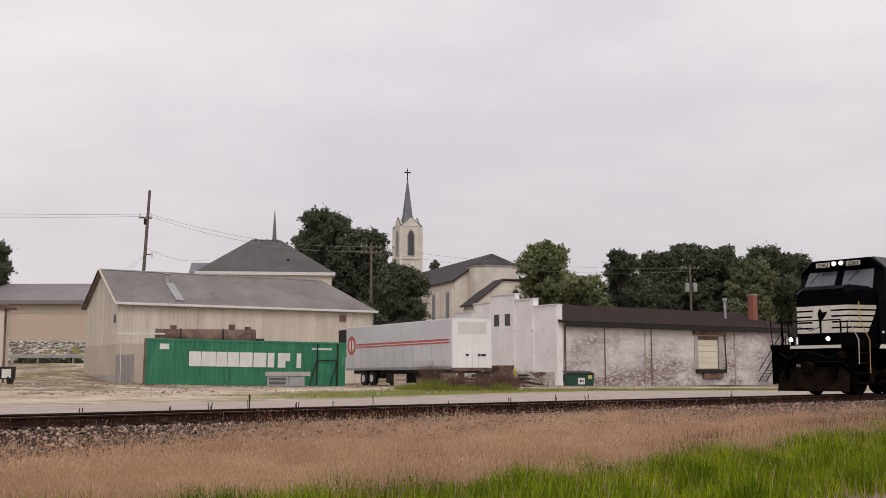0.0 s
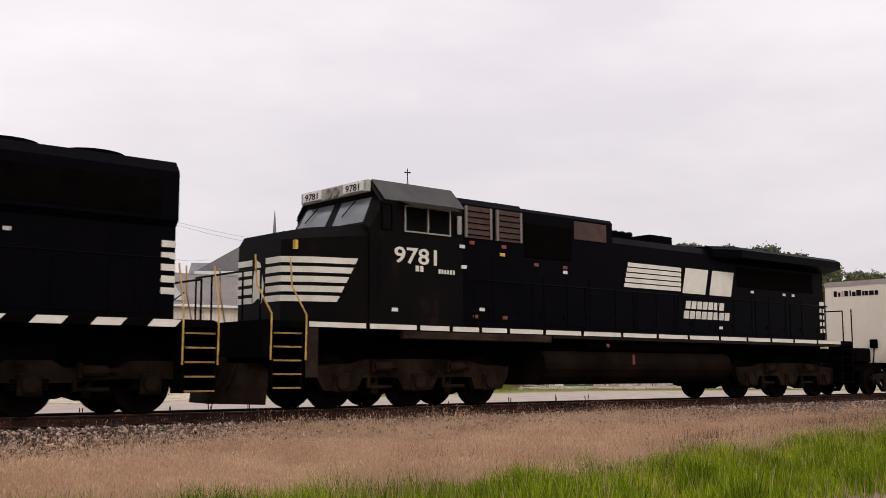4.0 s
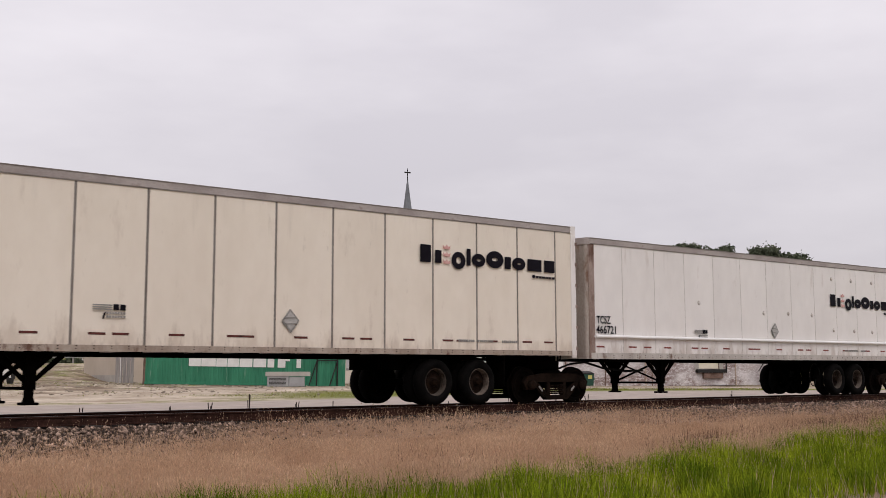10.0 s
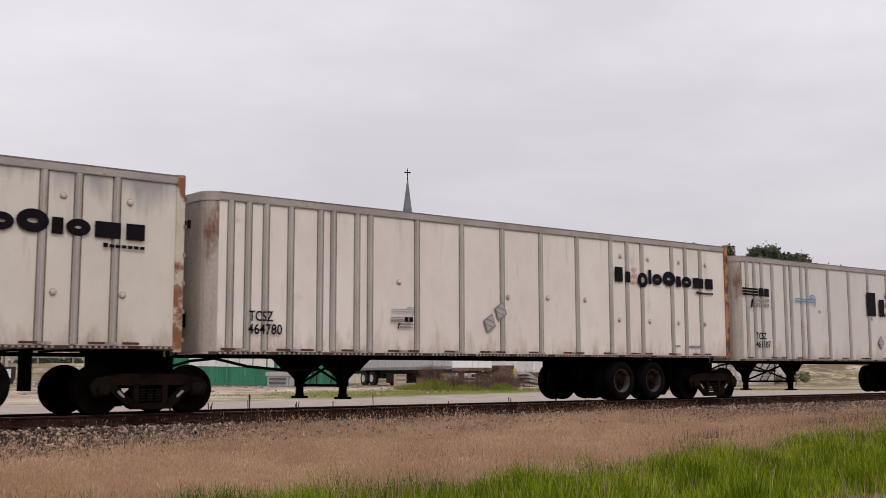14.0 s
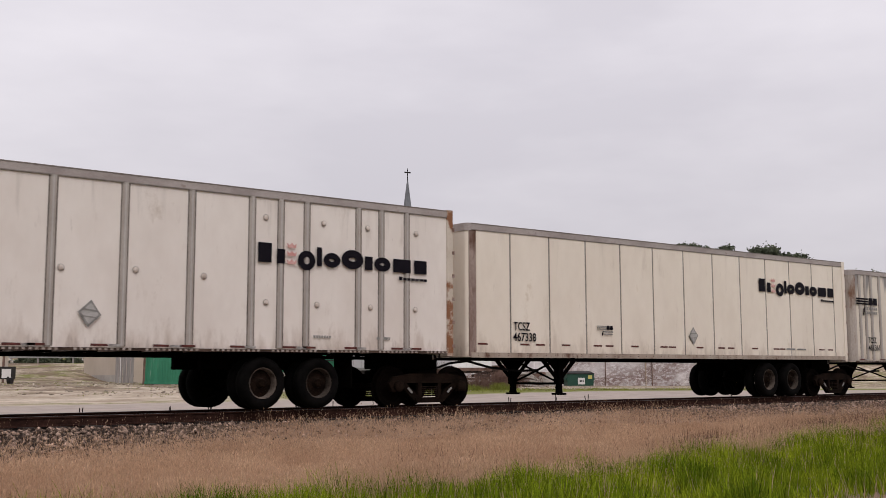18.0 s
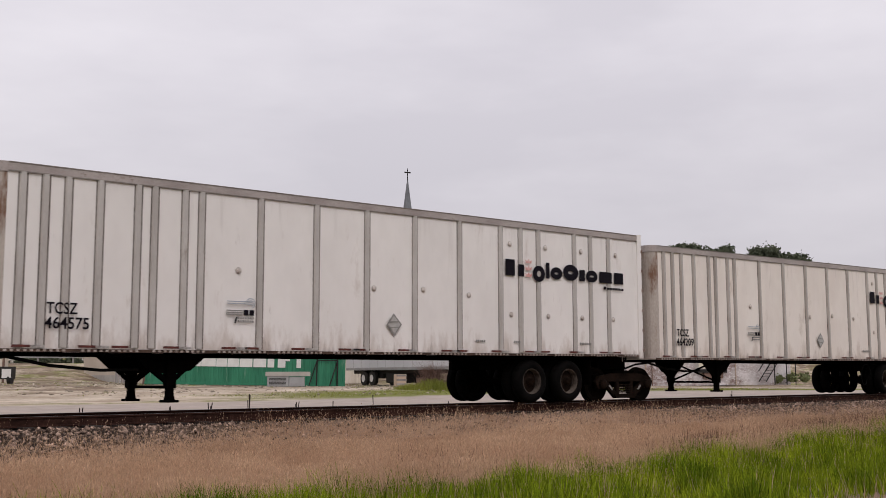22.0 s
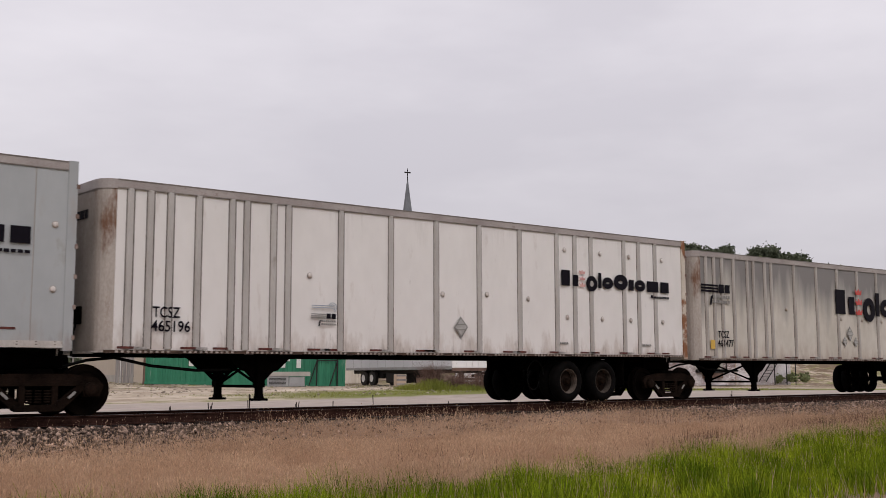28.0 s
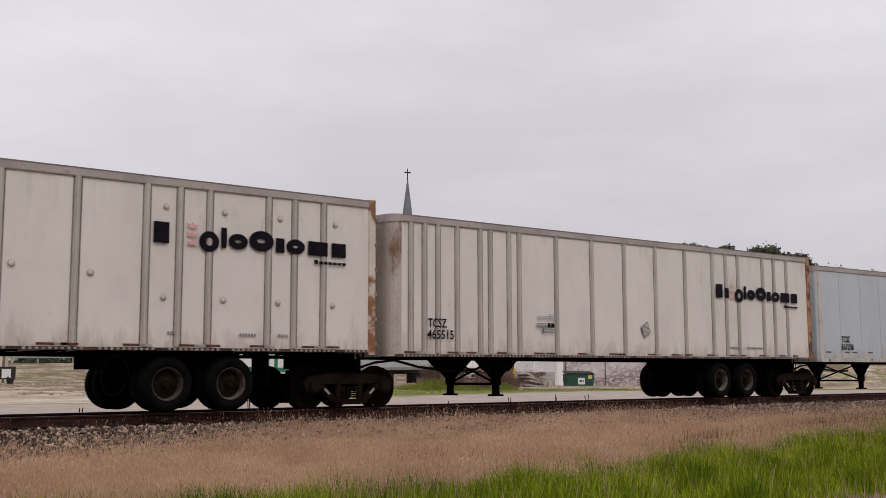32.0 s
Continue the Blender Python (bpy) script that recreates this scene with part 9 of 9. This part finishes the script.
    if k in (1, 3, 9, 11, 14, 16):
        def loop():
            bm = bm_new()
            rings = []
            for i in range(14):
                a_ = i * 0.45
                c = Vector((-0.85 + 0.24 * math.cos(a_), -1.0 + 0.01 * i, 0.66 + 0.34 * math.sin(a_)))
                out = Vector((math.cos(a_), 0, math.sin(a_)))
                rings.append([bm.verts.new(c + 0.013 * (math.cos(q * math.pi / 3) * out + math.sin(q * math.pi / 3) * Vector((0, 1, 0)))) for q in range(6)])
            for A, B in zip(rings, rings[1:]):
                for q in range(6):
                    bm.faces.new((A[q], A[(q + 1) % 6], B[(q + 1) % 6], B[q]))
            return bm
        put("hanging_hose", ("hanging_hose",), loop, HOSE, t, pose(axle, 0, 0))
    # writing, marks and tape
    zn = 1.64 if style != "tube" else 1.88
    digits(t, "TCSZ", num_x, SIDE - 0.030, zn + 0.03, 0.265, 0.52, INK, "owner_code")
    digits(t, number, num_x - 0.02, SIDE - 0.030, zn - 0.21, 0.265, 0.74, INK, "fleet_number")
    if mark.startswith("big"):
        logo(t, 7.12, 15.22, 2.55, 0.76, worn=(9,) if mark == "big_worn" else ())
        small_mark(t, 0.22, 2.90, blue=(2.75, 0.0) if skin is not PEELED else None, k=2.3)
    else:
        logo(t, 11.22, 15.42, 3.04 if style == "plate" or k == 0 else 2.97 if k in (4, 5, 11, 16) else 2.90 if k == 10 else 2.77, 0.37, gap=(mark == "gap"), worn=(1,) if mark == "small_worn" else (), red=None if mark == "gap" else FADED_RED)
        if mark != "gap":
            small_mark(t, 4.22, 1.76, blue=(0.02, 0.24) if rib else None)
    if "dia" in extras:
        if mark == "big_worn":
            placard(t, 6.5, 1.88, 14, 1.15)
        else:
            placard(t, 8.1, 1.69 if style != "tube" else 1.92, 6 if k % 2 else -3)
    if "two" in extras:
        for i in range(2):
            placard(t, 7.0 + i * 0.34, 1.80 + i * 0.28, 18)
    if "slip" in extras:
        placard(t, 8.2, 1.80, 18)
    if "three" in extras:
        for dx, dz, size in ((0, 0.14, 1.0), (-0.32, -0.12, 0.7), (0.36, -0.12, 0.7)):
            placard(t, 8.05 + dx, 1.80 + dz, 0, size)
    if mark == "big_worn":
        for a, b in ((13.73, 14.13), (14.31, 14.80)):
            part("replacement_panel", strip(a, b, -1.2895, -1.284, lambda q: zb(q) + 0.07, lambda q: zt(q) - 0.14), CLEAN, t, "clean white replacement panel")
    if "yellow" in extras:
        part("sticker", slab([(0, 0), (0.20, 0), (0.20, 0.24), (0, 0.24)], SIDE - 0.024, 0.005), STICKER_YELLOW, t, "yellow square sticker", m=pose(0.60, 0, 1.36))
    if "fleet" in extras:
        vent = part("edge_vent", bx(5.72, 6.42, -1.316, -1.296, 3.74, 3.92, 0.006), GREY_INK, t, "dark slatted vent plate under the roof rail")
        for i in range(4):
            part("vent_slat", bx(5.75, 6.39, -1.322, -1.314, 3.765 + i * 0.04, 3.78 + i * 0.04), ALU_DARK, vent)
        digits(t, "53", 0.14, SIDE - 0.010, 1.42, 0.34, 0.32, INK, "length_number")
    rng = random.Random(100 + k)
    if "buttons" in extras or "clips" in extras:
        spots = [(4.3 + rng.uniform(-0.2, 0.2), 2.58)] + [(x, 2.42 + rng.uniform(-0.05, 0.05)) for x in (7.6, 8.9, 10.2)] + [(x + rng.uniform(-0.08, 0.08), z) for x in (11.5, 12.7, 13.9, 15.1) for z in (2.02, 3.62)]
        if style == "smooth":
            spots = [(8.43, 3.40), (8.40, 2.27)] + [(x, z) for x in (12.4, 13.6, 14.8, 15.8) for z in (3.12, 2.06)]
        for x, z in spots:
            pb = put("patch_button", ("patch_button", skin.name), lambda: lathe(bm_new(), [(0.050, 0.0), (0.048, -0.016), (0.034, -0.026), (0.012, -0.028)], 12), skin if skin is not GREY_VAN else CLEAN, t, pose(x, SIDE - 0.004, z), smooth=True)
            # A flat darker ring stands in for the button's small shadow.
            put("button_ring", ("button_ring",), lambda: lathe(bm_new(), [(0.062, 0.0), (0.062, -0.003), (0.045, -0.004)], 12), ALU_RIB, pb, pose(0, 0.002, 0))
    for i, x in enumerate((0.35, 1.55, 2.05, 3.0, 4.15, 4.6, 5.6, 6.75, 7.1, 8.2, 9.3, 9.75, 10.8, 11.9, 12.35, 13.3, 14.4, 15.0)):
        x += rng.uniform(-0.08, 0.08)
        put("reflector", ("reflector", style == "tube"), lambda: slab([(0, 0), (0.30, 0), (0.30, 0.04), (0, 0.04)], 0, 0.004), REFLECT_RED if style == "tube" else TAPE_DARK, t, pose(x, SIDE - (0.030 if rib else 0.004), zb(x) + (0.062 if rib else 0.27)))
        if rib and i % 3 != 2:
            put("reflector", ("reflector_white",), lambda: slab([(0, 0), (0.22, 0), (0.22, 0.045), (0, 0.045)], 0, 0.004), TAPE_PALE, t, pose(x + 0.31, SIDE - 0.030, zb(x) + 0.055))
    for i in range(3):
        x = rng.uniform(9.5, 14.5)
        blocks(t, x, 1.38, 0.05, [(j * 0.06, j * 0.06 + 0.042, 0, 1) for j in range(rng.randint(4, 8))], SIDE - 0.012, GREY_INK, "small_marking", t=0.006)
    TRAIN.append((t, x_start))
    bogie(0, x_start + LEN - 0.41)


locomotive_a(30.45 + 0.32)
locomotive_b(53.60 + 0.26)
for k, spec in enumerate(SPECS):
    trailer(k, spec)
lead = bogie(0, 95.055 - LEN - 0.20)
lead["label"] = "leading rust-brown bogie with a dark coupling adapter"
part("adapter", bx(-2.2, 0.1, -0.75, 0.75, 0.75, 1.05, 0.04), UNDER, lead, "dark coupling adapter frame")
part("adapter_box", bx(-1.9, -0.85, -0.9, 0.9, 1.05, 1.52, 0.05), UNDER, lead)
# ---- grass and weeds ----
def blades(n, x, y, height, width, lean, rng, segs=2, curve=0.35):
    """Bent tapering grass blades as strips of quads; returns vertices and faces."""
    z = ground_z(x, y) - 0.02
    a = rng.uniform(0, 2 * np.pi, n)
    dx, dy = np.cos(a), np.sin(a)
    b = rng.uniform(0, 2 * np.pi, n)
    px, py = np.cos(b), np.sin(b)
    rows = []
    for k in range(segs + 1):
        t = k / segs
        off = lean * height * (t ** 1.6)
        w = width * (1 - 0.88 * t)
        cx, cy, cz = x + dx * off, y + dy * off, z + height * t * (1 - curve * 0.25 * t)
        rows.append((cx - px * w, cy - py * w, cz))
        rows.append((cx + px * w, cy + py * w, cz))
    v = np.stack([np.stack(r, -1) for r in rows], 1)
    m = v.shape[1]
    q = np.array([(2 * k, 2 * k + 1, 2 * k + 3, 2 * k + 2) for k in range(segs)])
    f = (q[None] + m * np.arange(n)[:, None, None]).reshape(-1, 4)
    return v.reshape(-1, 3), f, (dx, dy, z)


def in_view(x, y, margin=0.06):
    """Keeps what lies in the wedge before the camera."""
    h = np.arctan2(x - EYE[0], y - EYE[1])
    a = radians(-YAW)
    return np.abs(h - a) < radians(22.4) + margin


def green_edge(x):
    return -7.78 + 0.180 * np.clip(x - 11.5, 0.0, 20.0) + 0.06 * np.sin(x * 0.9 + 2.6) + 0.08 * np.sin(x * 2.3 + 3.6) + 0.07 * np.sin(x * 5.1)


BARE = (12.2, -12.7)      # a trodden patch of bare earth in the green


def meadow():
    rng = np.random.default_rng(21)

    def over(x):
        """Where the dry grass has crept over the ballast up to the rail."""
        return smooth(8.0, 11.5, x) * (1.0 - 0.75 * smooth(21.5, 26.0, x)) * (0.80 + 0.20 * np.sin(x * 1.9 + 0.5) * np.sin(x * 0.7))
    # green grass on the camera's side
    n = 290000
    y = rng.uniform(-14.5, -4.4, n)
    x = rng.uniform(1.0, 46.0, n)
    d = np.hypot(x - EYE[0], y - EYE[1])
    keep = in_view(x, y) & (y < green_edge(x) + rng.normal(0, 0.16, n)) & (rng.random(n) < np.clip(20.0 / d, 0.4, 1.0)) & (d > 6.5) & (np.hypot((x - BARE[0]) * 0.6, (y - BARE[1]) * 1.3) > 1.25 + rng.normal(0, 0.30, n))
    x, y = x[keep], y[keep]
    n = len(x)
    tuft = np.sin(x * 1.7 + 0.9 * np.sin(y * 1.3)) * np.sin(y * 2.3 + 0.7 * np.sin(x * 0.9))
    h = rng.uniform(0.18, 0.42, n) * (0.80 + 0.42 * tuft + 0.22 * np.sin(x * 4.1 + 2 * y) * np.sin(y * 5.3)) * (1.0 + 0.25 * (rng.random(n) < 0.06))
    v, f, _ = blades(n, x, y, h, rng.uniform(0.004, 0.0095, n), rng.uniform(0.05, 0.5, n), rng, 3)
    tagged(piece("green_grass", mesh_np("green_grass", v, f, GREEN_BLADE)), "long bright green grass beside the railway", "grass", kind="stuff")
    # dry seeding grass between it and the ballast
    n = 620000
    y = rng.uniform(-10.0, -1.0, n)
    x = rng.uniform(2.0, 64.0, n)
    d = np.hypot(x - EYE[0], y - EYE[1])
    keep = in_view(x, y) & (y > green_edge(x) - 0.5 + rng.normal(0, 0.3, n)) & (rng.random(n) < np.clip(20.0 / d, 0.35, 1.0)) & (rng.random(n) < smooth(-1.75 + 0.30 * over(x), -2.55 + 0.60 * over(x), y) + 0.02 + 0.03 * over(x))
    x, y = x[keep], y[keep]
    n = len(x)
    h = rng.uniform(0.20, 0.42, n) * (0.95 + 0.15 * np.sin(x * 0.8 + 1) * np.sin(y * 1.3)) * (0.55 + 0.45 * np.maximum(smooth(-2.0, -3.8, y), 0.45 * over(x))) * (1.0 + 0.10 * np.sin(x * 2.1 + y * 0.8) * np.sin(y * 2.9 - x * 0.6))
    lean = rng.uniform(0.05, 0.45, n)
    v, f, (dx, dy, z) = blades(n, x, y, h, rng.uniform(0.0009, 0.0018, n), lean, rng, 1)
    # feathery heads: a slim lozenge on each stalk
    hx, hy, hz = x + dx * lean * h, y + dy * lean * h, z + h * 0.93
    s = rng.uniform(0.022, 0.05, n)
    w = s * rng.uniform(0.08, 0.15, n)
    a = rng.uniform(0, 6.28, n)
    ca, sa = np.cos(a), np.sin(a)
    q = np.stack([np.stack([hx, hy, hz - 0.3 * s], -1), np.stack([hx + ca * w, hy + sa * w, hz + 0.2 * s], -1), np.stack([hx + dx * 0.35 * s, hy + dy * 0.35 * s, hz + 0.8 * s], -1), np.stack([hx - ca * w, hy - sa * w, hz + 0.2 * s], -1)], 1)
    # a few bleached stalks standing in the green
    m = 7500
    gx, gy = rng.uniform(4, 46, m), rng.uniform(-12.5, -6.0, m)
    ok = in_view(gx, gy) & (np.hypot(gx - EYE[0], gy - EYE[1]) > 7.0) & (np.sin(gx * 0.8) * np.sin(gy * 1.4 + gx * 0.3) > -0.1)
    gx, gy = gx[ok], gy[ok]
    m = len(gx)
    gv, gf, _ = blades(m, gx, gy, rng.uniform(0.30, 0.55, m), rng.uniform(0.002, 0.004, m), rng.uniform(0.05, 0.4, m), rng, 1)
    v, f = np.concatenate([v, gv]), np.concatenate([f, gf + len(v)])
    v = np.concatenate([v, q.reshape(-1, 3)])
    f = np.concatenate([f, np.arange(4 * n).reshape(n, 4) + len(v) - 4 * n])
    tagged(piece("dry_grass", mesh_np("dry_grass", v, f, DRY_BLADE)), "pinkish tan dry seeding grass along the track", "dry grass", kind="stuff")
    # dark dead stalks scattered in the dry grass
    n = 15000
    x, y = rng.uniform(3, 50, n), rng.uniform(-9.6, -1.2, n)
    clump = np.sin(x * 0.55 + 2) * np.sin(y * 1.1 + x * 0.2) + 0.55 * np.sin(x * 1.9)
    edge = (np.abs(y - green_edge(x) - 0.25) < 0.22) & (x > 9.0) & (rng.random(n) < 0.9)
    keep = in_view(x, y) & ((clump > 0.92) & (rng.random(n) < 0.6) | edge & (rng.random(n) < np.where(x > 19.0, 0.9, 0.35)) | (y > -2.2) & (rng.random(n) < 0.35))
    # a dense row of dark docks where the dry grass meets the green
    ex = rng.uniform(15.0, 36.0, 5200)
    ey = green_edge(ex) + 0.42 + rng.normal(0, 0.17, len(ex))
    ok = in_view(ex, ey) & (np.sin(ex * 2.7) + np.sin(ex * 1.1 + 2.0) + rng.normal(0, 0.7, len(ex)) > 0.2 - 0.08 * (ex - 15.0))
    x, y = np.concatenate([x[keep], ex[ok]]), np.concatenate([y[keep], ey[ok]])
    n = len(x)
    v, f, _ = blades(n, x, y, rng.uniform(0.25, 0.55, n) * np.where(y > -2.2, 0.55, 1.0), rng.uniform(0.003, 0.0075, n), rng.uniform(0.0, 0.3, n), rng, 2)
    tagged(piece("dead_stalks", mesh_np("dead_stalks", v, f, DEAD_STALK)), "dark dead weed stalks among the dry grass", "weeds", kind="stuff")


STALK_DARK = surface("weed_stalk_brown", (0.03, 0.022, 0.02), (0.07, 0.05, 0.042), 1.5, 0.9, bump=0.0)
DEAD_STALK = surface("dead_stalk_brown", (0.05, 0.026, 0.018), (0.16, 0.085, 0.055), 1.5, 0.9, bump=0.0, island=0.4)
YARD_BLADE = surface("yard_grass_blades", (0.120, 0.140, 0.014), (0.265, 0.270, 0.045), 0.5, 0.8, bump=0.0, island=0.35)
BUSH_BROWN = surface("purple_brown_weed", (0.075, 0.040, 0.032), (0.24, 0.145, 0.115), 1.0, 0.9, bump=0.0, island=0.4)
meadow()


def yard_tufts():
    """Short ragged grass along the far edge of the paved strip and in patches over the gravel."""
    rng = np.random.default_rng(29)
    n = 110000
    r, f = rng.uniform(-26, 24, n), rng.uniform(44, 76, n)
    c, s = math.cos(radians(YAW)), math.sin(radians(YAW))
    x, y = EYE[0] + c * r - s * f, EYE[1] + s * r + c * f
    lump = np.sin(x * 0.9 + 1.3 * np.sin(y * 0.6)) * np.sin(y * 1.1 + 0.8 * np.sin(x * 0.5)) + 0.5 * np.sin(x * 3.1) * np.sin(y * 2.7)
    edge = (y > 18.3) & (y < 20.3) & (lump > 0.45)
    strip = (y > 18.3) & (y < 23.4 + 1.2 * lump) & (x > 23 + 2 * np.sin(y)) & (lump > -0.7)
    patch = (y > 23) & (lump > 0.95)
    keep = edge | strip | patch
    x, y = x[keep], y[keep]
    n = len(x)
    v, fc, _ = blades(n, x, y, rng.uniform(0.03, 0.11, n), rng.uniform(0.008, 0.018, n), rng.uniform(0.1, 0.9, n), rng, 1)
    tagged(piece("yard_grass", mesh_np("yard_grass", v, fc, YARD_BLADE)), "short ragged olive-green grass over the gravel yard", "grass", kind="stuff")


yard_tufts()


def shrub(r, f, z, blobs, n, size, leaf, label, seed, group="weeds in the yard"):
    rng = np.random.default_rng(seed)
    t = thing("shrub", far(r, f, z), label, "shrub", group)
    v, fc = leaves(blobs, n, size, rng)
    piece("foliage", mesh_np("foliage", v, fc, leaf), None, t)
    for b in blobs:
        part("stem", rod(bm_new(), (b[0] * 0.4, b[1] * 0.4, -0.1), b[:3], 0.02, 5), BARK, t)
    return t


def weed_clump(r, f, w, h, n, material, label, seed, width=0.012):
    """Upright wiry stems and blades round one spot."""
    rng = np.random.default_rng(seed)
    c = VIEW @ Vector((r, f, 0))
    x, y = c.x + rng.normal(0, w * 0.45, n), c.y + rng.normal(0, w * 0.45, n)
    d = np.hypot(x - c.x, y - c.y)
    hh = h * rng.uniform(0.45, 1.0, n) * np.clip(1.15 - 0.5 * d / w, 0.35, 1.0)
    v, fc, _ = blades(n, x, y, hh, rng.uniform(0.5, 1.2, n) * width, rng.uniform(0.1, 0.7, n), rng, 3)
    ob = piece("weed_clump", mesh_np("weed_clump", v, fc, material))
    return tagged(ob, label, "weeds", "weeds in the yard", "stuff")


for i, (r, f, w, h, n, mt, what) in enumerate(((-0.55, 55.2, 0.62, 1.75, 900, BUSH_BROWN, "purplish brown wiry weed clump before the parked trailer"), (0.75, 55.6, 0.85, 1.25, 900, BUSH_BROWN, "low brown wiry weed clump in the yard"), (3.3, 62.0, 1.0, 1.3, 1600, BUSH_BROWN, "tangle of brown twigs beside the scrap"), (5.6, 73.0, 1.3, 1.35, 1400, BUSH_BROWN, "dark tangle of dead twigs by the scrap timbers"), (1.9, 56.0, 0.8, 1.15, 550, BUSH_BROWN, "sparse brown wiry weed clump in the yard"),
                                               (-1.6, 54.6, 0.9, 0.40, 1300, YARD_BLADE, "tuft of green weeds in the yard"), (-0.5, 54.2, 1.0, 0.70, 1700, YARD_BLADE, "tuft of tall green weeds in the yard"), (1.2, 54.4, 1.0, 0.40, 1100, YARD_BLADE, "tuft of green weeds in the yard"), (2.9, 54.8, 0.7, 0.50, 900, YARD_BLADE, "tuft of green weeds in the yard"))):
    weed_clump(r, f, w, h, n, mt, what, 31 + i)
shrub(32.5, 101.0, 0.0, [(0, 0, 0.4, 0.6), (-1.2, 0, 0.3, 0.5), (1.2, 0, 0.4, 0.6)], 1500, 0.2, LEAF_LIGHT, "green weeds at the foot of the brick wall", 34)
for i, (r, f) in enumerate(((-41.5, 100.2), (-39.0, 100.5), (-37.6, 100.4), (-36.2, 100.3), (-34.6, 100.4), (-43.2, 100.5), (-45.5, 100.4), (-47.5, 100.3), (-49.6, 100.5))):
    shrub(r, f, 1.5, [(0, 0, 0.5, 0.8), (0.8, 0, 0.4, 0.6)], 900, 0.25, LEAF_DARK, "dark green weeds on the rubble bank", 40 + i)


def weed_stalk(x, y, h, n, seed):
    rng = random.Random(seed)
    t = thing("weed", pose(x, y, float(ground_z(x, y)) - 0.02), "dark upright weed stalk growing beside the track", "weed", "weeds beside the track")
    bm = bm_new()
    for i in range(n):
        dx = rng.uniform(-0.07, 0.07)
        rod(bm, (dx * 0.4, 0, 0), (dx, rng.uniform(-0.05, 0.05), h * rng.uniform(0.7, 1.0)), 0.008, 5, 0.014)
    part("stalk", bm, STALK_DARK, t)


for i, (x, y, h, n) in enumerate(((9.5, 4.2, 0.38, 2), (11.8, 4.6, 0.30, 3), (12.7, 4.4, 0.36, 4), (13.9, 4.6, 0.55, 4), (15.0, 4.2, 0.34, 3), (16.4, 4.6, 0.34, 1), (17.6, 4.4, 0.60, 1), (20.3, 4.4, 0.26, 1), (22.8, 4.6, 0.36, 2), (24.6, 4.4, 0.40, 2), (26.3, 4.6, 0.44, 2), (34.0, 4.4, 0.4, 3))):
    weed_stalk(x, y, h, n, 60 + i)

# ---- ties, the pieces of the track ----
def tie_mesh():
    bm = bx(-0.115, 0.115, -1.3, 1.3, -0.34, -0.168, 0.008)
    me = bpy.data.meshes.new("tie")
    bm.to_mesh(me)
    bm.free()
    me.materials.append(TIE)
    return me


TIE_MESH = tie_mesh()
tie_rng = random.Random(77)
for i in range(150):
    piece("tie", TIE_MESH, None, track, "", pose(-2.0 + i * 0.53 + tie_rng.uniform(-0.02, 0.02), tie_rng.uniform(-0.04, 0.04), tie_rng.uniform(-0.01, 0.01), 0, 0, tie_rng.uniform(-1.5, 1.5)))


def motions():
    for ob, x in TRAIN:
        walk(ob, [(t, pose(x + travel(t), 0, 0)) for t in (*range(0, 28, 2), 27.6, 27.9, 28.5, 29.0, 29.5, 30.0, 30.5, 31.0, 31.5, 32.0)])
    for ob, x, z, r, x_start in WHEELS:
        # a wheelset turns while it may be in view; before and after it rests
        inside = [i / 30 for i in range(0, 961) if -6 < x_start + x + travel(i / 30) < 62]
        if not inside:
            continue
        first, last = inside[0], inside[-1]
        rows = ([0.0] if first > 0 else []) + inside + ([32.0] if last < 32 else [])
        walk(ob, [(t, pose(x, 0, z, 0, math.degrees(travel(min(max(t, first), last)) / r) % 360.0, 0)) for t in rows])


motions()
